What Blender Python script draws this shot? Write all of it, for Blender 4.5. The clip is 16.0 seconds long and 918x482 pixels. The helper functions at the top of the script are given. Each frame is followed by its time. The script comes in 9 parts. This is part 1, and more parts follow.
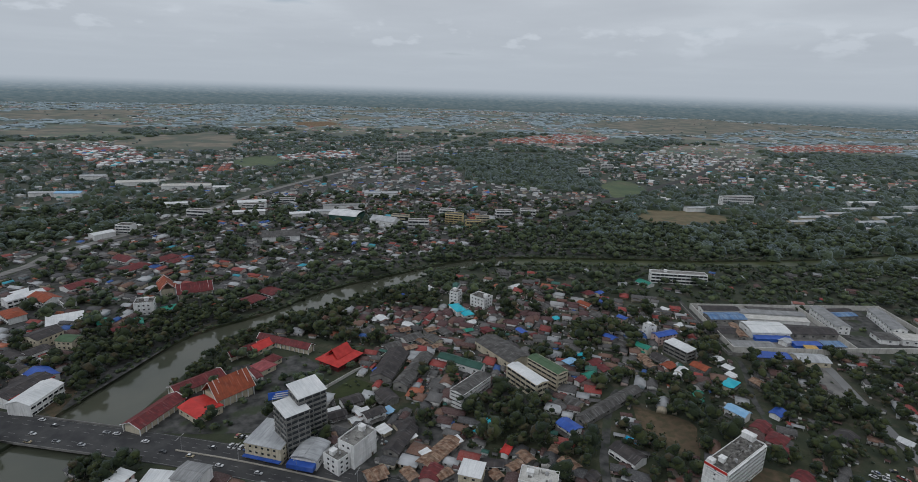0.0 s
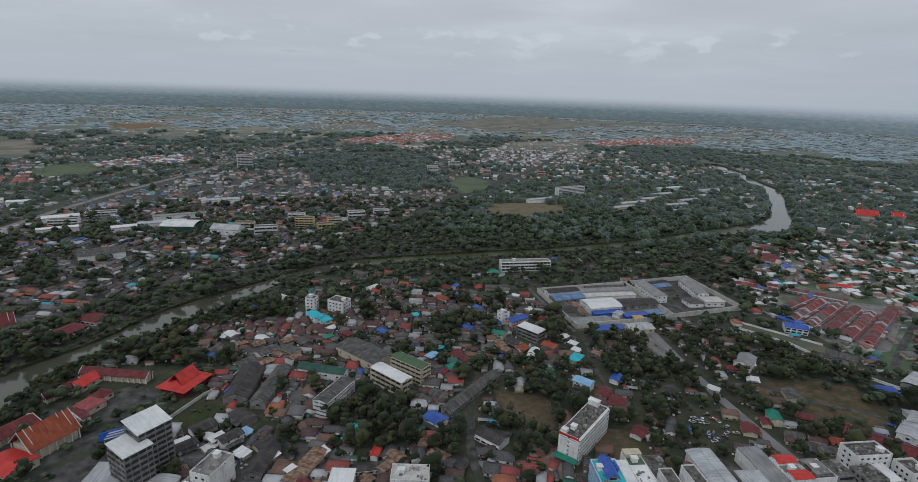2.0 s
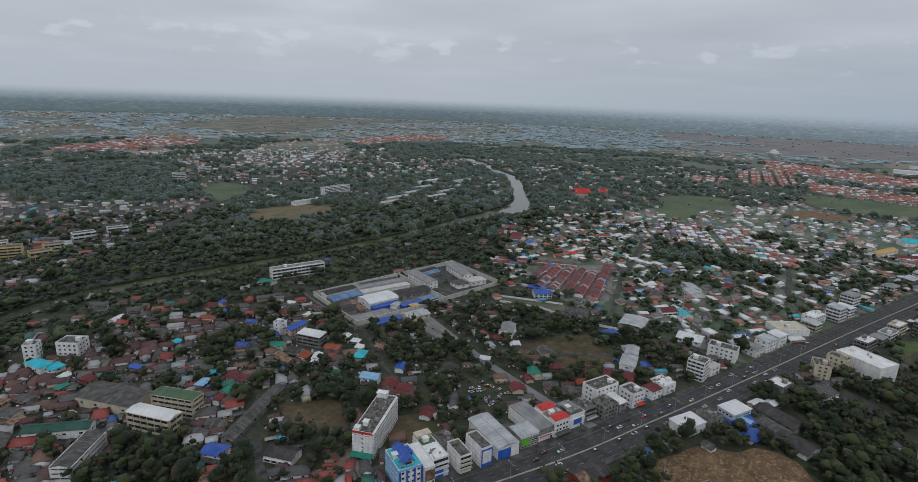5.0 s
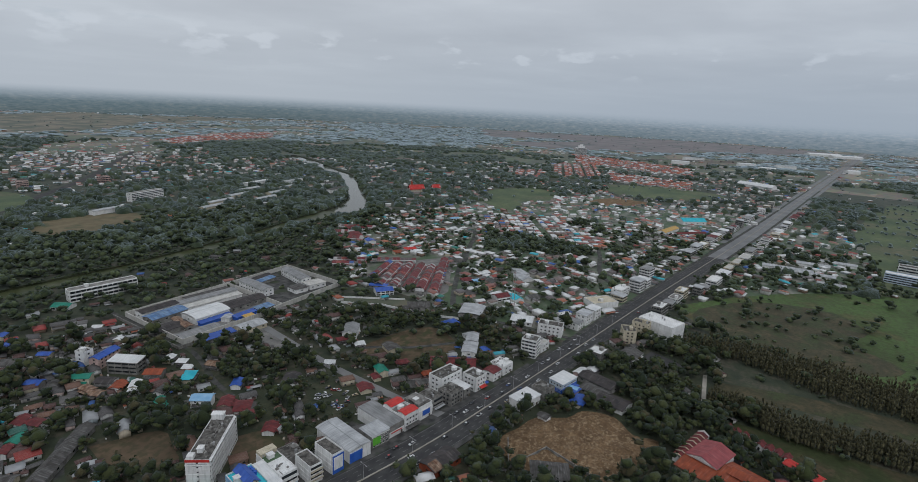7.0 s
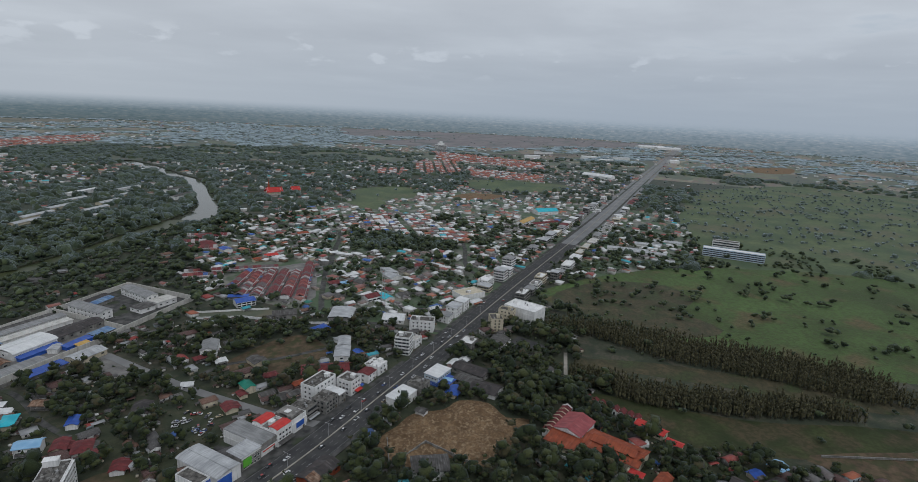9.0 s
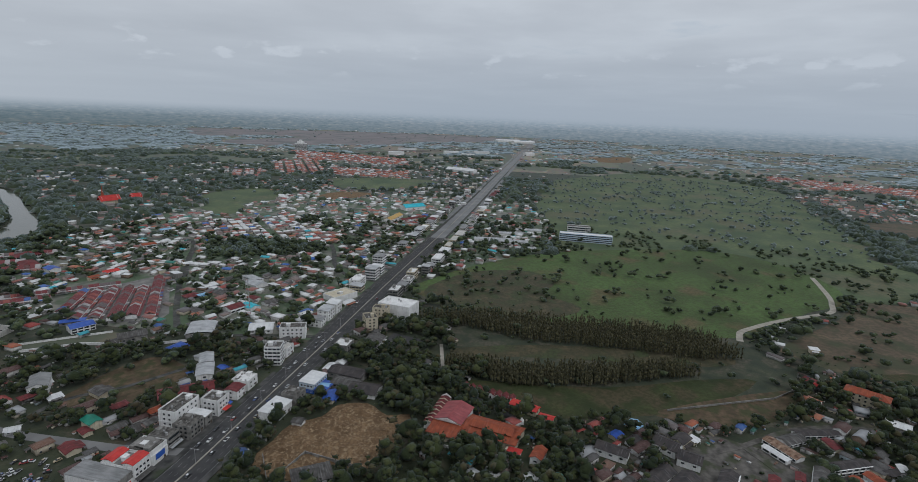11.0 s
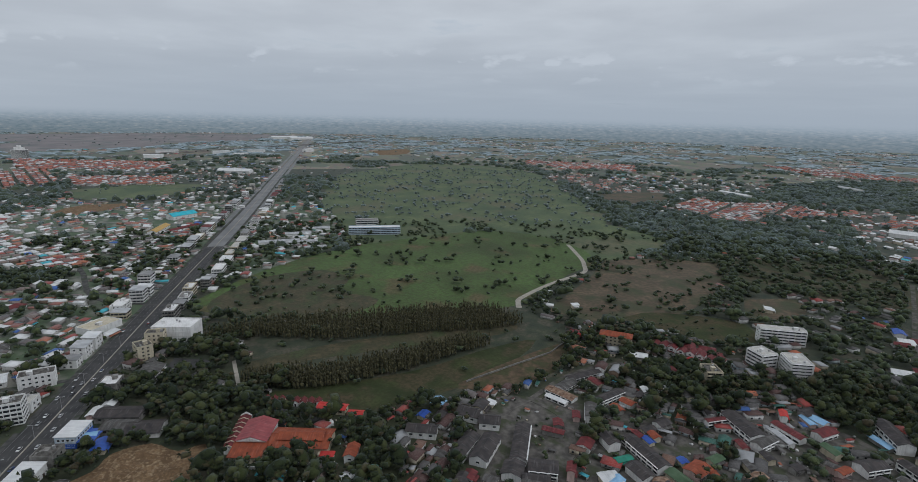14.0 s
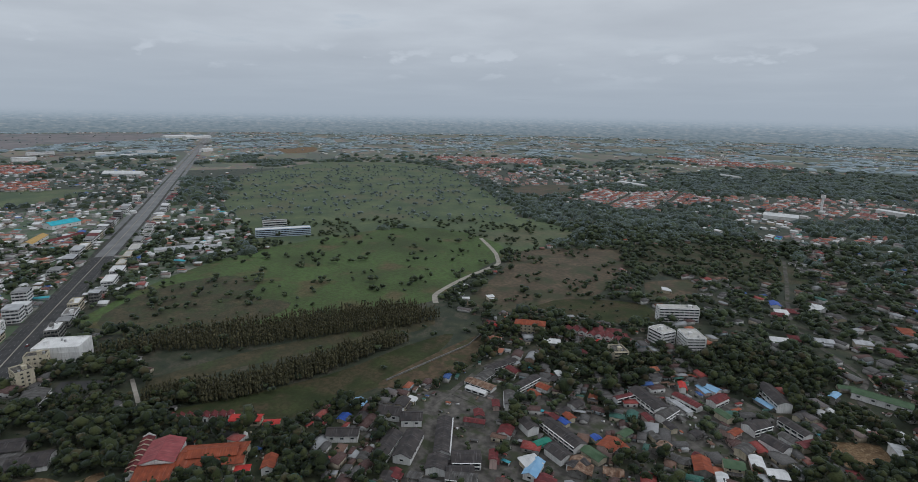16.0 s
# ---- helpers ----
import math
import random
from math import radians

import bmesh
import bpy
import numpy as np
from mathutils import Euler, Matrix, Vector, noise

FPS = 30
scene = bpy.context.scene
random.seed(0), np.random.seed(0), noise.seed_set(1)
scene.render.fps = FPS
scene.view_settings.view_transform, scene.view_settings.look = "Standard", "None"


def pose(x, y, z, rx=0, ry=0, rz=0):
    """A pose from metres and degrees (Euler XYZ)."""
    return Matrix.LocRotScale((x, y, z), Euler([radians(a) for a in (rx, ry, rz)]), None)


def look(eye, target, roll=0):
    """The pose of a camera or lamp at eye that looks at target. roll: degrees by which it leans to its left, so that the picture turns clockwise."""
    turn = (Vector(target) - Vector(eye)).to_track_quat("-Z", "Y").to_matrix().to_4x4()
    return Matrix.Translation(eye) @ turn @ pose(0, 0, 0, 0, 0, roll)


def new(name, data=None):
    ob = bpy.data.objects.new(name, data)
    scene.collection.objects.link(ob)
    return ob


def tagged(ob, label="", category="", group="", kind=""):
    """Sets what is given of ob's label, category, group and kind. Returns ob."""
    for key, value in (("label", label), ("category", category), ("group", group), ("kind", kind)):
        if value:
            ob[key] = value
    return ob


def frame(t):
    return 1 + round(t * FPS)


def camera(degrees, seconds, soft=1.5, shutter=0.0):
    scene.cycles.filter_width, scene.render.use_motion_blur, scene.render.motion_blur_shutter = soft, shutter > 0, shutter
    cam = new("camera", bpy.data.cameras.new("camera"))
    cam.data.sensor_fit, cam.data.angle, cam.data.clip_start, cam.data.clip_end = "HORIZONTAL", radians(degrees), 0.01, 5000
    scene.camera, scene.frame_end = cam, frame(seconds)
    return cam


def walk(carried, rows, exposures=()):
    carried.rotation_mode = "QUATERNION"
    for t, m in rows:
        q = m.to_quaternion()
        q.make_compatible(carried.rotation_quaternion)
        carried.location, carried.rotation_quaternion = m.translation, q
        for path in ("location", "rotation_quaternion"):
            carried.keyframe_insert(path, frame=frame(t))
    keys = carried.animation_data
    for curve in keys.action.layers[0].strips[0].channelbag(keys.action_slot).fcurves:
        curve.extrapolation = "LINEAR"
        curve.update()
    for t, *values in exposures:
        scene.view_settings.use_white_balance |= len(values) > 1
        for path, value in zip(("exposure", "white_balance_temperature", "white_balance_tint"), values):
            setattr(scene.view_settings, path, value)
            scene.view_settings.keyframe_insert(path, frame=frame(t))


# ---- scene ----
# ---------- camera: a drone that hovers and turns to its right ----------
HEIGHT = 200.0
cam = camera(80.45, 16.0, soft=0.6)
TURNS = [(0.0, 74.04, -1.74, 0.50), (0.5, 74.09, -1.92, -2.06), (1.0, 74.20, -2.04, -6.71), (1.5, 74.36, -2.03, -12.02),
         (2.0, 74.48, -2.07, -15.22), (2.5, 74.54, -2.13, -18.16), (3.0, 74.64, -2.11, -21.45), (3.5, 74.80, -2.12, -25.58),
         (4.0, 74.95, -2.07, -30.09), (4.5, 75.09, -2.11, -34.85), (5.0, 75.26, -2.15, -39.82), (7.5, 75.94, -2.99, -60.85),
         (8.0, 76.10, -2.96, -64.43), (8.5, 76.19, -2.86, -67.99), (9.0, 76.31, -2.76, -71.59), (11.5, 76.63, -2.19, -89.62),
         (12.0, 76.67, -2.00, -93.59), (12.5, 76.68, -1.80, -97.29), (13.0, 76.70, -1.64, -100.78), (13.5, 76.72, -1.58, -104.49),
         (14.0, 76.73, -1.31, -108.51), (14.5, 76.73, -1.24, -112.22), (15.0, 76.67, -1.12, -114.28), (15.5, 76.59, -1.06, -116.01),
         (16.0, 76.52, -0.97, -117.89)]
walk(cam, [(t, pose(0, 0, HEIGHT, rx, ry, rz)) for t, rx, ry, rz in TURNS], [(0.0, 0.0, 5860, 8.5), (16.0, 0.02, 5860, 8.5)])

# ---------- sky and sun ----------
SUN_TURN, SUN_HIGH = 225.0, 48.0      # compass turn of the sun (clockwise from +y) and its height


def build_world():
    w = bpy.data.worlds.new("sky")
    scene.world = w
    w.use_nodes = True
    n, l = w.node_tree.nodes, w.node_tree.links
    n.clear()

    def add(kind):
        return n.new(kind)

    def math_node(op):
        q = n.new("ShaderNodeMath")
        q.operation = op
        return q

    def scale_node():
        q = n.new("ShaderNodeVectorMath")
        q.operation = "SCALE"
        return q

    def ramp(src, stops, mode="LINEAR"):
        r = add("ShaderNodeValToRGB")
        r.color_ramp.interpolation = mode
        e = r.color_ramp.elements
        while len(e) < len(stops):
            e.new(0.5)
        for q, (p, c) in zip(e, stops):
            q.position, q.color = p, (c, c, c, 1) if isinstance(c, float) else (*c, 1)
        l.new(src, r.inputs[0])
        return r.outputs[0]

    def mix(f, a, b):
        m = add("ShaderNodeMix")
        m.data_type = "RGBA"
        for s, v in ((m.inputs["Factor"], f), (m.inputs["A"], a), (m.inputs["B"], b)):
            if isinstance(v, tuple):
                s.default_value = (*v, 1)
            elif isinstance(v, float):
                s.default_value = v
            else:
                l.new(v, s)
        return m.outputs["Result"]

    co = add("ShaderNodeTexCoord").outputs["Generated"]
    sep = add("ShaderNodeSeparateXYZ")
    l.new(co, sep.inputs[0])
    sky = add("ShaderNodeTexSky")
    sky.sky_type, sky.sun_disc, sky.dust_density = "NISHITA", False, 3.0
    sky.sun_elevation, sky.sun_rotation = radians(SUN_HIGH), radians(SUN_TURN)
    dim = scale_node()
    l.new(sky.outputs[0], dim.inputs[0])
    dim.inputs["Scale"].default_value = 0.10
    # flat cloud layer: its texture is drawn out towards the horizon
    up = math_node("ADD")
    l.new(sep.outputs["Z"], up.inputs[0])
    up.inputs[1].default_value = 0.06
    inv = math_node("DIVIDE")
    inv.inputs[0].default_value = 1.0
    l.new(up.outputs[0], inv.inputs[1])
    flat = scale_node()
    l.new(co, flat.inputs[0])
    l.new(inv.outputs[0], flat.inputs["Scale"])
    big = add("ShaderNodeTexNoise")
    big.inputs["Scale"].default_value, big.inputs["Detail"].default_value = 0.55, 6.0
    l.new(flat.outputs[0], big.inputs["Vector"])
    tone = ramp(big.outputs["Fac"], [(0.30, (0.475, 0.472, 0.475)), (0.52, (0.560, 0.556, 0.555)), (0.72, (0.70, 0.695, 0.685))])
    hole = ramp(big.outputs["Fac"], [(0.66, 0.0), (0.74, 0.6)])
    cover = mix(hole, tone, dim.outputs[0])
    # small puffs of fair-weather cloud low over the land
    band = ramp(sep.outputs["Z"], [(0.045, 0.0), (0.065, 1.0), (0.088, 1.0), (0.112, 0.0)])
    wide = add("ShaderNodeMapping")
    wide.inputs["Scale"].default_value = (1.0, 1.0, 2.6)
    l.new(co, wide.inputs["Vector"])
    puff = add("ShaderNodeTexNoise")
    puff.inputs["Scale"].default_value, puff.inputs["Detail"].default_value = 15.0, 5.0
    l.new(wide.outputs[0], puff.inputs["Vector"])
    pm = ramp(puff.outputs["Fac"], [(0.565, 0.0), (0.64, 0.8)])
    pb = math_node("MULTIPLY")
    l.new(pm, pb.inputs[0])
    l.new(band, pb.inputs[1])
    cover = mix(pb.outputs[0], cover, (0.80, 0.79, 0.78))
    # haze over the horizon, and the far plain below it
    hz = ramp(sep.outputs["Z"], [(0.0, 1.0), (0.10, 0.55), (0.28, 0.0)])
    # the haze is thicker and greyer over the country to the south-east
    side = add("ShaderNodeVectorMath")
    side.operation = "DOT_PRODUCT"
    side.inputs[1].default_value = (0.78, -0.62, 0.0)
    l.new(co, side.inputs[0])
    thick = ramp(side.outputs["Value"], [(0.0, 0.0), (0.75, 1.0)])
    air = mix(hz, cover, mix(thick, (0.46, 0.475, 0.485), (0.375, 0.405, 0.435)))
    streak = add("ShaderNodeMapping")
    streak.inputs["Scale"].default_value = (110.0, 110.0, 520.0)
    l.new(co, streak.inputs["Vector"])
    sn = add("ShaderNodeTexNoise")
    sn.inputs["Scale"].default_value, sn.inputs["Detail"].default_value, sn.inputs["Roughness"].default_value = 1.0, 9.0, 0.62
    l.new(streak.outputs[0], sn.inputs["Vector"])
    patch = ramp(sn.outputs["Fac"], [(0.38, (0.72, 0.80, 0.80)), (0.48, (0.95, 0.98, 0.97)), (0.56, (1.05, 1.03, 1.0)), (0.66, (1.45, 1.30, 1.15))])
    # the far plain is painted into the sky colour, paled upwards as haze
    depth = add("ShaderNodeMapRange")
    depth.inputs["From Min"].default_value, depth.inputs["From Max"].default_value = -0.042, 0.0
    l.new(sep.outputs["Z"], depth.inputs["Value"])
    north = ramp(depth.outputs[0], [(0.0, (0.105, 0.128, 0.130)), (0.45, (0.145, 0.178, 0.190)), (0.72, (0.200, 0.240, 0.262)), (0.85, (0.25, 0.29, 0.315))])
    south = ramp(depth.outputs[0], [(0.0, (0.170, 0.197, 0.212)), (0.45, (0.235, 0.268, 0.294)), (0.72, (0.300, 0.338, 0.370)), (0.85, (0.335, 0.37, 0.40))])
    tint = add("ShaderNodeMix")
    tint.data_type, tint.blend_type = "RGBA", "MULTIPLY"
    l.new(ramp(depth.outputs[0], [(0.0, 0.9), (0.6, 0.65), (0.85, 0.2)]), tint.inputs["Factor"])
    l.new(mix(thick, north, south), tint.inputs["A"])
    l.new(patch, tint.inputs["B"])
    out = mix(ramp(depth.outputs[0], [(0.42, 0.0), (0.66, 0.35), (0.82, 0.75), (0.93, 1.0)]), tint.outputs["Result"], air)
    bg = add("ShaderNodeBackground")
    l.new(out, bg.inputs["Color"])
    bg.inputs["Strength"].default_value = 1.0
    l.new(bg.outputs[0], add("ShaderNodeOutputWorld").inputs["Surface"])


build_world()
sun = new("sun", bpy.data.lights.new("sun", "SUN"))
sun.data.energy, sun.data.angle, sun.data.color = 0.7, radians(14), (1.0, 0.96, 0.92)
a, e = radians(SUN_TURN), radians(SUN_HIGH)
sun.matrix_world = look((math.sin(a) * math.cos(e), math.cos(a) * math.cos(e), math.sin(e)), (0, 0, 0))
scene.view_settings.exposure = 0.0

# ---------- materials ----------
MATS = {}


def material(name, dark, light, size=2.0, rough=0.8, bump=0.0, metal=0.0, seed="", spread=0.25, fine=6.0, palette=(), streaks=0.0, spec=0.3, haze_sheen=0.0, patch=None, ribs=0.0, depth=0.12, tufts_=None):
    """Two-scale mottling between two colours. seed: what shifts it from piece to piece (object, island). palette: colours that the seed picks."""
    if name in MATS:
        return MATS[name]
    m = bpy.data.materials.new(name)
    m.use_nodes = True
    n, l = m.node_tree.nodes, m.node_tree.links
    b = n["Principled BSDF"]
    geo = n.new("ShaderNodeNewGeometry")
    rnd = n.new("ShaderNodeObjectInfo").outputs["Random"] if seed == "object" else geo.outputs["Random Per Island"]

    def noise_at(scale, detail):
        q = n.new("ShaderNodeTexNoise")
        q.inputs["Scale"].default_value, q.inputs["Detail"].default_value = scale, detail
        l.new(geo.outputs["Position"], q.inputs["Vector"])
        return q.outputs["Fac"]

    def mix(f, x, y, kind="MIX"):
        q = n.new("ShaderNodeMix")
        q.data_type, q.blend_type = "RGBA", kind
        for s, v in ((q.inputs["Factor"], f), (q.inputs["A"], x), (q.inputs["B"], y)):
            if isinstance(v, tuple):
                s.default_value = (*v, 1)
            elif isinstance(v, float):
                s.default_value = v
            else:
                l.new(v, s)
        return q.outputs["Result"]

    def ramp(src, stops, mode="LINEAR"):
        r = n.new("ShaderNodeValToRGB")
        r.color_ramp.interpolation = mode
        e = r.color_ramp.elements
        while len(e) < len(stops):
            e.new(0.5)
        for q, (p, c) in zip(e, stops):
            q.position, q.color = p, (c, c, c, 1) if isinstance(c, float) else (*c, 1)
        l.new(src, r.inputs[0])
        return r.outputs[0]

    coarse = noise_at(1 / size, 4.0)
    grain = noise_at(fine / size, 3.0)
    if palette:
        total, at, stops = sum(w for w, _ in palette), 0.0, []
        for w, c in palette:
            stops.append((at, c))
            at += w / total
        col = ramp(rnd, stops, "CONSTANT")
        col = mix(ramp(coarse, [(0.35, 0.0), (0.7, 0.55)]), col, mix(0.55, col, dark))
        col = mix(ramp(grain, [(0.4, 0.0), (0.75, 0.35)]), col, mix(0.5, col, light))
    else:
        col = mix(ramp(coarse, [(0.34, 0.0), (0.66, 1.0)]), dark, light)
        col = mix(ramp(grain, [(0.42, 0.0), (0.72, 0.5)]), col, mix(0.5, col, dark))
        if seed:
            val = n.new("ShaderNodeMapRange")
            val.inputs["To Min"].default_value, val.inputs["To Max"].default_value = 1 - spread, 1 + spread
            l.new(rnd, val.inputs["Value"])
            hsv = n.new("ShaderNodeHueSaturation")
            l.new(val.outputs[0], hsv.inputs["Value"])
            l.new(col, hsv.inputs["Color"])
            col = hsv.outputs["Color"]
    if patch:
        # patches of another growth or soil: colour, size, threshold
        q = noise_at(1 / patch[1], 6.0)
        col = mix(ramp(q, [(patch[2] - 0.05, 0.0), (patch[2] + 0.06, 0.9)]), col, mix(ramp(grain, [(0.4, 0.0), (0.7, 0.6)]), patch[0], mix(0.5, patch[0], dark)))
    if tufts_:
        # tussocks and weeds: colour, size, share
        q = noise_at(1 / tufts_[1], 5.0)
        col = mix(ramp(q, [(0.44, 0.0), (0.58, tufts_[2])]), col, tufts_[0])
        q = noise_at(0.31 / tufts_[1], 3.0)
        col = mix(ramp(q, [(0.40, 0.0), (0.62, tufts_[2] * 0.7)]), col, mix(0.6, col, dark))
    if ribs:
        # sheets of unlike age laid side by side down the slope, with rust and dirt that runs along them
        tc = n.new("ShaderNodeTexCoord")
        mp = n.new("ShaderNodeMapping")
        mp.inputs["Scale"].default_value = (1.25, 0.10, 0.10)
        l.new(tc.outputs["Object"], mp.inputs["Vector"])
        q = n.new("ShaderNodeTexNoise")
        q.inputs["Scale"].default_value, q.inputs["Detail"].default_value = 1.0, 3.0
        l.new(mp.outputs[0], q.inputs["Vector"])
        col = mix(ramp(q.outputs["Fac"], [(0.46, 0.0), (0.60, ribs)]), col, mix(0.6, col, (0.05, 0.042, 0.036)))
        col = mix(ramp(q.outputs["Fac"], [(0.28, ribs * 0.8), (0.42, 0.0)]), col, mix(0.35, col, (0.5, 0.49, 0.47)))
    if streaks:
        mp = n.new("ShaderNodeMapping")
        mp.inputs["Scale"].default_value = (1.3, 1.3, 0.12)
        l.new(geo.outputs["Position"], mp.inputs["Vector"])
        q = n.new("ShaderNodeTexNoise")
        q.inputs["Scale"].default_value, q.inputs["Detail"].default_value = 1.0, 5.0
        l.new(mp.outputs[0], q.inputs["Vector"])
        col = mix(ramp(q.outputs["Fac"], [(0.5, 0.0), (0.75, streaks)]), col, (0.07, 0.066, 0.06))
    l.new(col, b.inputs["Base Color"])
    b.inputs["Roughness"].default_value, b.inputs["Metallic"].default_value = rough, metal
    b.inputs["Specular IOR Level"].default_value = spec
    # bluish sheen stands in for haze on surfaces seen at low angles
    b.inputs["Sheen Weight"].default_value, b.inputs["Sheen Roughness"].default_value = haze_sheen, 0.5
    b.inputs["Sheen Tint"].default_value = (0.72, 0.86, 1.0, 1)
    if bump:
        q = n.new("ShaderNodeBump")
        q.inputs["Strength"].default_value, q.inputs["Distance"].default_value = bump, depth
        l.new(grain, q.inputs["Height"])
        l.new(q.outputs[0], b.inputs["Normal"])
    MATS[name] = m
    return m


ROOFS = ((32, (0.085, 0.082, 0.080)), (26, (0.090, 0.042, 0.036)), (13, (0.36, 0.37, 0.38)), (9, (0.13, 0.125, 0.12)), (8, (0.30, 0.045, 0.036)),
         (3, (0.38, 0.11, 0.05)), (3, (0.035, 0.11, 0.34)), (3, (0.03, 0.13, 0.10)), (1, (0.05, 0.34, 0.42)), (9, (0.17, 0.090, 0.06)))
ROOFS_TOWN = ((34, (0.070, 0.070, 0.072)), (14, (0.085, 0.042, 0.038)), (17, (0.46, 0.47, 0.48)), (12, (0.13, 0.126, 0.122)), (6, (0.27, 0.05, 0.04)),
              (4, (0.36, 0.11, 0.05)), (3, (0.035, 0.11, 0.36)), (2, (0.03, 0.14, 0.1)), (2, (0.05, 0.33, 0.42)), (8, (0.17, 0.09, 0.06)))
ROOFS_SUBURB = ((16, (0.13, 0.11, 0.105)), (20, (0.28, 0.11, 0.085)), (62, (0.72, 0.72, 0.71)), (16, (0.30, 0.06, 0.045)), (10, (0.40, 0.14, 0.07)),
                (4, (0.04, 0.13, 0.42)), (4, (0.03, 0.2, 0.15)), (3, (0.06, 0.42, 0.5)), (12, (0.2, 0.15, 0.13)))
ROOFS_ORANGE = ((34, (0.38, 0.12, 0.065)), (22, (0.27, 0.075, 0.055)), (20, (0.60, 0.59, 0.58)), (12, (0.2, 0.15, 0.14)))
WALLS = ((40, (0.68, 0.66, 0.63)), (24, (0.78, 0.77, 0.75)), (14, (0.55, 0.48, 0.36)), (10, (0.42, 0.40, 0.38)), (6, (0.55, 0.42, 0.38)),
         (6, (0.40, 0.47, 0.50)), (8, (0.22, 0.14, 0.09)))
M_GROUND = material("ground_soil", (0.020, 0.028, 0.012), (0.066, 0.069, 0.034), 14, 0.95, 0.5, fine=9, haze_sheen=0.1, patch=((0.100, 0.082, 0.054), 20, 0.56), depth=0.3, tufts_=((0.028, 0.034, 0.013), 3.5, 0.6))
M_GRASS = material("meadow", (0.046, 0.066, 0.020), (0.090, 0.150, 0.040), 120, 0.95, 1.0, fine=40, haze_sheen=0.03, patch=((0.130, 0.092, 0.048), 55, 0.60), depth=0.6, tufts_=((0.052, 0.058, 0.022), 6.0, 0.5))
M_PASTURE = material("pasture", (0.050, 0.080, 0.030), (0.125, 0.150, 0.056), 70, 0.95, 0.6, fine=18, haze_sheen=0.08, patch=((0.13, 0.115, 0.06), 130, 0.58), depth=0.6, tufts_=((0.060, 0.075, 0.032), 9.0, 0.5))
M_SCRUB = material("rough_grass", (0.044, 0.042, 0.019), (0.108, 0.084, 0.043), 16, 0.95, 0.5, fine=12, haze_sheen=0.05, patch=((0.05, 0.070, 0.022), 22, 0.52), depth=0.5, tufts_=((0.034, 0.034, 0.014), 4.0, 0.7))
M_LAWN = material("short_grass", (0.024, 0.036, 0.012), (0.060, 0.070, 0.025), 22, 0.95, 0.5, fine=12, patch=((0.082, 0.060, 0.036), 26, 0.50), depth=0.4, tufts_=((0.030, 0.036, 0.013), 3.5, 0.6))
M_FARM = material("ploughed_field", (0.078, 0.055, 0.033), (0.150, 0.105, 0.064), 30, 0.95, 0.4, fine=12, haze_sheen=0.06, patch=((0.045, 0.060, 0.022), 34, 0.55), tufts_=((0.042, 0.046, 0.02), 5.0, 0.6))
M_DRY = material("dry_field", (0.130, 0.105, 0.065), (0.220, 0.180, 0.120), 40, 0.95, 0.3, haze_sheen=0.12, patch=((0.060, 0.075, 0.040), 110, 0.50))
M_DIRT_DARK = material("brown_earth", (0.070, 0.050, 0.032), (0.150, 0.105, 0.066), 9, 0.95, 0.8, fine=10, patch=((0.050, 0.060, 0.024), 12, 0.54), tufts_=((0.040, 0.044, 0.018), 4.0, 0.5))
M_TURF = material("dry_turf", (0.115, 0.090, 0.045), (0.175, 0.140, 0.075), 14, 0.95, 0.3, haze_sheen=0.05, patch=((0.075, 0.080, 0.036), 26, 0.58))
M_STUBBLE = material("stubble", (0.115, 0.082, 0.070), (0.190, 0.150, 0.130), 120, 0.95, 0.3, fine=14, haze_sheen=0.2, patch=((0.05, 0.065, 0.04), 150, 0.58))
M_DIRT = material("bare_earth", (0.115, 0.072, 0.038), (0.25, 0.165, 0.090), 9, 0.95, 1.0, fine=14, patch=((0.33, 0.245, 0.150), 2.2, 0.56), depth=0.3, tufts_=((0.10, 0.062, 0.034), 1.6, 0.6))
M_WATER = material("river_water", (0.060, 0.066, 0.048), (0.085, 0.086, 0.062), 60, 0.10, 0.02, spec=0.5)
M_ALGAE = material("weedy_water", (0.040, 0.052, 0.022), (0.070, 0.078, 0.034), 30, 0.4, 0.05)
M_ASPHALT = material("asphalt", (0.040, 0.040, 0.042), (0.070, 0.069, 0.068), 9, 0.9, 0.1, haze_sheen=0.0)
M_OLD_ROAD = material("worn_concrete_road", (0.14, 0.138, 0.136), (0.22, 0.216, 0.21), 30, 0.9, 0.1, haze_sheen=0.1)
M_CONCRETE = material("concrete", (0.13, 0.126, 0.12), (0.245, 0.235, 0.22), 8, 0.9, 0.15, seed="object", spread=0.08)
M_PAVE = material("paving", (0.034, 0.035, 0.034), (0.112, 0.109, 0.104), 6, 0.9, 0.15, fine=8, patch=((0.045, 0.058, 0.030), 16, 0.57))
M_YARD = material("village_yard", (0.060, 0.056, 0.050), (0.150, 0.138, 0.124), 5, 0.9, 0.15, fine=8, patch=((0.050, 0.060, 0.030), 12, 0.55))
# paled past plain dust: sunshine over the suburb is put into the colour
M_SUNLIT_DUST = material("sunlit_dusty_yards", (0.060, 0.072, 0.044), (0.25, 0.235, 0.20), 17, 0.95, 0.2, fine=8, haze_sheen=0.10, patch=((0.060, 0.098, 0.038), 30, 0.47))
M_PATH = material("pale_track", (0.28, 0.26, 0.22), (0.40, 0.37, 0.32), 6, 0.95, 0.1)
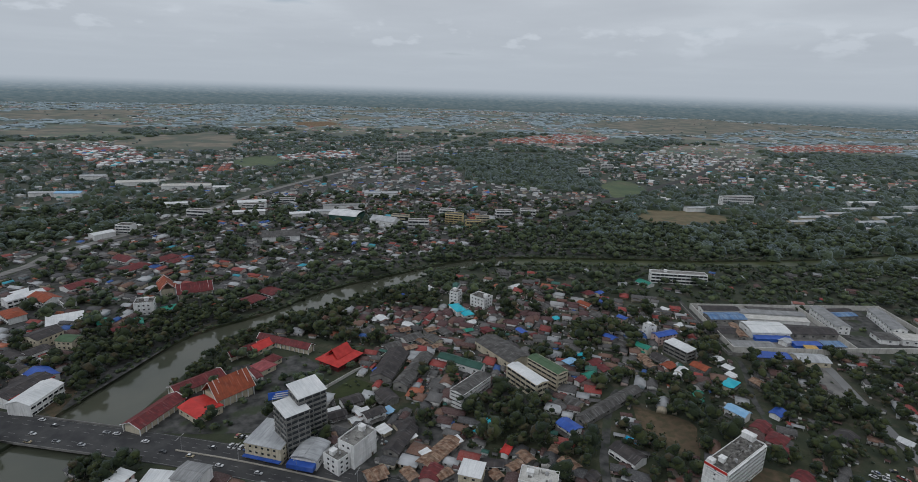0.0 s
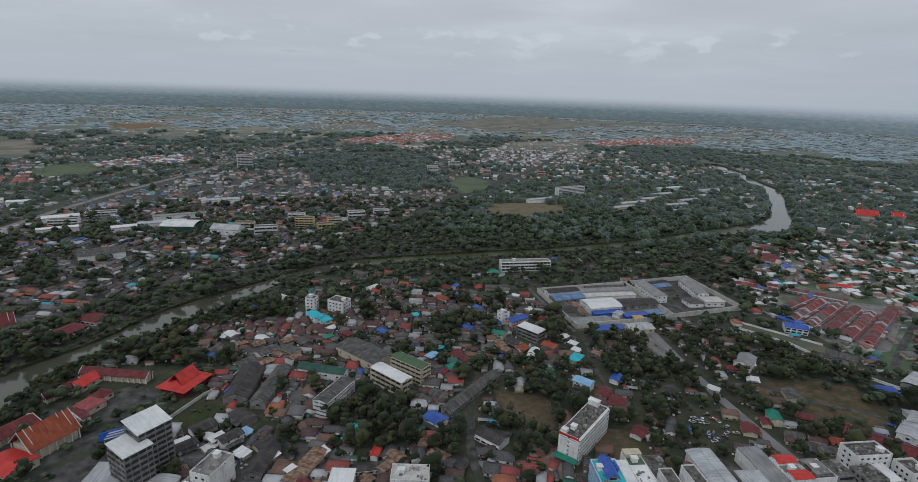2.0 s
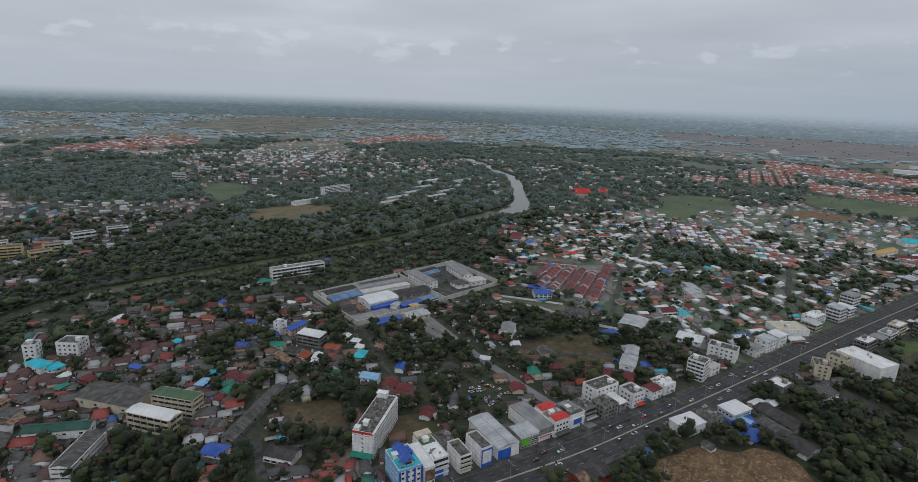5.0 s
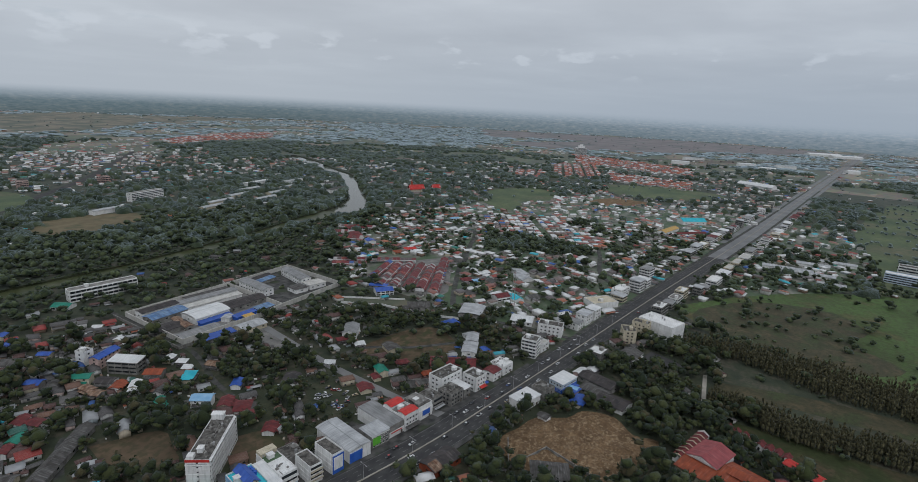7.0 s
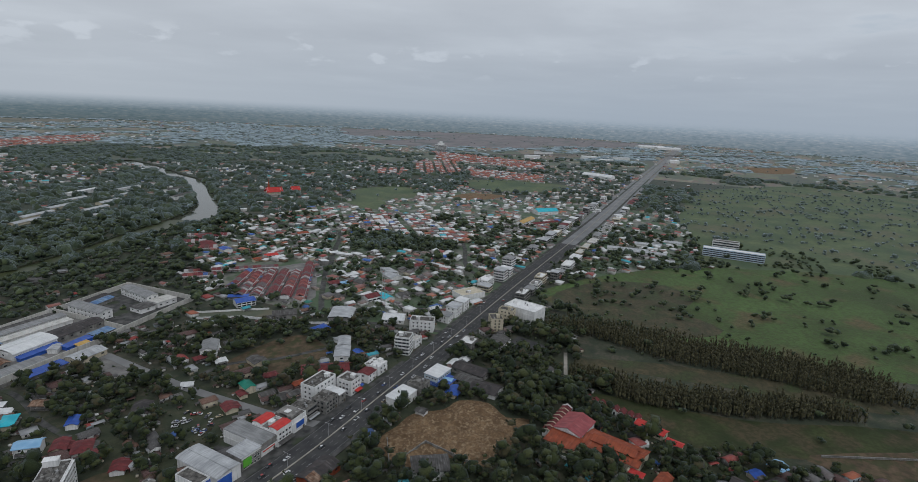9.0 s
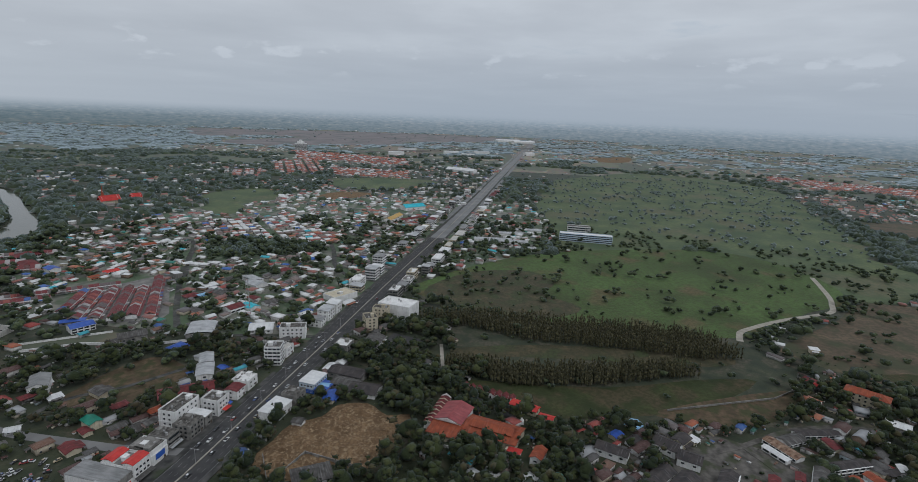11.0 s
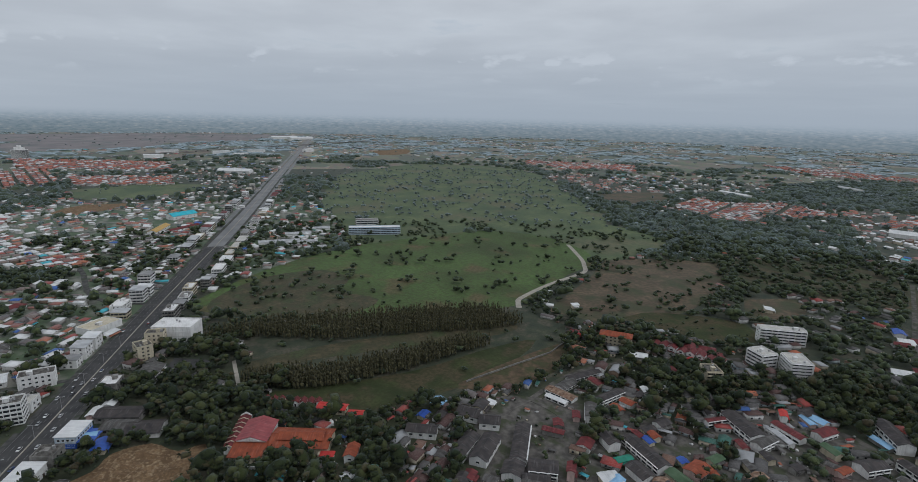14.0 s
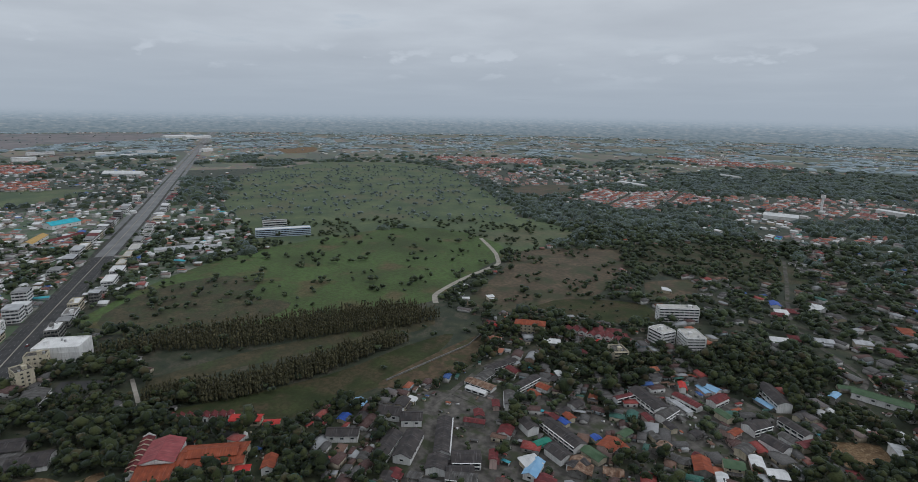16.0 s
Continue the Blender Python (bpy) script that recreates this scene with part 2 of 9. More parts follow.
M_LINE = material("road_paint", (0.12, 0.12, 0.115), (0.27, 0.27, 0.26), 3, 0.7)
LEAVES = ((34, (0.030, 0.040, 0.017)), (24, (0.050, 0.062, 0.023)), (18, (0.022, 0.031, 0.016)), (14, (0.070, 0.080, 0.032)), (6, (0.080, 0.070, 0.036)), (4, (0.062, 0.050, 0.029)))
M_LEAF = material("leaves", (0.010, 0.015, 0.007), (0.078, 0.092, 0.040), 3.0, 0.85, 0.8, seed="island", palette=LEAVES, fine=4, haze_sheen=0.10, spec=0.1, depth=0.8)
M_LEAF_WOOD = material("wood_leaves", (0.026, 0.039, 0.023), (0.074, 0.092, 0.050), 18, 0.85, 1.0, seed="island", spread=0.3, fine=7, haze_sheen=0.32, spec=0.1, depth=2.0)
# leaf colour paled to grey-green: the haze of the distance is painted in
M_LEAF_HAZED = material("hazed_far_leaves", (0.066, 0.086, 0.072), (0.120, 0.146, 0.116), 60, 0.8, 0.0, seed="island", spread=0.3, fine=5, haze_sheen=0.75, spec=0.1)
# lighter copy of M_LEAF: sunlight beyond the near trees is in its colour
M_LEAF_MID = material("sunlit_leaves", (0.018, 0.028, 0.014), (0.086, 0.104, 0.047), 5, 0.85, 0.9, seed="island", spread=0.4, fine=5, haze_sheen=0.14, spec=0.1, depth=1.0)
M_LEAF_ROW = material("row_leaves", (0.044, 0.044, 0.022), (0.130, 0.118, 0.062), 3, 0.85, 0.8, seed="island", spread=0.3, fine=5, haze_sheen=0.1, spec=0.1, depth=0.5)
M_LEAF_TREE = material("tree_leaves", (0.010, 0.016, 0.007), (0.070, 0.085, 0.036), 1.6, 0.85, 0.8, seed="object", spread=0.35, fine=3, haze_sheen=0.08, spec=0.1, depth=0.6)
M_BARK = material("bark", (0.06, 0.045, 0.032), (0.12, 0.095, 0.07), 0.8, 0.95, 0.3)
M_ROOF = material("roof_sheets", (0.05, 0.045, 0.04), (0.45, 0.43, 0.42), 5, 0.7, 0.12, seed="island", palette=ROOFS)
M_ROOF_OLD = material("old_rusty_roofs", (0.05, 0.035, 0.034), (0.40, 0.37, 0.36), 4, 0.75, 0.12, seed="island",
                      palette=((44, (0.082, 0.034, 0.034)), (22, (0.060, 0.056, 0.056)), (10, (0.13, 0.060, 0.045)), (7, (0.36, 0.36, 0.36)), (6, (0.13, 0.12, 0.115)), (3, (0.22, 0.035, 0.03))))
M_ROOF_TOWN = material("town_roof_sheets", (0.05, 0.045, 0.04), (0.45, 0.43, 0.42), 5, 0.7, 0.12, seed="island", palette=ROOFS_TOWN)
M_ROOF_SUB = material("suburb_roof_tiles", (0.05, 0.045, 0.04), (0.45, 0.43, 0.42), 5, 0.7, 0.12, seed="island", palette=ROOFS_SUBURB, haze_sheen=0.1)
M_ROOF_ORANGE = material("estate_roof_tiles", (0.07, 0.045, 0.04), (0.45, 0.4, 0.38), 5, 0.7, 0.12, seed="island", palette=ROOFS_ORANGE, haze_sheen=0.1)
M_WALL = material("house_plaster", (0.16, 0.15, 0.135), (0.7, 0.69, 0.66), 4, 0.85, 0.05, seed="island", palette=WALLS, streaks=0.4)
M_GLASS = material("dark_window", (0.020, 0.024, 0.028), (0.040, 0.046, 0.052), 2, 0.15, spec=0.5)
M_WHITE = material("white_paint", (0.64, 0.635, 0.62), (0.80, 0.795, 0.78), 6, 0.8, 0.05, streaks=0.35)
M_CREAM = material("cream_paint", (0.46, 0.41, 0.30), (0.60, 0.54, 0.42), 5, 0.8, 0.05, streaks=0.45)
M_PALE = material("pale_render", (0.44, 0.425, 0.39), (0.58, 0.565, 0.53), 5, 0.85, 0.05, streaks=0.45)
M_YELLOW = material("yellow_paint", (0.50, 0.40, 0.20), (0.62, 0.50, 0.28), 5, 0.8, 0.05, streaks=0.35)
M_PINK = material("pink_paint", (0.46, 0.33, 0.30), (0.58, 0.44, 0.40), 5, 0.8, 0.05, streaks=0.35)
M_TAR = material("weathered_flat_roof", (0.040, 0.037, 0.034), (0.17, 0.16, 0.145), 2.4, 0.9, 0.3, fine=5)
M_GREY = material("weathered_concrete", (0.14, 0.135, 0.125), (0.30, 0.29, 0.27), 4, 0.9, 0.15, streaks=0.5)
M_ZINC = material("zinc_sheets", (0.34, 0.35, 0.36), (0.52, 0.53, 0.54), 7, 0.5, 0.08, metal=0.1, streaks=0.12, ribs=0.35)
M_GREY_SHEET = material("grey_sheet_roof", (0.20, 0.205, 0.205), (0.30, 0.30, 0.30), 8, 0.6, 0.06, streaks=0.12, ribs=0.4)
M_WHITE_ROOF = material("white_sheet_roof", (0.58, 0.59, 0.59), (0.74, 0.74, 0.73), 9, 0.5, 0.06, streaks=0.12, ribs=0.2)
M_GREY_ROOF = material("fibre_cement_sheets", (0.056, 0.054, 0.052), (0.135, 0.130, 0.125), 4, 0.85, 0.15, ribs=0.8)
M_DARK_ROOF = material("dark_sheet_roof", (0.032, 0.030, 0.032), (0.072, 0.062, 0.060), 4, 0.75, 0.15, ribs=0.55)
M_RED_ROOF = material("dark_red_roof_tiles", (0.10, 0.017, 0.020), (0.18, 0.032, 0.033), 3, 0.7, 0.2, ribs=0.5)
M_BRIGHT_RED = material("bright_red_roof", (0.40, 0.028, 0.024), (0.54, 0.050, 0.040), 4, 0.55, 0.1)
M_ORANGE_ROOF = material("orange_roof_tiles", (0.22, 0.048, 0.021), (0.32, 0.078, 0.033), 3, 0.7, 0.2, ribs=0.4)
M_PINK_ROOF = material("faded_red_sheets", (0.24, 0.052, 0.058), (0.33, 0.082, 0.086), 5, 0.6, 0.1, ribs=0.4)
M_BLUE_ROOF = material("blue_sheet_roof", (0.025, 0.075, 0.34), (0.05, 0.12, 0.44), 5, 0.5, 0.1, ribs=0.3)
M_FADED_BLUE = material("faded_blue_sheets", (0.06, 0.15, 0.33), (0.20, 0.30, 0.44), 6, 0.6, 0.1, ribs=0.7)
M_PALE_BLUE = material("pale_blue_paint", (0.40, 0.48, 0.56), (0.52, 0.60, 0.67), 6, 0.7, 0.05, streaks=0.2)
M_LIGHT_BLUE = material("light_blue_paint", (0.20, 0.38, 0.58), (0.30, 0.48, 0.66), 5, 0.6, 0.05)
M_CYAN_ROOF = material("turquoise_roof", (0.03, 0.36, 0.46), (0.06, 0.48, 0.56), 5, 0.5, 0.1)
M_GREEN_ROOF = material("dark_green_roof", (0.022, 0.066, 0.050), (0.040, 0.100, 0.078), 5, 0.6, 0.1)
M_TEAL = material("green_sheet_roof", (0.020, 0.16, 0.11), (0.035, 0.24, 0.17), 5, 0.55, 0.1)
M_MOSS_ROOF = material("mossy_green_roof", (0.060, 0.105, 0.055), (0.095, 0.145, 0.085), 4, 0.8, 0.1)
M_GREEN = material("green_paint", (0.03, 0.22, 0.13), (0.05, 0.32, 0.20), 4, 0.6)
M_RUST = material("rusty_sheets", (0.13, 0.058, 0.030), (0.34, 0.24, 0.17), 2.2, 0.8, 0.2, ribs=0.7)
M_BLUE = material("blue_paint", (0.025, 0.085, 0.40), (0.05, 0.14, 0.50), 4, 0.5)
M_GOLD = material("dull_gold", (0.42, 0.25, 0.05), (0.60, 0.38, 0.10), 2, 0.4, metal=0.4)
M_STEEL = material("painted_steel", (0.30, 0.30, 0.30), (0.45, 0.45, 0.45), 2, 0.5, metal=0.3)
M_TYRE = material("tyre_rubber", (0.012, 0.012, 0.013), (0.025, 0.025, 0.025), 0.5, 0.9)
M_CAR = material("car_paint", (0.03, 0.03, 0.03), (0.7, 0.7, 0.7), 3, 0.25, seed="object", spec=0.5,
                 palette=((40, (0.68, 0.68, 0.68)), (20, (0.38, 0.39, 0.40)), (22, (0.03, 0.032, 0.036)), (7, (0.30, 0.03, 0.03)), (6, (0.05, 0.09, 0.24)), (5, (0.4, 0.33, 0.2))))


def parcel_material():
    """Farmland in plots of different crops, with the grain of the soil."""
    m = bpy.data.materials.new("farm_parcels")
    m.use_nodes = True
    n, l = m.node_tree.nodes, m.node_tree.links
    b = n["Principled BSDF"]
    b.inputs["Roughness"].default_value, b.inputs["Specular IOR Level"].default_value = 0.95, 0.2
    geo = n.new("ShaderNodeNewGeometry")
    turn = n.new("ShaderNodeMapping")
    turn.inputs["Rotation"].default_value = (0, 0, 0.35)
    turn.inputs["Scale"].default_value = (1 / 260, 1 / 90, 0.0)
    l.new(geo.outputs["Position"], turn.inputs["Vector"])
    vor = n.new("ShaderNodeTexVoronoi")
    vor.inputs["Scale"].default_value = 1.0
    l.new(turn.outputs[0], vor.inputs["Vector"])
    ramp = n.new("ShaderNodeValToRGB")
    ramp.color_ramp.interpolation = "CONSTANT"
    e = ramp.color_ramp.elements
    cols = ((0.0, (0.050, 0.072, 0.040)), (0.22, (0.15, 0.125, 0.088)), (0.38, (0.064, 0.085, 0.046)), (0.55, (0.11, 0.096, 0.070)), (0.66, (0.19, 0.165, 0.12)), (0.74, (0.042, 0.060, 0.038)), (0.9, (0.092, 0.102, 0.056)))
    while len(e) < len(cols):
        e.new(0.5)
    for q, (p, c) in zip(e, cols):
        q.position, q.color = p, (*c, 1)
    sep = n.new("ShaderNodeSeparateColor")
    l.new(vor.outputs["Color"], sep.inputs[0])
    l.new(sep.outputs[0], ramp.inputs[0])
    nz = n.new("ShaderNodeTexNoise")
    nz.inputs["Scale"].default_value, nz.inputs["Detail"].default_value = 0.05, 8.0
    l.new(geo.outputs["Position"], nz.inputs["Vector"])
    mx = n.new("ShaderNodeMix")
    mx.data_type, mx.blend_type = "RGBA", "OVERLAY"
    mx.inputs["Factor"].default_value = 0.9
    l.new(ramp.outputs[0], mx.inputs["A"])
    l.new(nz.outputs["Color"], mx.inputs["B"])
    l.new(mx.outputs["Result"], b.inputs["Base Color"])
    # sheen veils the distant plots in place of haze
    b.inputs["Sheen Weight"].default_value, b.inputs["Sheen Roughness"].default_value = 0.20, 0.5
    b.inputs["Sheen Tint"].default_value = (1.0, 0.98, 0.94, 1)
    return m


M_PARCELS = parcel_material()

# ---------- building kit ----------
class Soup:
    """Vertices and faces collected before they become one mesh."""

    def __init__(self):
        self.v, self.f, self.m = [], [], []

    def add(self, verts, faces, m=0):
        k = len(self.v)
        self.v += [tuple(p) for p in verts]
        self.f += [tuple(k + i for i in f) for f in faces]
        self.m += [m] * len(faces)
        return self

    def box(self, x0, y0, z0, x1, y1, z1, m=0):
        return self.add([(x0, y0, z0), (x1, y0, z0), (x1, y1, z0), (x0, y1, z0), (x0, y0, z1), (x1, y0, z1), (x1, y1, z1), (x0, y1, z1)],
                        [(0, 3, 2, 1), (4, 5, 6, 7), (0, 1, 5, 4), (1, 2, 6, 5), (2, 3, 7, 6), (3, 0, 4, 7)], m)

    def gable(self, L, W, z, h, over=0.6, thick=0.18, m=0, x=0.0, y=0.0):
        """Two sloping sheets with thickness; the ridge runs along x."""
        a, b = L / 2 + over, W / 2 + over
        drop = h * over / (W / 2)
        pts = [(-b, z - drop), (0, z + h), (b, z - drop), (b, z - drop + thick), (0, z + h + thick), (-b, z - drop + thick)]
        v = [(x - a, y + p, q) for p, q in pts] + [(x + a, y + p, q) for p, q in pts]
        return self.add(v, [(5, 4, 1, 0), (4, 3, 2, 1), (6, 7, 10, 11), (7, 8, 9, 10), (0, 1, 7, 6), (1, 2, 8, 7), (2, 3, 9, 8), (3, 4, 10, 9), (4, 5, 11, 10), (5, 0, 6, 11)], m)

    def hip(self, L, W, z, h, over=0.6, top=None, m=0):
        a, b = L / 2 + over, W / 2 + over
        r = max(0.0, a - b) if top is None else top
        z -= 0.1
        v = [(-a, -b, z), (a, -b, z), (a, b, z), (-a, b, z), (-a, -b, z + 0.2), (a, -b, z + 0.2), (a, b, z + 0.2), (-a, b, z + 0.2), (-r - 0.05, 0, z + h), (r + 0.05, 0, z + h)]
        return self.add(v, [(0, 3, 2, 1), (0, 1, 5, 4), (1, 2, 6, 5), (2, 3, 7, 6), (3, 0, 4, 7), (4, 5, 9, 8), (5, 6, 9), (6, 7, 8, 9), (7, 4, 8)], m)

    def mono(self, L, W, z, h, over=0.4, thick=0.2, m=0):
        a, b = L / 2 + over, W / 2 + over
        v = [(-a, -b, z), (a, -b, z), (a, b, z + h), (-a, b, z + h)]
        v += [(p, q, r + thick) for p, q, r in v]
        return self.add(v, [(0, 3, 2, 1), (4, 5, 6, 7), (0, 1, 5, 4), (1, 2, 6, 5), (2, 3, 7, 6), (3, 0, 4, 7)], m)

    def barrel(self, L, W, z, h, over=0.5, thick=0.2, n=10, m=0):
        a, b = L / 2 + over, W / 2 + over
        prof = [(-b * math.cos(math.pi * i / n), z + h * math.sin(math.pi * i / n)) for i in range(n + 1)]
        prof += [(p * 0.985, q - thick) for p, q in reversed(prof)]
        k = len(prof)
        v = [(-a, p, q) for p, q in prof] + [(a, p, q) for p, q in prof]
        f = [(i, (i + 1) % k, k + (i + 1) % k, k + i) for i in range(k)]
        for i in range(n):
            f += [(i + 1, i, k - 1 - i, k - 2 - i), (k + i, k + i + 1, 2 * k - 2 - i, 2 * k - 1 - i)]
        return self.add(v, f, m)

    def gable_wall(self, L, W, z0, z, h, m=0):
        """A house body whose end walls rise into the gables."""
        a, b = L / 2, W / 2
        prof = [(-b, z0), (b, z0), (b, z), (0, z + h), (-b, z)]
        v = [(-a, p, q) for p, q in prof] + [(a, p, q) for p, q in prof]
        return self.add(v, [(4, 3, 2, 1, 0), (5, 6, 7, 8, 9), (1, 2, 7, 6), (4, 0, 5, 9), (2, 3, 8, 7), (3, 4, 9, 8), (0, 1, 6, 5)], m)

    def tube(self, x, y, z0, z1, r0, r1, n=8, m=0):
        v = [(x + r * math.cos(6.2832 * i / n), y + r * math.sin(6.2832 * i / n), z) for z, r in ((z0, r0), (z1, r1)) for i in range(n)]
        return self.add(v, [(i, (i + 1) % n, n + (i + 1) % n, n + i) for i in range(n)] + [tuple(range(n, 2 * n)), tuple(range(n - 1, -1, -1))], m)

    def mesh(self, name, mats):
        me = bpy.data.meshes.new(name)
        me.from_pydata(self.v, [], self.f)
        for q in mats if isinstance(mats, (list, tuple)) else (mats,):
            me.materials.append(q)
        me.polygons.foreach_set("material_index", self.m)
        return me


def part(name, soup, mats, parent, label="", at=None):
    ob = new(name, soup.mesh(name, mats) if isinstance(soup, Soup) else soup)
    ob.parent = parent
    if at is not None:
        ob.matrix_basis = at
    return tagged(ob, label) if label else ob


def thing(name, x, y, rot, label, category, group="", z=0.0, kind=""):
    ob = new(name)
    ob.empty_display_size = 2
    ob.matrix_basis = pose(x, y, z, 0, 0, rot)
    return tagged(ob, label, category, group, kind)


FOOT = []        # plan of what is built: centre, half sizes, turn


def footprint(x, y, L, W, rot, gap=2.0):
    FOOT.append((x, y, L / 2 + gap, W / 2 + gap, radians(rot)))


def inside(poly, px, py):
    """Which of the points lie in the polygon."""
    hit = np.zeros(len(px), bool)
    for (ax, ay), (bx, by) in zip(poly, poly[1:] + poly[:1]):
        cut = (ay > py) != (by > py)
        with np.errstate(divide="ignore", invalid="ignore"):
            hit ^= cut & (px < (bx - ax) * (py - ay) / (by - ay) + ax)
    return hit


def off_line(line, px, py):
    """Distance of the points from a line of several legs."""
    best = np.full(len(px), 1e9)
    for (ax, ay), (bx, by) in zip(line, line[1:]):
        dx, dy = bx - ax, by - ay
        s = np.clip(((px - ax) * dx + (py - ay) * dy) / (dx * dx + dy * dy), 0, 1)
        best = np.minimum(best, np.hypot(px - ax - s * dx, py - ay - s * dy))
    return best


def smooth(line, steps=6):
    """Catmull-Rom curve through the points of a plan line."""
    p = [Vector(q) for q in line]
    p = [p[0] * 2 - p[1]] + p + [p[-1] * 2 - p[-2]]
    out = []
    for i in range(1, len(p) - 2):
        for k in range(steps):
            t = k / steps
            out.append(0.5 * (2 * p[i] + (p[i + 1] - p[i - 1]) * t + (2 * p[i - 1] - 5 * p[i] + 4 * p[i + 1] - p[i + 2]) * t * t + (3 * p[i] - p[i - 1] - 3 * p[i + 1] + p[i + 2]) * t ** 3))
    return [tuple(q) for q in out] + [tuple(line[-1])]


# ---------- ground, river, fields, roads ----------
NORTH_BANK = smooth([(-262, 60), (-262, 180), (-242, 284), (-234, 335), (-213, 401), (-168, 450), (-130, 509), (-54, 573), (33, 630), (186, 643), (289, 645),
                     (408, 660), (503, 678), (620, 712), (760, 752), (890, 865), (1020, 1021), (1061, 1113), (1160, 1290), (1260, 1560)], 4)
SOUTH_BANK = smooth([(-205, 60), (-200, 180), (-195, 273), (-191, 322), (-186, 368), (-176, 409), (-119, 465), (-62, 525), (-15, 577), (67, 606), (178, 616), (289, 621),
                     (408, 634), (503, 650), (630, 672), (740, 680), (848, 768), (987, 918), (1070, 1014), (1130, 1144), (1215, 1302), (1300, 1540)], 4)
RIVER = NORTH_BANK + SOUTH_BANK[::-1]
MAIN_ROAD = [(-900, 390), (-420, 304), (-266, 274), (-154, 257), (-78, 241), (60, 204), (211, 168), (309, 154), (445, 138), (623, 118), (964, 76),
             (1234, 46), (1759, -8), (3300, -170), (4880, -330)]
RAILWAY = [(-560, 300), (-467, 519), (-463, 596), (-420, 730), (-349, 1039), (-223, 1396), (-88, 1858), (300, 3200)]


def build_ground():
    from mathutils.geometry import delaunay_2d_cdt
    n = len(RIVER)
    ring = [(4880 * math.cos(i * math.pi / 40), 4880 * math.sin(i * math.pi / 40)) for i in range(80)]
    pts = [Vector(p) for p in RIVER] + [Vector(p) for p in ring]
    edges = [(i, (i + 1) % n) for i in range(n)] + [(n + i, n + (i + 1) % 80) for i in range(80)]
    v, _, faces, *_ = delaunay_2d_cdt(pts, edges, [], 1, 1e-4)
    cx = np.array([sum(v[i].x for i in f) / len(f) for f in faces])
    cy = np.array([sum(v[i].y for i in f) / len(f) for f in faces])
    wet = inside(RIVER, cx, cy)
    s = Soup()
    s.add([(q.x, q.y, 0) for q in v], [tuple(f) for f, w in zip(faces, wet) if not w])
    # banks go down to the river bed
    s.add([(x, y, 0) for x, y in RIVER] + [(x, y, -4) for x, y in RIVER], [(i, (i + 1) % n, n + (i + 1) % n, n + i) for i in range(n)])
    tagged(new("ground", s.mesh("ground", M_GROUND)), "flat soil and rough grass between the houses and trees", "ground", kind="structure")
    bed = Soup().add([(q.x, q.y, -2.2) for q in v], [tuple(f) for f, w in zip(faces, wet) if w])
    ob = new("water", bed.mesh("water", [M_WATER, M_ALGAE]))
    mid = [sum(v[i].x for i in f) / len(f) for f, w in zip(faces, wet) if w]
    ob.data.polygons.foreach_set("material_index", [1 if 60 < x < 700 else 0 for x in mid])
    tagged(ob, "calm grey-green river water between tree-lined banks", "river", kind="structure")


build_ground()


def sheet(name, poly, mat, z, label, category):
    from mathutils.geometry import tessellate_polygon
    tri = tessellate_polygon([[Vector((x, y, 0)) for x, y in poly]])
    s = Soup().add([(x, y, z) for x, y in poly], [tuple(t) if (Vector(poly[t[1]]) - Vector(poly[t[0]])).cross(Vector(poly[t[2]]) - Vector(poly[t[0]])) > 0 else tuple(t[::-1]) for t in tri])
    return tagged(new(name, s.mesh(name, mat)), label, category, kind="structure")


def ribbon(line, width, z, thick=0.0, shift=0.0):
    """A strip along a plan line, with sides if it has thickness."""
    p = [Vector(q) for q in line]
    s = Soup()
    left, right = [], []
    for i, q in enumerate(p):
        d = (p[min(i + 1, len(p) - 1)] - p[max(i - 1, 0)]).normalized()
        n = Vector((-d.y, d.x))
        left.append(q + n * (shift + width / 2))
        right.append(q + n * (shift - width / 2))
    k = len(p)
    v = [(a.x, a.y, z) for a in left] + [(a.x, a.y, z) for a in right]
    f = [(k + i, k + i + 1, i + 1, i) for i in range(k - 1)]
    if thick:
        v += [(a.x, a.y, z - thick) for a in left] + [(a.x, a.y, z - thick) for a in right]
        f += [(i, i + 1, 2 * k + i + 1, 2 * k + i) for i in range(k - 1)] + [(k + i + 1, k + i, 3 * k + i, 3 * k + i + 1) for i in range(k - 1)]
        f += [(0, 2 * k, 3 * k, k), (k - 1, 2 * k - 1, 4 * k - 1, 3 * k - 1)]
    return s.add(v, f)


FIELDS = []


def field(name, poly, mat, z, label, trees=0.04, category="field"):
    poly = smooth(poly + poly[:1], 3)[:-1]
    FIELDS.append((poly, trees))
    return sheet(name, poly, mat, z, label, category)


field("scrub", [(545, 66), (600, 72), (672, 22), (690, -50), (640, -78), (600, -60), (560, -100), (522, -60), (528, 10)], M_SCRUB, 0.13, "brown scrub and thickets at the edge of the meadow", 0.30)
field("meadow", [(589, 98), (707, 17), (805, -106), (867, -335), (785, -431), (650, -430), (590, -350), (503, -240), (507, -141), (521, -23), (559, 63)], M_GRASS, 0.10, "wide green meadow with brown patches and scattered small trees", 0.16)
field("grass_strip", [(436, 30), (456, -52), (458, -202), (434, -190), (427, -19), (403, 28)], M_SCRUB, 0.14, "strip of dry grass between two rows of trees", 0.0)
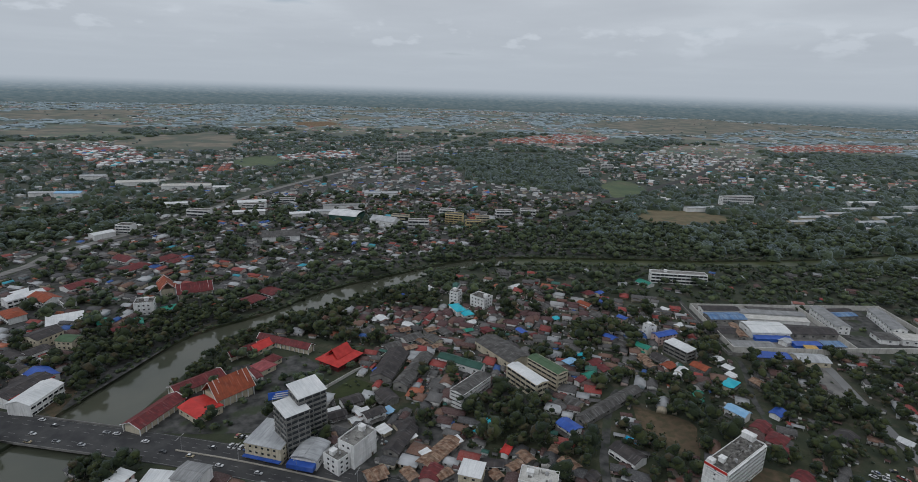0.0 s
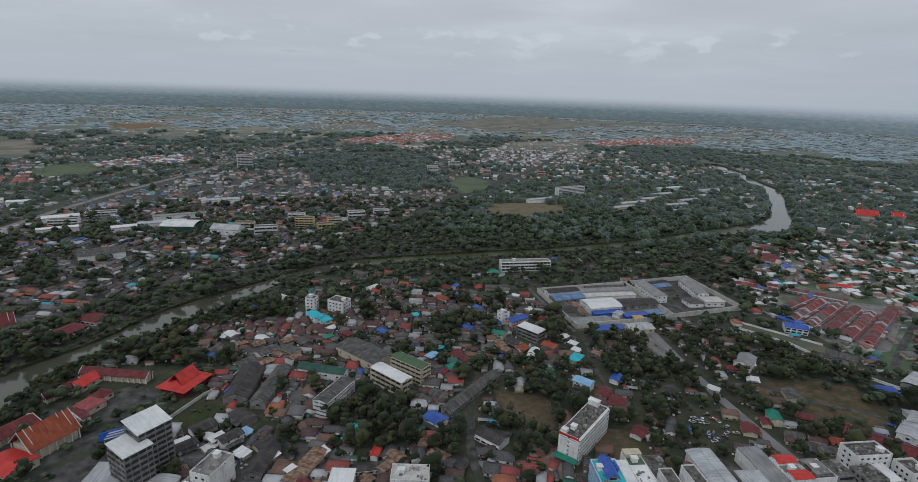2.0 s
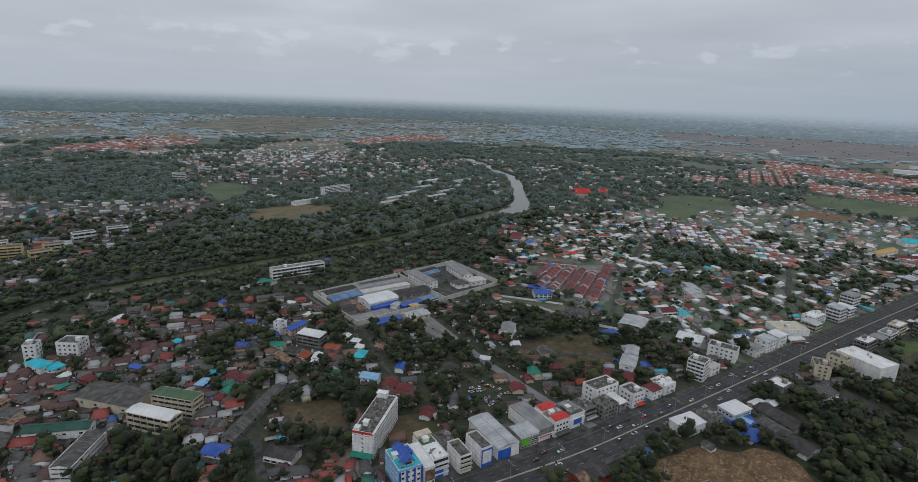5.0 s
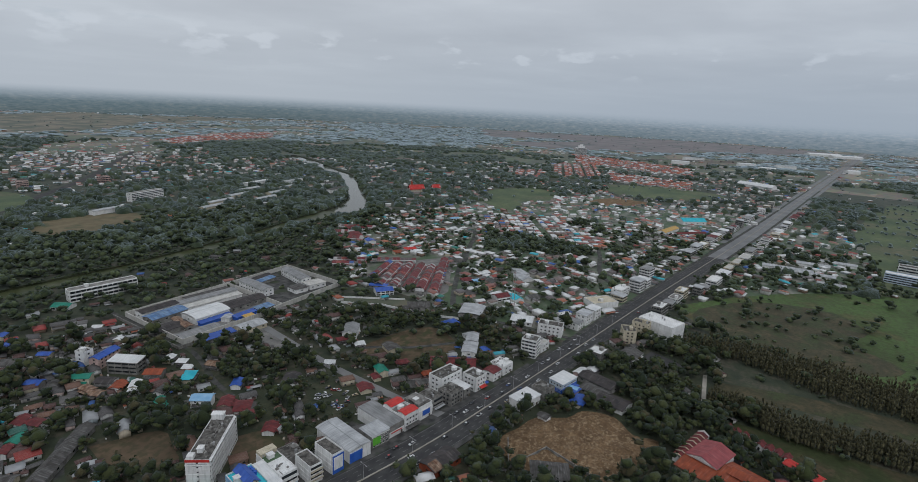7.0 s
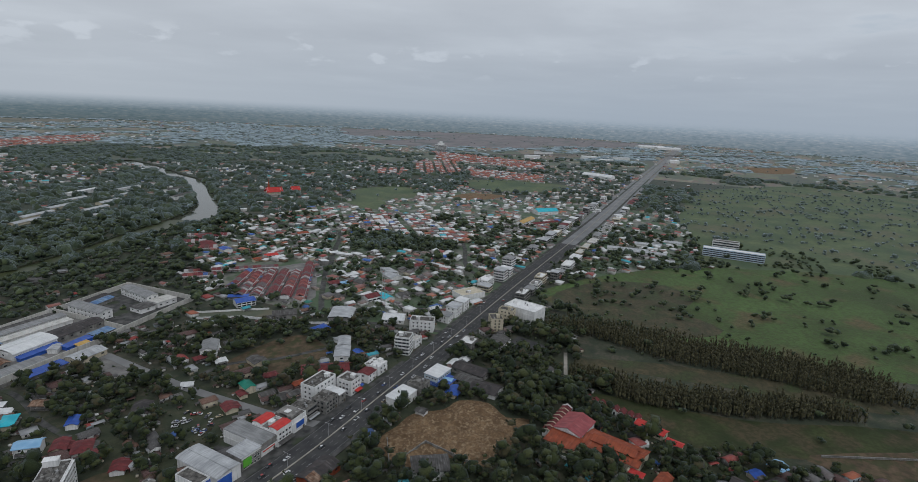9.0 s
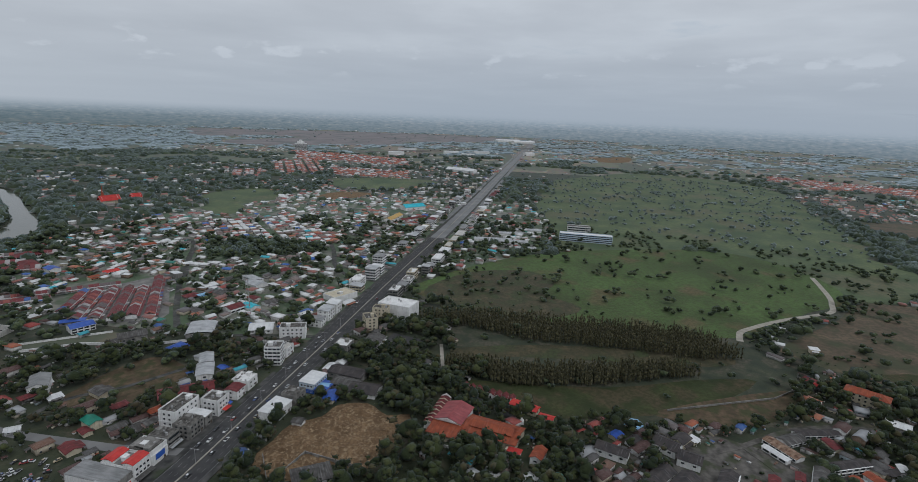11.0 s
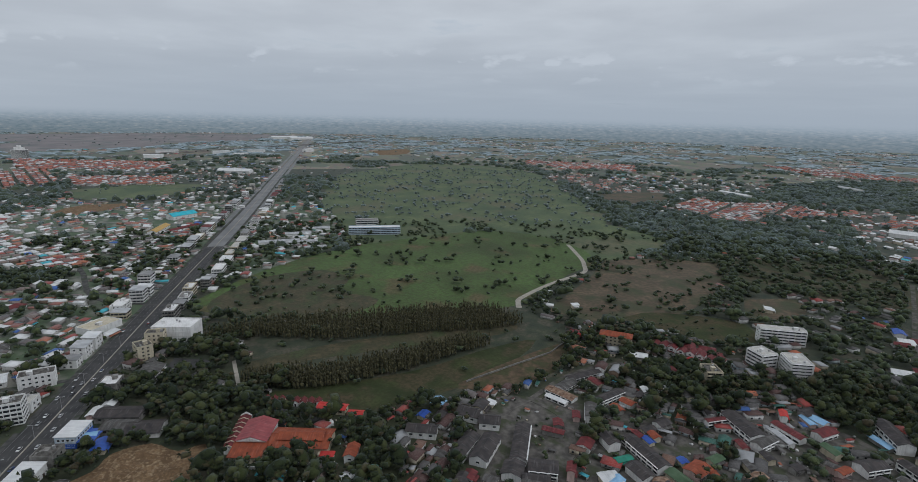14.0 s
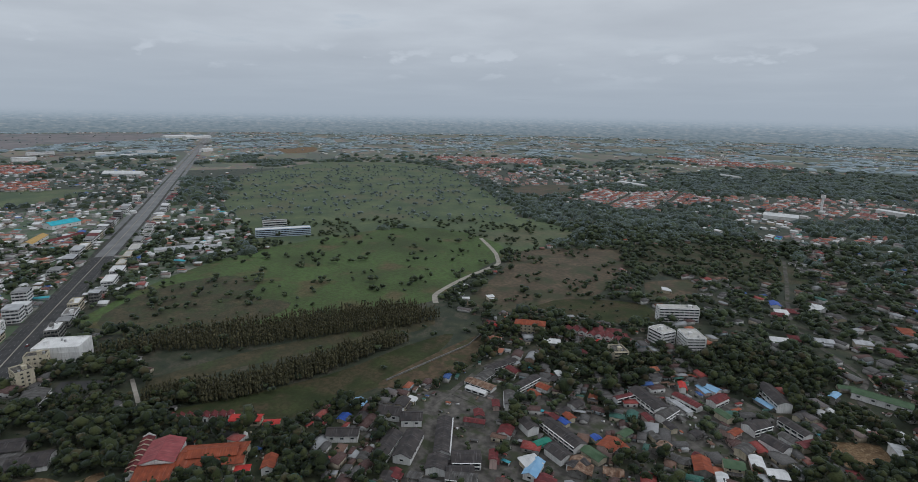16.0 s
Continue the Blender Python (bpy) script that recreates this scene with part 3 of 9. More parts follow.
field("grass_strip", [(381, 14), (384, -91), (408, -168), (413, -217), (360, -150), (335, -48), (350, 6)], M_LAWN, 0.10, "mown green grass beside a row of trees", 0.03)
field("ploughed_field", [(480, -262), (573, -373), (640, -450), (589, -581), (470, -470), (420, -330)], M_FARM, 0.10, "brown ploughed field crossed by tracks and hedges", 0.22)
field("pasture", [(1746, -184), (2096, -544), (1845, -867), (1213, -720), (880, -600), (880, -440), (965, -330), (1268, -160)], M_PASTURE, 0.10, "green pasture dotted with dark trees", 0.34)
field("bare_lot", [(258, 128), (272, 131), (285, 127), (303, 123), (316, 106), (331, 100), (336, 80), (323, 64), (326, 49), (302, 48), (288, 57), (263, 66), (268, 84), (250, 104)], M_DIRT, 0.12, "bare lot of heaped yellow-brown earth", 0.0, "bare lot")
field("sports_field", [(286, 880), (330, 935), (390, 940), (452, 902), (420, 845), (330, 815)], M_TURF, 0.12, "oval sports field of dry brown grass", 0.0, "sports field")
field("ploughed_field", [(453, -500), (433, -561), (382, -500), (405, -459)], M_FARM, 0.13, "small brown field among hedges", 0.05)
field("lawn", [(441, -327), (444, -374), (394, -439), (346, -396), (389, -358)], M_LAWN, 0.13, "rough green between the flats and the fields", 0.2)
field("scrub", [(645, -440), (606, -600), (519, -780), (360, -690), (438, -585), (505, -512), (560, -400)], M_SCRUB, 0.08, "olive scrub land dotted with bushes", 0.42)
field("dry_field", [(1219, -782), (1231, -986), (1072, -892), (1102, -758)], M_FARM, 0.12, "bare brown field", 0.02)
field("earth_yard", [(159, -351), (141, -377), (124, -352), (144, -333)], M_DIRT, 0.12, "yard of bare brown earth", 0.0, "yard")
field("grass_strip", [(382, 381), (420, 326), (408, 312), (374, 365)], M_DRY, 0.12, "strip of dry grass beside a white wall", 0.0)
field("school_yard", [(118, 316), (150, 300), (146, 280), (140, 264), (124, 270), (116, 290)], M_FARM, 0.12, "worn playing ground of grass and earth", 0.0, "yard")
field("earth_yard", [(165, 262), (188, 250), (182, 222), (160, 226)], M_FARM, 0.12, "bare brown yard beside the tall block", 0.0, "yard")
field("earth_slope", [(311, 287), (362, 277), (382, 258), (362, 224), (330, 222), (300, 258)], M_DIRT_DARK, 0.10, "slope of bare brown earth with shrubs", 0.10)
field("allotment", [(340, -140), (356, -124), (400, -232), (372, -224), (346, -190)], M_DIRT_DARK, 0.12, "cleared brown plot along a wall", 0.03)
field("meadow", [(1010, 560), (1150, 640), (1270, 560), (1130, 470)], M_PASTURE, 0.10, "green meadow among suburb gardens", 0.1)
for name, mat, label, poly in (
        ("dry_field", M_DRY, "dry tan rice fields beside the railway", [(-1094, 1733), (-997, 2034), (-830, 1996), (-682, 1633), (-808, 1537), (-1004, 1587)]),
        ("meadow", M_PASTURE, "green field at the edge of the town", [(-579, 1345), (-552, 1469), (-382, 1486), (-445, 1334), (-507, 1271)]),
        ("bare_site", M_DIRT, "cleared site of pale earth", [(-844, 2746), (-698, 2865), (-612, 2684), (-721, 2517)]),
        ("dry_field", M_DRY, "wide dry rice fields far off", [(-2407, 2878), (-2200, 3252), (-1855, 3190), (-1659, 2652), (-1997, 2379)]),
        ("dry_field", M_DRY, "wide dry rice fields far off", [(-1605, 1903), (-1522, 2134), (-1275, 2178), (-1336, 1957), (-1488, 1761)]),
        ("dry_field", M_DRY, "wide dry rice fields far off", [(653, 3265), (1659, 4397), (2026, 4018), (1620, 3132), (1012, 2653), (840, 2943)]),
        ("dry_field", M_DRY, "wide dry rice fields far off", [(2138, 4071), (2902, 3697), (2600, 3500), (1820, 3385)]),
        ("meadow", M_PASTURE, "green meadow beside the town road", [(306, 1182), (371, 1255), (393, 1134), (299, 1038)]),
        ("dry_field", M_DRY, "dry strip among far woods", [(3698, 2900), (3864, 2675), (4027, 2424), (3657, 2552)]),
        ("dry_field", M_STUBBLE, "pinkish stubble fields far off", [(2844, 1458), (3681, 1108), (3738, 683), (3160, 571), (2867, 855), (2603, 1273)]),
        ("dry_field", M_STUBBLE, "pinkish stubble fields far off", [(3951, 2325), (4545, 1196), (4690, 301), (4354, -173), (3459, 504), (3483, 1419), (3157, 1779)]),
        ("bare_site", M_DIRT, "strip of pale bare earth in the suburb", [(1178, 407), (1268, 381), (1276, 281), (1175, 342)]),
        ("meadow", M_PASTURE, "green meadow among suburb gardens", [(1503, 478), (1603, 302), (1541, 165), (1362, 258), (1350, 391)]),
        ("meadow", M_PASTURE, "green meadow among suburb gardens", [(987, 565), (1070, 551), (1016, 486), (940, 487)]),
        ("bare_site", M_DIRT, "cleared site of pale orange earth beside the pasture", [(2820, -478), (2950, -687), (2627, -615), (2551, -468)]),
        ("dry_field", M_DRY, "pale dry strip beyond the estates", [(2773, -2164), (2532, -2473), (2361, -2317), (2621, -2090)])):
    field(name, poly, mat, 0.11 + 0.006 * len(FIELDS), label, 0.05)
field("rough_pasture", [(800, -60), (900, -112), (1250, -95), (1740, -190), (1270, -165), (965, -335), (880, -440), (875, -590), (700, -600), (640, -470), (650, -432), (785, -433), (868, -335), (806, -106)], M_PASTURE, 0.07, "rough green pasture with clumps of trees", 0.34)


def farmland():
    """The plain beyond the town, in plots."""
    n = 96
    s = Soup()
    ring = lambda r: [(r * math.cos(2 * math.pi * i / n), r * math.sin(2 * math.pi * i / n), 0.06) for i in range(n)]
    s.add(ring(1950) + ring(4880), [(i, n + i, n + (i + 1) % n, (i + 1) % n) for i in range(n)])
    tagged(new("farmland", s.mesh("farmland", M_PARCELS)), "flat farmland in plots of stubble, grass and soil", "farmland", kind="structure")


farmland()
sheet("suburb_ground", [(432, 152), (1250, 66), (1300, 420), (1060, 560), (760, 620), (560, 560), (432, 420)], M_SUNLIT_DUST, 0.05, "dusty yards and lanes between the suburb houses, paled for sunshine", "ground")
sheet("suburb_ground", [(640, 40), (900, 90), (1250, 40), (1250, -90), (900, -110), (760, -50)], M_SUNLIT_DUST, 0.05, "dusty yards beside the highway, paled for sunshine", "ground")
sheet("town_ground", [(-240, 292), (-213, 415), (-140, 520), (-30, 615), (186, 665), (160, 860), (250, 1078), (16, 1174), (-20, 1400), (-260, 1350), (-420, 750), (-460, 560), (-440, 330)], M_PAVE, 0.05, "worn grey streets and yards of the town", "ground")
sheet("temple_yard", [(-186, 272), (-150, 272), (-104, 276), (-100, 330), (-90, 350), (-118, 372), (-160, 350), (-180, 305)], M_PAVE, 0.08, "worn grey paving of the temple yard", "yard")
sheet("shop_yards", [(-120, 246), (-70, 236), (20, 216), (26, 250), (0, 300), (-60, 300), (-110, 268)], M_PAVE, 0.07, "grey concrete yards behind the shops", "yard")
sheet("shop_yards", [(120, 188), (250, 166), (330, 156), (330, 200), (250, 214), (128, 226)], M_PAVE, 0.07, "grey concrete yards behind the shophouses", "yard")
sheet("shop_yards", [(-5, 280), (19, 271), (15, 240), (-6, 239)], M_CONCRETE, 0.10, "pale concrete yard behind the shops", "yard")
sheet("court", [(119, 256), (142, 253), (134, 222), (110, 223)], material("worn_court", (0.16, 0.13, 0.11), (0.30, 0.26, 0.22), 6, 0.9, 0.1, patch=((0.24, 0.09, 0.07), 7, 0.52)), 0.14, "worn court with faded red and green paint", "court")
sheet("court", [(85, 247), (112, 241), (106, 220), (88, 229)], M_CONCRETE, 0.10, "worn pale concrete court", "court")
sheet("village_yards", [(300, -90), (330, -150), (300, -215), (262, -240), (200, -250), (180, -215), (205, -150), (240, -105)], M_YARD, 0.06, "grey worn yards and lanes of the village", "yard")
sheet("village_yards", [(250, -262), (255, -330), (215, -350), (160, -350), (150, -300), (180, -262)], M_YARD, 0.06, "grey worn yards of the village", "yard")
sheet("lawn", [(-86, 314), (-72, 341), (-51, 330), (-66, 312)], M_LAWN, 0.11, "walled green lawn beside the temple", "lawn")
sheet("shop_yards", [(-75, 283), (-70, 298), (-52, 292), (-67, 278)], M_CONCRETE, 0.11, "pale concrete yard behind the tower", "yard")
sheet("river_mud", [(-262, 297), (-258, 318), (-246, 312), (-241, 283)], M_FARM, 0.10, "bare brown river bank", "bank")
sheet("compound_yard", [(262, 398), (292, 398), (290, 372), (279, 335), (266, 330), (262, 360)], M_CONCRETE, 0.10, "worn pale forecourt of the compound", "yard")
sheet("school_yard", [(-30, 330), (20, 300), (80, 320), (60, 372), (20, 400), (-20, 372)], M_PAVE, 0.07, "grey concrete yard of the school", "yard")
MAIN = smooth(MAIN_ROAD, 6)
ROADS = [(MAIN, 27)]


def road(line, width, mat, label, z=0.16, name="road"):
    line = smooth(line, 4)
    ROADS.append((line, width))
    z += 0.008 * len(ROADS)
    return tagged(new(name, ribbon(line, width, z, 0.3).mesh(name, mat)), label, "road", kind="structure")


tagged(new("road", ribbon(MAIN, 24, 0.22, 0.4).mesh("road", M_ASPHALT)), "dark asphalt highway with several lanes and a median", "road", kind="structure")
for side in (-1, 1):
    tagged(new("pavement", ribbon(MAIN[22:70], 3.4, 0.42, 0.5, side * 13.7).mesh("pavement", M_PAVE)), "raised concrete pavement along the highway", "pavement", kind="structure")
tagged(new("median", ribbon(MAIN[18:], 0.75, 0.75, 0.6).mesh("median", M_PATH)), "low pale concrete median of the highway", "median", kind="structure")
tagged(new("road", ribbon(MAIN[58:], 23, 0.26, 0.2).mesh("road", M_OLD_ROAD)), "pale worn concrete lanes of the highway outside the town", "road", kind="structure")
for side in (-1, 1):
    tagged(new("road", ribbon(MAIN[60:], 9, 0.20, 0.4, side * 21).mesh("road", M_OLD_ROAD)), "pale frontage road beside the highway", "road", kind="structure")


def lane_paint():
    """Dashes between the lanes and solid lines at the edges of the highway."""
    s = Soup()
    for (ax, ay), (bx, by) in zip(MAIN, MAIN[1:]):
        if not -420 < ax < 840:
            continue
        d = Vector((bx - ax, by - ay))
        n = max(1, round(d.length / 9.0))
        step = d / n
        u, w = step.normalized(), Vector((-step.y, step.x)).normalized()
        for k in range(n):
            p = Vector((ax, ay)) + step * k
            for lane, long_ in ((-11.3, 1.0), (-7.7, 0.4), (-4.3, 0.4), (4.3, 0.4), (7.7, 0.4), (11.3, 1.0)):
                a, b = p + w * (lane - 0.11), p + w * (lane + 0.11)
                e = step * long_
                s.add([(a.x, a.y, 0.232), ((a + e).x, (a + e).y, 0.232), ((b + e).x, (b + e).y, 0.232), (b.x, b.y, 0.232)], [(0, 1, 2, 3)])
    tagged(new("lane_markings", s.mesh("lane_markings", M_LINE)), "worn white lane dashes and edge lines on the highway", "road markings", kind="stuff")


lane_paint()
road([(97, 300), (96, 296), (90, 275), (84, 253), (80, 205)], 5, M_PAVE, "narrow grey concrete lane between gardens")
road([(97, 300), (110, 330), (125, 337), (153, 326), (175, 300)], 5, M_PAVE, "narrow grey lane between gardens")
road([(287, 400), (286, 374), (278, 325), (271, 279), (268, 240), (266, 205), (268, 168)], 7, M_OLD_ROAD, "pale worn side road to the highway")
road([(222, 520), (222, 398), (217, 364), (205, 330), (200, 300)], 4, M_PAVE, "narrow grey lane along the compound wall")
road([(371, 372), (393, 336), (402, 280), (431, 223), (440, 150)], 5, M_PAVE, "pale concrete lane along a wall")
road([(277, 290), (311, 282), (335, 253), (372, 225)], 4, M_PAVE, "narrow grey lane")
road([(165, 855), (296, 1027), (444, 1192), (595, 1369), (900, 1800)], 14, M_ASPHALT, "straight asphalt road through the town")
road([(560, 345), (636, 384), (747, 443), (740, 523), (800, 640)], 7, M_PAVE, "pale lane through the suburb")
road([(440, 280), (484, 307), (583, 361), (636, 384)], 6, M_PAVE, "pale lane through the suburb")
road([(600, 122), (642, 191), (773, 241), (900, 330)], 6, M_PAVE, "pale lane through the suburb")
road([(215, -78), (244, -99), (269, -122), (305, -140), (319, -166), (344, -211), (352, -256), (344, -301), (330, -370)], 4.2, M_YARD, "winding grey village lane")
road([(319, -166), (290, -176), (263, -163), (237, -147), (212, -130)], 3.6, M_YARD, "narrow concrete village lane")
road([(120, -395), (174, -423), (192, -466), (218, -483), (282, -524), (326, -583), (365, -645), (440, -760)], 4.6, M_YARD, "pale concrete village road")
road([(495, -238), (508, -243), (524, -254), (559, -306), (582, -352), (598, -380), (622, -394), (657, -410), (739, -435)], 6, M_PATH, "pale winding track round the meadow", name="track")
road([(442, 40), (390, 33)], 3, M_PATH, "short pale track beside a drain", name="track")
road([(2152, -510), (2206, -649), (2238, -914)], 10, M_PATH, "sandy road along the pasture", name="track")
OVERPASS = [(2400, 640), (2718, 360), (3250, -165), (3524, -449), (3700, -700)]
tagged(new("road", ribbon(smooth(OVERPASS, 4), 16, 7.0, 1.6).mesh("road", M_CONCRETE)), "pale concrete flyover crossing the highway", "flyover", kind="structure")
for k in range(18):
    s_ = (k + 0.5) / 18
    q = (2718 + (3524 - 2718) * s_, 360 + (-449 - 360) * s_)
    if off_line(MAIN, np.array([q[0]]), np.array([q[1]]))[0] > 30:
        ob = thing("flyover_pier", q[0], q[1], -45, "grey concrete flyover pier", "pier", "piers of the flyover")
        part("shaft", Soup().box(-1.2, -3, -0.3, 1.2, 3, 4.4), M_CONCRETE, ob)
        part("cap", Soup().box(-1.5, -7, 4.4, 1.5, 7, 5.4), M_CONCRETE, ob)
tagged(new("railway", ribbon(smooth(RAILWAY, 4), 12, 0.5, 0.6).mesh("railway", M_CONCRETE)), "straight railway bed of grey ballast", "railway", kind="structure")
ROADS.append((smooth(RAILWAY, 4), 16))

# ---------- buildings ----------
def norm(L, W, rot):
    return (L, W, rot) if L >= W else (W, L, rot + 90)


SHARED = {}


def shared(key, make):
    if key not in SHARED:
        SHARED[key] = make()
    return SHARED[key]


def window_mesh(w, h, frame_mat):
    """A dark pane in a frame that stands a little proud of the wall; it faces -y."""
    def make():
        s = Soup().box(-w / 2 + 0.1, -0.06, 0.1, w / 2 - 0.1, 0.02, h - 0.1, 0)
        s.box(-w / 2, -0.12, 0, -w / 2 + 0.1, 0.02, h, 1).box(w / 2 - 0.1, -0.12, 0, w / 2, 0.02, h, 1)
        s.box(-w / 2, -0.12, h - 0.1, w / 2, 0.02, h, 1).box(-w / 2 - 0.08, -0.22, 0, w / 2 + 0.08, 0.02, 0.1, 1)
        return s.mesh("window", [M_GLASS, frame_mat])
    return shared(("window", round(w, 2), round(h, 2), frame_mat.name), make)


def sides(L, W):
    """The four walls of a box: length, and the pose of a point along each, looking outwards along -y."""
    return (("s", L, lambda u, z: pose(u, -W / 2, z)), ("n", L, lambda u, z: pose(-u, W / 2, z, 0, 0, 180)),
            ("e", W, lambda u, z: pose(L / 2, u, z, 0, 0, 90)), ("w", W, lambda u, z: pose(-L / 2, -u, z, 0, 0, -90)))


def windows(ob, L, W, floors, fh, frame_mat, step=3.2, w=1.7, h=1.5, sill=0.95, first=0, which="snew", z0=0.0):
    me = window_mesh(w, h, frame_mat)
    for key, length, at in sides(L, W):
        if key not in which:
            continue
        n = max(1, int((length - 1.0) / step))
        for fl in range(first, floors):
            for i in range(n):
                part("window", me, None, ob, at=at((i - (n - 1) / 2) * step, z0 + fl * fh + sill))


def corridor(ob, L, W, floors, fh, wall_mat, which="sn", first=0):
    """Open access galleries: a flat dark panel for the shaded recess on every floor, with a parapet and posts."""
    for key, length, at in sides(L, W):
        if key not in which:
            continue
        for fl in range(first, floors):
            # dark slab on the wall in place of the shade inside the gallery
            g = Soup().box(-length / 2 + 0.5, -0.05, 1.05, length / 2 - 0.5, 0.03, fh - 0.35)
            part("gallery_opening", g, M_GLASS, ob, at=at(0, fl * fh))
            p = Soup().box(-length / 2, -0.9, fh - 0.28, length / 2, 0.02, fh)
            p.box(-length / 2, -0.9, 0, length / 2, -0.75, 1.0)
            n = max(2, int(length / 4.5))
            for i in range(n + 1):
                x = -length / 2 + 0.15 + i * (length - 0.3) / n
                p.box(x - 0.15, -0.85, 0, x + 0.15, -0.55, fh)
            part("gallery", p, wall_mat, ob, at=at(0, fl * fh))


def roof_on(ob, L, W, z, style, mat, h, over=0.6, wall_mat=None):
    s = Soup()
    if style == "gable":
        s.gable(L, W, z, h, over)
    elif style == "hip":
        s.hip(L, W, z, h, over)
    elif style == "mono":
        s.mono(L, W, z, h, over)
    elif style == "barrel":
        s.barrel(L, W, z, h, over)
    elif style == "flat":
        s.box(-L / 2 + 0.3, -W / 2 + 0.3, z - 0.1, L / 2 - 0.3, W / 2 - 0.3, z + 0.08)
        p = Soup()
        for x0, y0, x1, y1 in ((-L / 2, -W / 2, L / 2, -W / 2 + 0.25), (-L / 2, W / 2 - 0.25, L / 2, W / 2), (-L / 2, -W / 2 + 0.25, -L / 2 + 0.25, W / 2 - 0.25), (L / 2 - 0.25, -W / 2 + 0.25, L / 2, W / 2 - 0.25)):
            p.box(x0, y0, z - 0.02, x1, y1, z + h)
        part("parapet", p, wall_mat or M_WHITE, ob)
    r = part("roof", s, mat, ob)
    if style in ("gable", "barrel"):
        cap = Soup().box(-L / 2 - over, -0.22, z + h + 0.06, L / 2 + over, 0.22, z + h + 0.26)
        part("ridge_cap", cap, mat, r)
    return r


def block(name, label, category, x, y, L, W, rot, z, floors, wall, style="flat", roof=None, h=1.0, over=0.5, look_="windows", which="snew", step=3.7, frames=None, group="", gap=2.0, keep=False):
    """A building of several floors: body, ledges between floors, windows or galleries, roof."""
    if not keep:
        L, W, rot = norm(L, W, rot)
    footprint(x, y, L, W, rot, gap)
    ob = thing(name, x, y, rot, label, category, group)
    s = Soup()
    if style == "gable":
        s.gable_wall(L, W, -0.3, z, h)
    else:
        s.box(-L / 2, -W / 2, -0.3, L / 2, W / 2, z)
    part("wall", s, wall, ob)
    fh = z / floors
    for fl in range(1, floors):
        part("ledge", Soup().box(-L / 2 - 0.18, -W / 2 - 0.18, fl * fh - 0.12, L / 2 + 0.18, W / 2 + 0.18, fl * fh + 0.1), wall, ob)
    roof_on(ob, L, W, z, style, roof or M_TAR, h, over, wall)
    if style == "flat" and L > 8 and x * x + y * y < 700 ** 2:
        rr = random.Random(int(x * 7 + y * 13))
        part("stair_house", Soup().box(-1.6, -1.4, z, 1.6, 1.4, z + 2.6).box(-1.9, -1.7, z + 2.6, 1.9, 1.7, z + 2.8), wall, ob, at=pose(rr.uniform(-0.32, 0.32) * L, rr.uniform(-0.2, 0.2) * W, 0))
        for _ in range(2):
            tank(ob, rr.uniform(-0.4, 0.4) * L, rr.uniform(-0.35, 0.35) * W, z + 0.05, rr.uniform(0.5, 0.9))
        if x * x + y * y < 400 ** 2:
            clutter(ob, L, W, z, rr)
    if look_ == "windows":
        windows(ob, L, W, floors, fh, frames or wall, step, which=which)
        part("door", shared(("door", 1.2), lambda: Soup().box(-0.6, -0.1, 0, 0.6, 0.02, 2.1).box(-0.72, -0.14, 0, -0.6, 0.02, 2.22).box(0.6, -0.14, 0, 0.72, 0.02, 2.22).mesh("door", M_BARK)), None, ob, at=pose(L * 0.31, -W / 2, 0))
    elif look_ == "bands":
        for key, length, at in sides(L, W):
            if key in which:
                band = shared(("band", round(length, 1), round(fh, 2), wall.name), lambda: Soup().box(-length / 2 + 0.5, -0.06, 0, length / 2 - 0.5, 0.02, fh * 0.5, 0)
                              .box(-length / 2 + 0.2, -0.5, -0.25, length / 2 - 0.2, 0.02, 0.0, 1).box(-0.25, -0.16, 0, 0.25, 0.02, fh * 0.5, 1)
                              .box(-length * 0.3, -0.16, 0, -length * 0.3 + 0.4, 0.02, fh * 0.5, 1).box(length * 0.3 - 0.4, -0.16, 0, length * 0.3, 0.02, fh * 0.5, 1).mesh("window_band", [M_GLASS, wall]))
                for fl in range(floors):
                    part("window_band", band, None, ob, at=at(0, fl * fh + fh * 0.32))
    elif look_ == "gallery":
        corridor(ob, L, W, floors, fh, wall, which)
        windows(ob, L, W, floors, fh, frames or wall, 4.0, which="ew")
    return ob


def clutter(ob, L, W, z, rr):
    """Low walls, boxes and racks on a flat roof."""
    s = Soup()
    for _ in range(int(L * W / 22)):
        u, v = rr.uniform(-0.44, 0.44) * L, rr.uniform(-0.42, 0.42) * W
        a, b = rr.choice(((0.5, 0.4), (0.9, 0.5), (0.12, 1.6), (1.8, 0.12), (0.7, 0.7)))
        s.box(u - a, v - b, z, u + a, v + b, z + rr.uniform(0.3, 1.1))
    if s.v:
        tagged(part("roof_clutter", s, M_GREY, ob), kind="stuff")


def tank(ob, x, y, z, r=0.8):
    part("water_tank", Soup().tube(x, y, z, z + 1.7, r, r, 10), M_STEEL, ob)


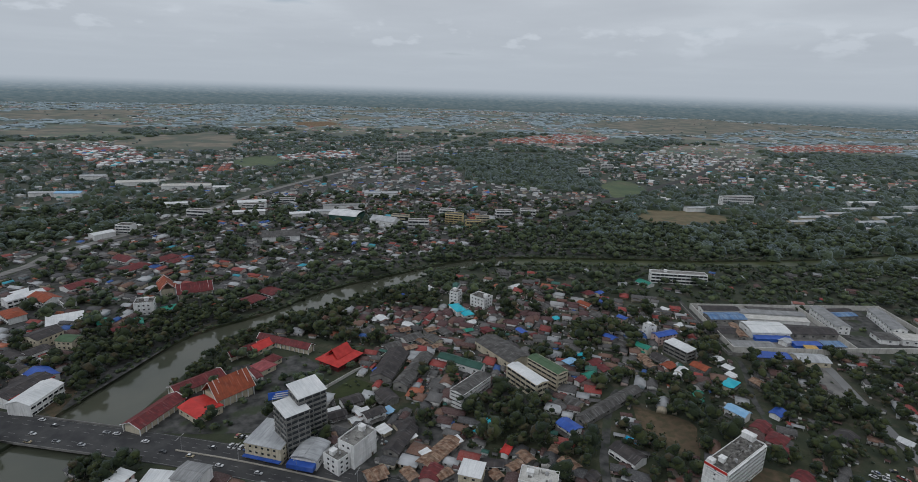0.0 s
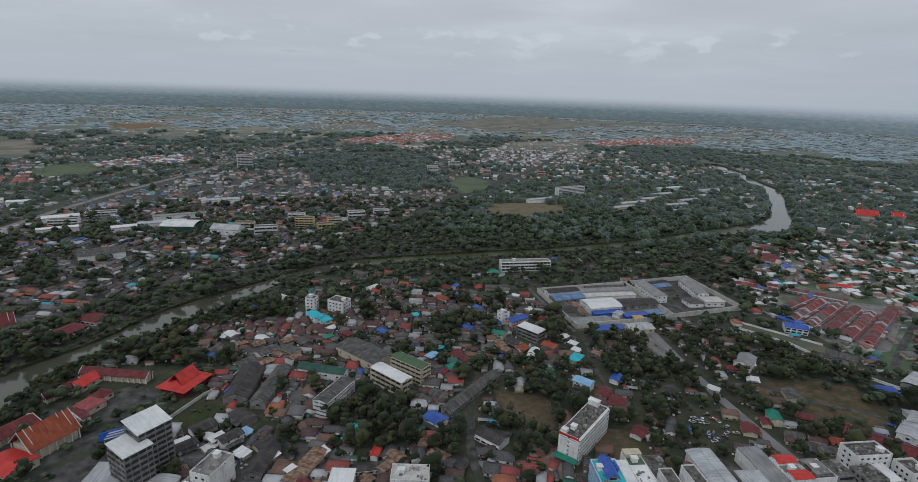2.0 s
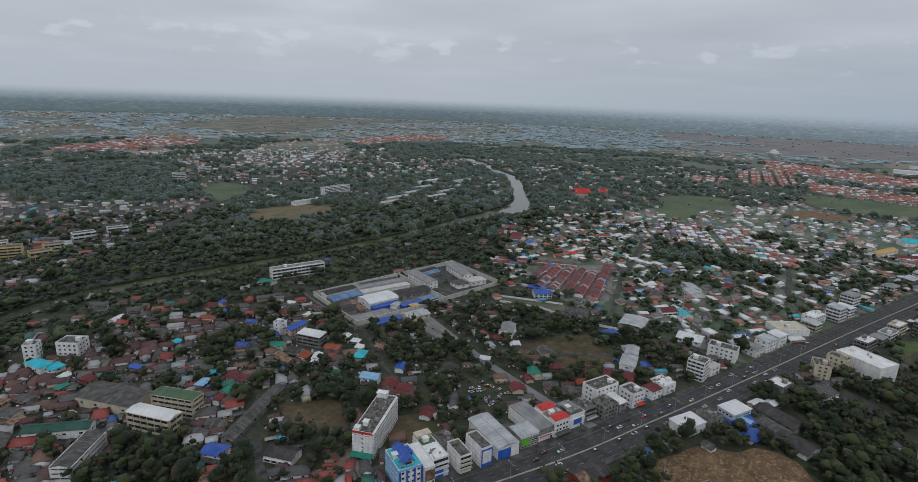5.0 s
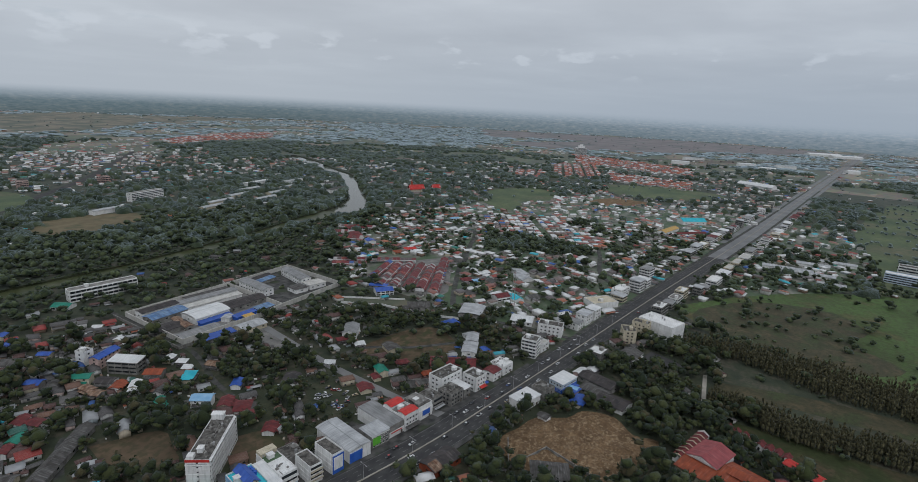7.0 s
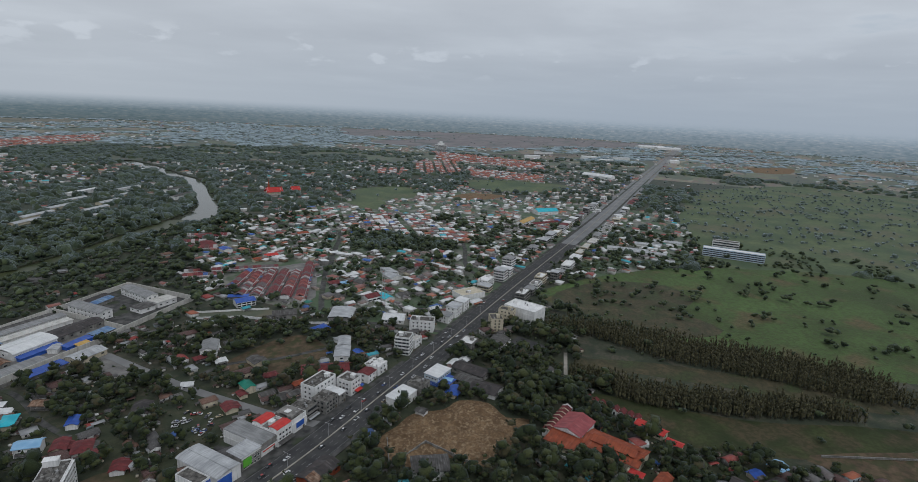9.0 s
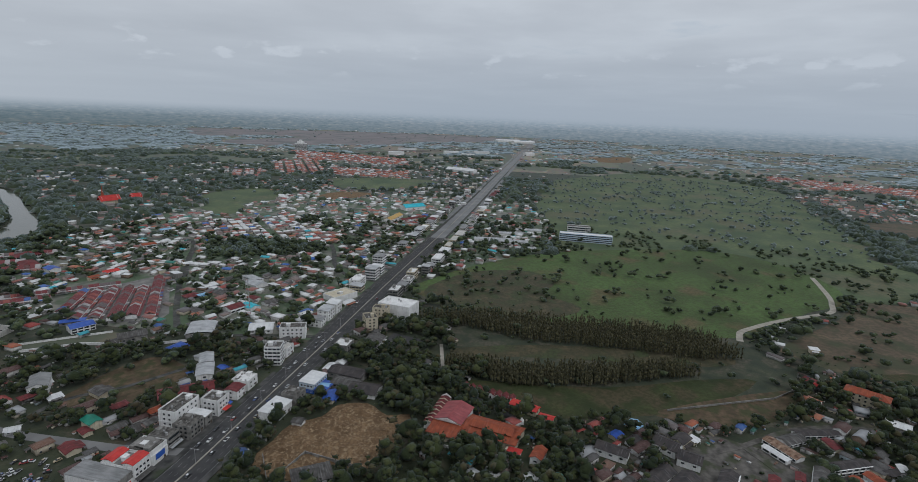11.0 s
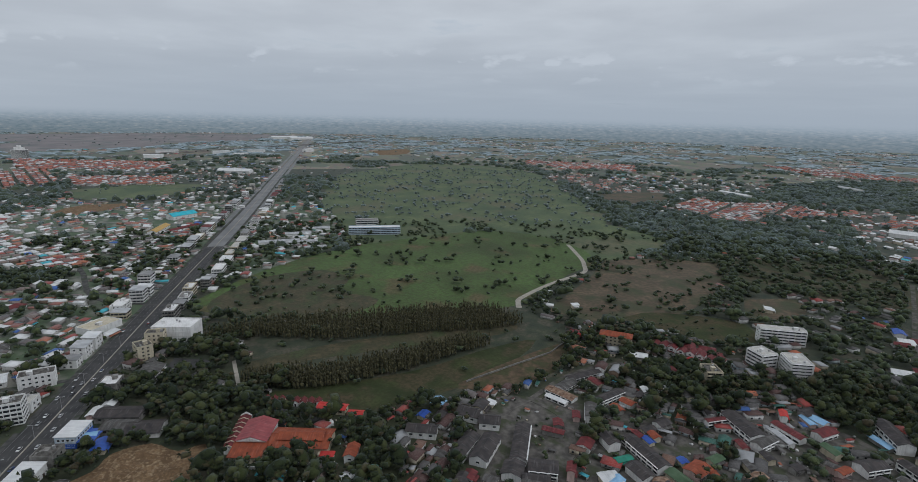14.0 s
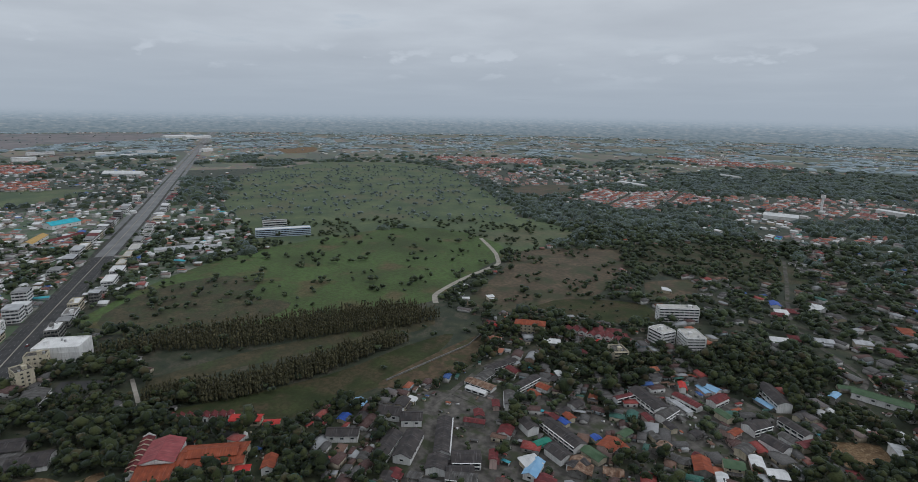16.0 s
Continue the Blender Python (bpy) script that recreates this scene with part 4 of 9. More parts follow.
def shed(name, label, x, y, L, W, rot, z, roof, wall=None, style="gable", h=None, category="shed", over=0.7, doors=True, group=""):
    L, W, rot = norm(L, W, rot)
    h = W * 0.22 if h is None else h
    footprint(x, y, L, W, rot, 1.5)
    ob = thing(name, x, y, rot, label, category, group)
    s = Soup()
    if style == "gable":
        s.gable_wall(L, W, -0.3, z, h)
    else:
        s.box(-L / 2, -W / 2, -0.3, L / 2, W / 2, z)
    part("wall", s, wall or M_GREY, ob)
    roof_on(ob, L, W, z, style, roof, h, over)
    if doors:
        n = min(4, max(2, int(L / 6)))
        me = window_mesh(2.2, min(1.4, z * 0.35), wall or M_GREY)
        for key, length, at in sides(L, W):
            for i in range(n if key in "sn" else 1):
                part("window", me, None, ob, at=at((i - (n - 1) / 2) * (length / n) if key in "sn" else 0, z * 0.42))
    return ob


def temple(name, label, x, y, L, W, rot, z, roof, tiers=2, trim=None, h=None, category="temple", finials=True):
    """A Thai temple hall: steep roofs in tiers, pale bargeboards, horn finials."""
    L, W, rot = norm(L, W, rot)
    h = W * 0.55 if h is None else h
    footprint(x, y, L, W, rot, 1.5)
    ob = thing(name, x, y, rot, label, category)
    part("wall", Soup().box(-L / 2 + 1, -W / 2 + 1, -0.3, L / 2 - 1, W / 2 - 1, z + 0.4), M_CREAM, ob)
    trim = trim or M_WHITE
    n = max(2, int(L / 4))
    for i in range(n + 1):
        for sy in (-1, 1):
            part("column", shared(("col", z), lambda: Soup().box(-0.25, -0.25, 0, 0.25, 0.25, z).mesh("column", trim)), None, ob, at=pose(-L / 2 + 0.4 + i * (L - 0.8) / n, sy * (W / 2 - 0.4), 0))
    for k in range(tiers):
        f, g = 1 - 0.26 * k, 1 - 0.22 * k
        lo = z + k * h * 0.30
        r = part("roof", Soup().gable(L * f, W * (1 - 0.34 * k), lo, h * (1 - 0.34 * k) + k * 0.5, 0.6), roof, ob)
        hh, ww, ll = h * (1 - 0.34 * k) + k * 0.5, W * (1 - 0.34 * k), L * f
        for sx in (-1, 1):
            b = Soup()
            for sy in (-1, 1):
                x0 = sx * (ll / 2 + 0.62)
                dz = hh * 0.6 / (ww / 2)
                v = [(x0 - 0.12, 0, lo + hh + 0.15), (x0 + 0.12, 0, lo + hh + 0.15), (x0 + 0.12, sy * (ww / 2 + 0.7), lo - dz + 0.15), (x0 - 0.12, sy * (ww / 2 + 0.7), lo - dz + 0.15)]
                v += [(p, q, r_ + 0.35) for p, q, r_ in v]
                b.add(v, [(0, 1, 2, 3), (7, 6, 5, 4), (0, 4, 5, 1), (1, 5, 6, 2), (2, 6, 7, 3), (3, 7, 4, 0)])
            part("bargeboard", b, trim, r)
            if finials:
                part("finial", Soup().tube(sx * (ll / 2 + 0.6), 0, lo + hh, lo + hh + 1.6, 0.16, 0.02, 5), M_GOLD, r)
    return ob


def wall_line(name, line, h, thick, mat, label, category="wall"):
    """A free-standing wall, one part a length, with a cap."""
    ob = tagged(new(name), label, category)
    for (ax, ay), (bx, by) in zip(line, line[1:]):
        d = math.hypot(bx - ax, by - ay)
        n = max(1, round(d / 24))
        for i in range(n):
            l = d / n
            s = Soup().box(0, -thick / 2, -0.3, l, thick / 2, h).box(0, -thick / 2 - 0.12, h, l, thick / 2 + 0.12, h + 0.18)
            s.box(-0.2, -thick / 2 - 0.15, -0.3, 0.2, thick / 2 + 0.15, h + 0.3)
            part("wall_length", s, mat, ob, at=pose(ax + (bx - ax) * i / n, ay + (by - ay) * i / n, 0, 0, 0, math.degrees(math.atan2(by - ay, bx - ax))))
    return ob
# ---------- the bridge-side tower, temple and schools ----------
ob = block("tower_podium", "low cream podium with arched windows and a white sheet roof", "building", -100.2, 260.9, 21.9, 21.8, -14, 10, 3, M_CREAM, "mono", M_ZINC, 0.8, keep=True, which="sew")
part("awning", Soup().box(-11.4, -13.2, 2.4, 11.4, -10.9, 2.8), M_BLUE_ROOF, ob, "blue awning along the foot")
block("office_tower", "tall grey tower with rows of dark windows and sloping white roof", "tower", -84.2, 273.8, 17.2, 13.4, 43, 31, 10, M_GREY, "mono", M_WHITE_ROOF, 3.0, look_="bands", keep=True)
block("office_tower", "stepped tower wing with pale balconies and white roof", "tower", -89.9, 262.9, 13.9, 15.0, 43, 26, 8, M_GREY, "mono", M_WHITE_ROOF, 2.0, look_="bands", keep=True, gap=0.2)
temple("temple_row", "long dark red temple gallery with white trim beside the river", -181.2, 286.4, 13.3, 34.1, -17, 5, M_RED_ROOF, 1, finials=False, h=2.8)
temple("temple_row", "long dark red temple gallery beside the river", -172.3, 321.7, 12.8, 32.6, -38, 5, M_RED_ROOF, 1, finials=False, h=2.8)
temple("temple_hall", "temple hall with tiered orange roofs and pale gable trim", -146.7, 311.7, 18.4, 25.5, -38, 7, M_ORANGE_ROOF, 3, h=9)
shed("canopy", "bright red sheet canopy before the temple hall", -156.3, 292.8, 19.8, 16.9, -33, 5, M_BRIGHT_RED, M_CREAM, h=1.6, category="canopy")
ob = thing("temple_pavilion", -85.6, 362.0, 59, "temple pavilion with wide bright red roof in two tiers", "temple")
footprint(-85.6, 362.0, 25.3, 20.9, 59, 1.5)
part("wall", Soup().box(-11.4, -9.2, -0.3, 11.4, 9.2, 5.4), M_RED_ROOF, ob)
part("lower_roof", Soup().hip(25.3, 20.9, 5.2, 4.2, 1.0, 7.0), M_BRIGHT_RED, ob)
part("upper_wall", Soup().box(-6.4, -4.2, 6.5, 6.4, 4.2, 8.6), M_RED_ROOF, ob)
r = part("upper_roof", Soup().gable(14.5, 10.0, 8.4, 5.2, 0.9), M_BRIGHT_RED, ob)
for sx in (-1, 1):
    part("finial", Soup().tube(sx * 8.0, 0, 13.4, 15.2, 0.2, 0.03, 6), M_GOLD, r)
temple("temple_row", "row of red gabled monks' lodgings with white trim", -132.3, 382.9, 47.1, 8.0, -20, 5, M_RED_ROOF, 1, finials=False, h=3)
temple("temple_row", "red gabled monks' lodgings with white trim", -160.0, 368.0, 22.0, 6.6, 52, 4, M_RED_ROOF, 1, finials=False, h=3)
shed("temple_lodging", "temple lodging with a red roof", -149.6, 379.1, 12.2, 18.1, -29, 4, M_BRIGHT_RED, M_CREAM)
shed("temple_lodging", "temple lodging with a red roof", -136.8, 346.9, 12.4, 11.9, -33, 4, M_PINK_ROOF, M_CREAM, "hip", 3)
shed("temple_lodging", "temple lodging with a red roof", -134.2, 357.2, 9.3, 10.3, -30, 4, M_RED_ROOF, M_CREAM, "hip", 3)
shed("school_hall", "long school hall with dark green roof", 4.6, 359.6, 34.6, 9, -28, 6, M_GREEN_ROOF, M_WHITE, h=1.8, category="school")
shed("school_hall", "wide beige school building with grey gabled roof", 35.8, 379.6, 42.2, 20, -54, 7, M_GREY_ROOF, M_CREAM, h=2.2, category="school")
block("school_block", "cream school block with open galleries and white roof", "school", 49.8, 335.4, 30.4, 9.7, -55, 11, 3, M_CREAM, "gable", M_WHITE_ROOF, 1.0, look_="gallery")
block("school_block", "cream school block with open galleries and mossy green roof", "school", 65.1, 345.8, 29.1, 9.4, -52, 13, 4, M_CREAM, "gable", M_MOSS_ROOF, 1.0, look_="gallery")
block("school_block", "white school block with open galleries and grey roof", "school", 10.8, 320.4, 30.7, 9.6, 53, 11, 4, M_WHITE, "gable", M_GREY_ROOF, 1.2, look_="gallery")
shed("market_shed", "long dark grey shed with skylights", -47.3, 355.6, 15.4, 41.5, -11, 4, M_DARK_ROOF)
shed("market_shed", "long dark grey two-storey shed", -29.2, 347.0, 10.0, 46.4, -19, 5.5, M_GREY_ROOF)
shed("kiosk", "small building with bright blue roof", -51.2, 344.2, 13.3, 6.8, -34, 3.5, M_BLUE_ROOF, M_WHITE, h=0.8)
sheet("court", [(-24, 357), (3, 337), (-3, 328), (-14, 335), (-30, 346)], M_CONCRETE, 0.14, "worn pale concrete court", "court")
block("shop_building", "white four-storey shop building with dark shop front", "building", -52.4, 256.6, 18.3, 11.6, 59, 14, 4, M_WHITE, roof=M_GREY, which="nw")
block("shop_building", "white stepped shop building beside the highway", "building", -60.7, 248.5, 11.4, 12.3, -35, 9, 3, M_WHITE, roof=M_GREY)
ob = shed("warehouse", "grey warehouse with bright blue end roof", -77.5, 253.3, 16.2, 14.6, 78, 6, M_ZINC, M_WHITE, "barrel", 2.2, "warehouse")
part("front_roof", Soup().box(-13.0, -7.6, 3.0, -8.7, 7.6, 5.6), M_BLUE_ROOF, ob, "bright blue sheet front")
shed("shed", "long shed of rusty patched sheets", -7.1, 258.6, 9.3, 28.5, -35, 4, M_RUST, h=1.2)
shed("shed", "dark grey sheet-roofed shed", -29.7, 269.0, 9.1, 25.8, -20, 4, M_DARK_ROOF)
shed("school_wing", "very long low school wing with grey roof", 102.0, 313.0, 8.3, 60.4, -50, 4, M_GREY_ROOF, M_GREY, h=2, category="school")
block("long_office", "long white four-storey office with banded windows", "building", 240.2, 562, 59.3, 11.0, -5, 11, 3, M_WHITE, "flat", M_GREY, 0.8, look_="gallery", which="s")
block("apartment_house", "white apartment block with dark balconies", "building", 176.4, 389.4, 21, 10.5, -59, 9, 3, M_GREY, "mono", M_WHITE_ROOF, 0.6, look_="gallery", which="snew")
block("apartment_house", "pink apartment house with blue roof", "building", 172.6, 412.9, 20.3, 8.1, 24, 8, 3, M_PINK, "gable", M_BLUE_ROOF, 1.5)
block("apartment_house", "small white apartment house of three floors", "building", 163.6, 423.4, 8.3, 7.8, -73, 10, 3, M_WHITE)
shed("house_large", "large white house with turquoise roofs", 0.5, 461, 17, 9, -64, 5, M_CYAN_ROOF, M_WHITE, "hip", 2.2, "house")
shed("house_large", "low wing with turquoise roof", 9, 453, 10, 9, -64, 3.4, M_CYAN_ROOF, M_WHITE, "hip", 1.6, "house")
block("apartment_house", "slim white apartment tower among trees", "building", -1.6, 482.7, 8.7, 8.6, -27, 12.5, 4, M_WHITE)

# ---------- along the highway ----------
def board(ob, L, W, x0, x1, z0, z1, mat, name="sign", out=0.3, side="s", label=""):
    """A flat panel on a wall; x0 and x1 are shares of its length from the middle."""
    for key, length, at in sides(L, W):
        if key == side:
            return part(name, Soup().box(x0 * length, -out, 0, x1 * length, -0.02, z1 - z0), mat, ob, label, at=at(0, z0))


def awning(ob, L, W, x0, x1, z, mat, deep=2.2, side="s"):
    for key, length, at in sides(L, W):
        if key == side:
            v = [(x0 * length, -deep, -0.5), (x1 * length, -deep, -0.5), (x1 * length, 0, 0.1), (x0 * length, 0, 0.1)]
            v += [(p, q, r + 0.1) for p, q, r in v]
            return part("awning", Soup().add(v, [(0, 3, 2, 1), (4, 5, 6, 7), (0, 1, 5, 4), (1, 2, 6, 5), (2, 3, 7, 6), (3, 0, 4, 7)]), mat, ob, at=at(0, z))


def balconies(ob, L, W, floors, fh, mat, side="s", first=1):
    for key, length, at in sides(L, W):
        if key == side:
            for fl in range(first, floors):
                # dark slab again, for the shade behind the balcony
                part("gallery_opening", Soup().box(-length / 2 + 0.4, -0.05, 0.9, length / 2 - 0.4, 0.02, fh - 0.4), M_GLASS, ob, at=at(0, fl * fh))
                part("balcony", Soup().box(-length / 2, -1.1, -0.1, length / 2, 0, 0.1).box(-length / 2, -1.1, 0.1, length / 2, -0.98, 0.85), mat, ob, at=at(0, fl * fh))


# the tall block, end wall with a red stripe
ob = block("apartment_block", "tall white block with long balconies and red parapet stripe", "building", 151.4, 248.8, 41.4, 12.2, 37.5, 16, 6, M_WHITE, "flat", M_TAR, 0.7, look_="none", keep=True)
corridor(ob, 41.4, 12.2, 6, 16 / 6, M_WHITE, "s")
windows(ob, 41.4, 12.2, 6, 16 / 6, M_WHITE, 9.0, w=1.2, h=1.0, which="w")
board(ob, 41.4, 12.2, -0.5, 0.5, 15.2, 16.7, M_BRIGHT_RED, "parapet_stripe", 0.14, "w", "red stripe along the parapet")
for k in (1, 2):
    board(ob, 41.4, 12.2, -0.2 * k, 0.2 * k, 11.6 + k * 1.2, 12.0 + k * 1.2, M_STEEL, "letter_bar", 0.08, "w")
awning(ob, 41.4, 12.2, -0.55, 0.55, 3.2, M_TEAL, 4.5, "w")
part("stair_house", Soup().box(16.5, -1, 16, 20.2, 5.6, 19.4).box(16.2, -1.3, 19.4, 20.5, 5.9, 19.6), M_WHITE, ob)
part("lift_house", Soup().box(-20, 2.2, 16, -16.5, 5.6, 18.2), M_WHITE, ob)
clutter(ob, 36, 10, 16, random.Random(3))
# the blue hotel
ob = block("hotel", "blue and white four-storey hotel with turquoise roof terrace", "building", 143.9, 208.0, 13.4, 19.4, -11, 12.5, 4, M_WHITE, "flat", M_CYAN_ROOF, 0.9, look_="none", keep=True)
windows(ob, 13.4, 19.4, 4, 3.1, M_WHITE, 3.0, which="s")
windows(ob, 13.4, 19.4, 4, 3.1, M_WHITE, 4.6, w=1.3, h=1.1, which="w", first=1)
for x in (-0.5, -0.2, 0.12, 0.42):
    board(ob, 13.4, 19.4, x, x + 0.08, 0.2, 13.4, M_BLUE, "blue_pier", 0.35, label="bright blue facade pier")
board(ob, 13.4, 19.4, -0.5, 0.5, 12.4, 13.5, M_LIGHT_BLUE, "fascia", 0.5)
board(ob, 13.4, 19.4, -0.5, 0.5, 0.0, 13.0, M_LIGHT_BLUE, "side_facing", 0.12, "w", "light blue painted side wall")
room = part("roof_room", Soup().box(-2.7, -6.5, 12.5, 2.7, 7.5, 15.0), M_CREAM, ob)
part("vault", Soup().gable(15.4, 5.6, 15.0, 2.0, 0.7), M_BLUE_ROOF, room, "bright blue steep roof", at=pose(0, 0.5, 0, 0, 0, 90))
part("window", Soup().box(-1.8, -6.62, 13.1, 1.8, -6.48, 14.5), M_GLASS, room)
for k in range(3):
    part("roof_tank", Soup().tube(4.6, 1.0 + 2.3 * k, 12.5, 14.6, 0.9, 0.9, 10), M_BLUE, ob)
# row of shops between the hotel and the side road
ob = block("shophouse", "narrow white shophouse with sloping roof and ochre front", "building", 153.9, 205.2, 6.0, 21.0, -11, 11, 3, M_WHITE, "mono", M_WHITE_ROOF, 1.2, over=0.1, which="", keep=True)
board(ob, 6.0, 21.0, -0.46, 0.46, 3.0, 9.5, M_RUST, "front_screen", 0.3, label="ochre slatted front screen")
ob = block("shophouse", "white shophouse with a green terrace on its roof", "building", 162.0, 208.4, 9.6, 25.0, -9, 12, 4, M_WHITE, "flat", M_WHITE, 0.8, look_="none", keep=True)
balconies(ob, 9.6, 25, 4, 3.0, M_WHITE)
part("roof_terrace", Soup().box(-4.4, 2.0, 12.0, 4.4, 7.6, 12.35), M_MOSS_ROOF, ob, "green artificial-grass terrace")
part("roof_room", Soup().box(-4.6, 7.6, 12.0, 4.6, 12.3, 14.4).box(-4.8, 7.4, 14.4, 4.8, 12.4, 14.6), M_CREAM, ob)
board(ob, 9.6, 25, -0.45, 0.15, 0.6, 5.6, M_BLUE, "billboard", 0.5)
board(ob, 9.6, 25, 0.16, 0.48, 0.6, 5.6, M_PALE_BLUE, "billboard", 0.5)
ob = block("shophouse", "white shophouse with dark stained flat roof", "building", 174.6, 198.0, 7.4, 15.0, -10, 11, 4, M_WHITE, "flat", M_TAR, 0.8, look_="none", keep=True)
balconies(ob, 7.4, 15, 4, 2.75, M_CREAM)
ob = block("shophouse", "white shophouse with blue-edged blank front", "building", 187.4, 195.8, 7.4, 16.4, -8, 12, 4, M_WHITE, "flat", M_TAR, 0.9, look_="none", keep=True)
board(ob, 7.4, 16.4, -0.5, 0.5, 0.4, 11.6, M_BLUE, "front_frame", 0.25)
board(ob, 7.4, 16.4, -0.40, 0.40, 2.8, 10.6, M_WHITE, "front_panel", 0.32)
block("shophouse", "narrow grey house behind the shops", "building", 176.0, 214.0, 10, 12, -10, 8, 2, M_GREY, "flat", M_TAR, 0.7, which="w", keep=True)
ob = shed("warehouse", "large warehouse with low curved zinc roof and blue front", 205.0, 202.4, 32.6, 14.4, 80, 7.6, M_ZINC, M_WHITE, "barrel", 1.5, "warehouse", doors=False)
board(ob, 32.6, 14.4, -0.5, 0.1, 0.0, 6.2, M_BLUE, "front_panel", 0.4, "w", "bright blue front panel")
board(ob, 32.6, 14.4, 0.1, 0.5, 0.0, 8.0, M_WHITE, "front_panel", 0.6, "w")
ob = block("store", "store with pale blue flat roof and green sign", "building", 219.7, 190.9, 13.4, 11.4, -10, 8.6, 3, M_GREY, "mono", M_ZINC, 0.3, look_="none", keep=True)
windows(ob, 13.4, 11.4, 3, 2.87, M_WHITE, 2.4, w=1.6, which="s", first=0)
board(ob, 13.4, 11.4, -0.44, -0.02, 2.2, 6.8, material("lime_sign", (0.12, 0.42, 0.04), (0.18, 0.5, 0.06), 3, 0.5), "green_sign", 0.5, label="bright lime green sign board")
board(ob, 13.4, 11.4, -0.5, 0.5, 7.4, 8.6, M_WHITE, "fascia", 0.35)
ob = block("warehouse", "large flat grey sheet-roofed store beside the highway", "building", 234.8, 199.1, 12.8, 30.0, -8, 8.3, 2, M_WHITE, "mono", M_GREY_SHEET, 0.5, over=0.1, which="", keep=True)
board(ob, 12.8, 30, -0.5, 0.5, 4.4, 8.2, M_GREY, "fascia", 0.4)
board(ob, 12.8, 30, -0.5, 0.5, 2.6, 4.2, M_WHITE, "sign", 0.6)
board(ob, 12.8, 30, -0.42, 0.3, 3.0, 3.8, M_BRIGHT_RED, "letter_bar", 0.66)
ob = block("shophouse", "white shophouses with red roof rooms", "building", 245.4, 191.6, 11.8, 20.6, -8, 9.3, 3, M_WHITE, "flat", M_CONCRETE, 0.6, which="s", step=2.6, keep=True)
for y in (-6.4, 6.4):
    r = part("roof_room", Soup().box(-5.4, y - 3.2, 9.3, 5.4, y + 3.2, 11.2), M_WHITE, ob)
    part("roof", Soup().gable(11.2, 6.8, 11.2, 0.9, 0.3), M_BRIGHT_RED, r, "bright red sheet roof", at=pose(0, y, 0))
awning(ob, 11.8, 20.6, -0.5, 0.5, 3.2, M_GREY_ROOF, 3.0)
ob = block("shophouse", "grey shophouse with a blue advertising board", "building", 259.0, 188.8, 13.4, 15.0, -7, 9.3, 3, M_WHITE, "flat", M_TAR, 0.7, which="", keep=True)
board(ob, 13.4, 15, -0.5, 0.5, 2.2, 7.0, M_WHITE, "billboard", 0.5)
board(ob, 13.4, 15, -0.22, 0.3, 2.8, 6.4, M_BLUE, "billboard_picture", 0.56)
for y in (-3, 4):
    part("roof_shed", Soup().box(-5, y - 1.6, 9.3, 4, y + 1.6, 11.0).mono(9.4, 3.6, 11.0, 0.4, 0.2), M_GREY, ob, at=pose(0, y * 0.3, 0))
ob = block("shophouse", "weathered grey flats with open balconies", "building", 272.6, 187.2, 9.6, 13.0, -7, 8.6, 3, M_GREY, "flat", M_TAR, 0.7, look_="none", keep=True)
balconies(ob, 9.6, 13, 3, 2.87, M_GREY)
awning(ob, 9.6, 13, -0.5, 0.5, 3.0, M_ZINC, 2.6)
block("apartment_block", "white flats with ornate parapet and stained roof", "building", 297.6, 192.4, 22.3, 12.0, -8, 13, 4, M_WHITE, "flat", M_TAR, 1.0, which="sw", keep=True)
ob = block("shophouse", "weathered grey shophouse beside the highway", "building", 286.4, 180.4, 13.0, 12.0, -7, 8.6, 3, M_GREY, "flat", M_TAR, 0.7, which="sw", step=3.0, keep=True)
block("shophouse", "low shop with pale sloping sheet roof", "building", 297.6, 179.6, 7.0, 13.0, -7, 7.4, 2, M_GREY, "mono", M_WHITE_ROOF, 0.8, which="s", keep=True)
ob = block("shophouse", "white shophouse with open roof court", "building", 313.0, 177.3, 12.0, 12.6, -8, 10, 3, M_WHITE, "flat", M_TAR, 1.4, which="sw", step=3.0, keep=True)
awning(ob, 12, 12.6, -0.2, 0.35, 3.2, M_BRIGHT_RED, 3.0)
awning(ob, 12, 12.6, 0.35, 0.6, 4.4, M_BLUE_ROOF, 2.0)
# across the highway
ob = shed("workshop", "workshop with rusty and dark sheet roof and orange end wall", 224.6, 145.9, 21.2, 12.4, -10, 4.6, M_DARK_ROOF, M_ORANGE_ROOF, h=1.6, category="workshop")
part("roof_patch", Soup().add([(-10.8, -6.9, 4.75), (-4, -6.9, 4.75), (-4, 0, 6.55), (-10.8, 0, 6.55)], [(0, 1, 2, 3)]), M_RUST, ob, "rusty red sheets")
block("shophouse", "white-roofed shop on a junction", "building", 313.6, 136.6, 19.6, 12.0, -12, 6.6, 2, M_WHITE, "mono", M_WHITE_ROOF, 0.6, which="n", keep=True)
block("shophouse", "weathered grey building with open upper floor", "building", 331.0, 131.0, 12.0, 12.0, -12, 8, 2, M_GREY, "flat", M_TAR, 0.8, which="ns", keep=True)
ob = block("showroom", "blue and white showroom with white flat roof", "building", 352.9, 124.6, 18.0, 12.0, -12, 7.6, 2, M_PALE_BLUE, "mono", M_WHITE_ROOF, 0.4, which="sw", step=2.6, frames=M_WHITE, keep=True)
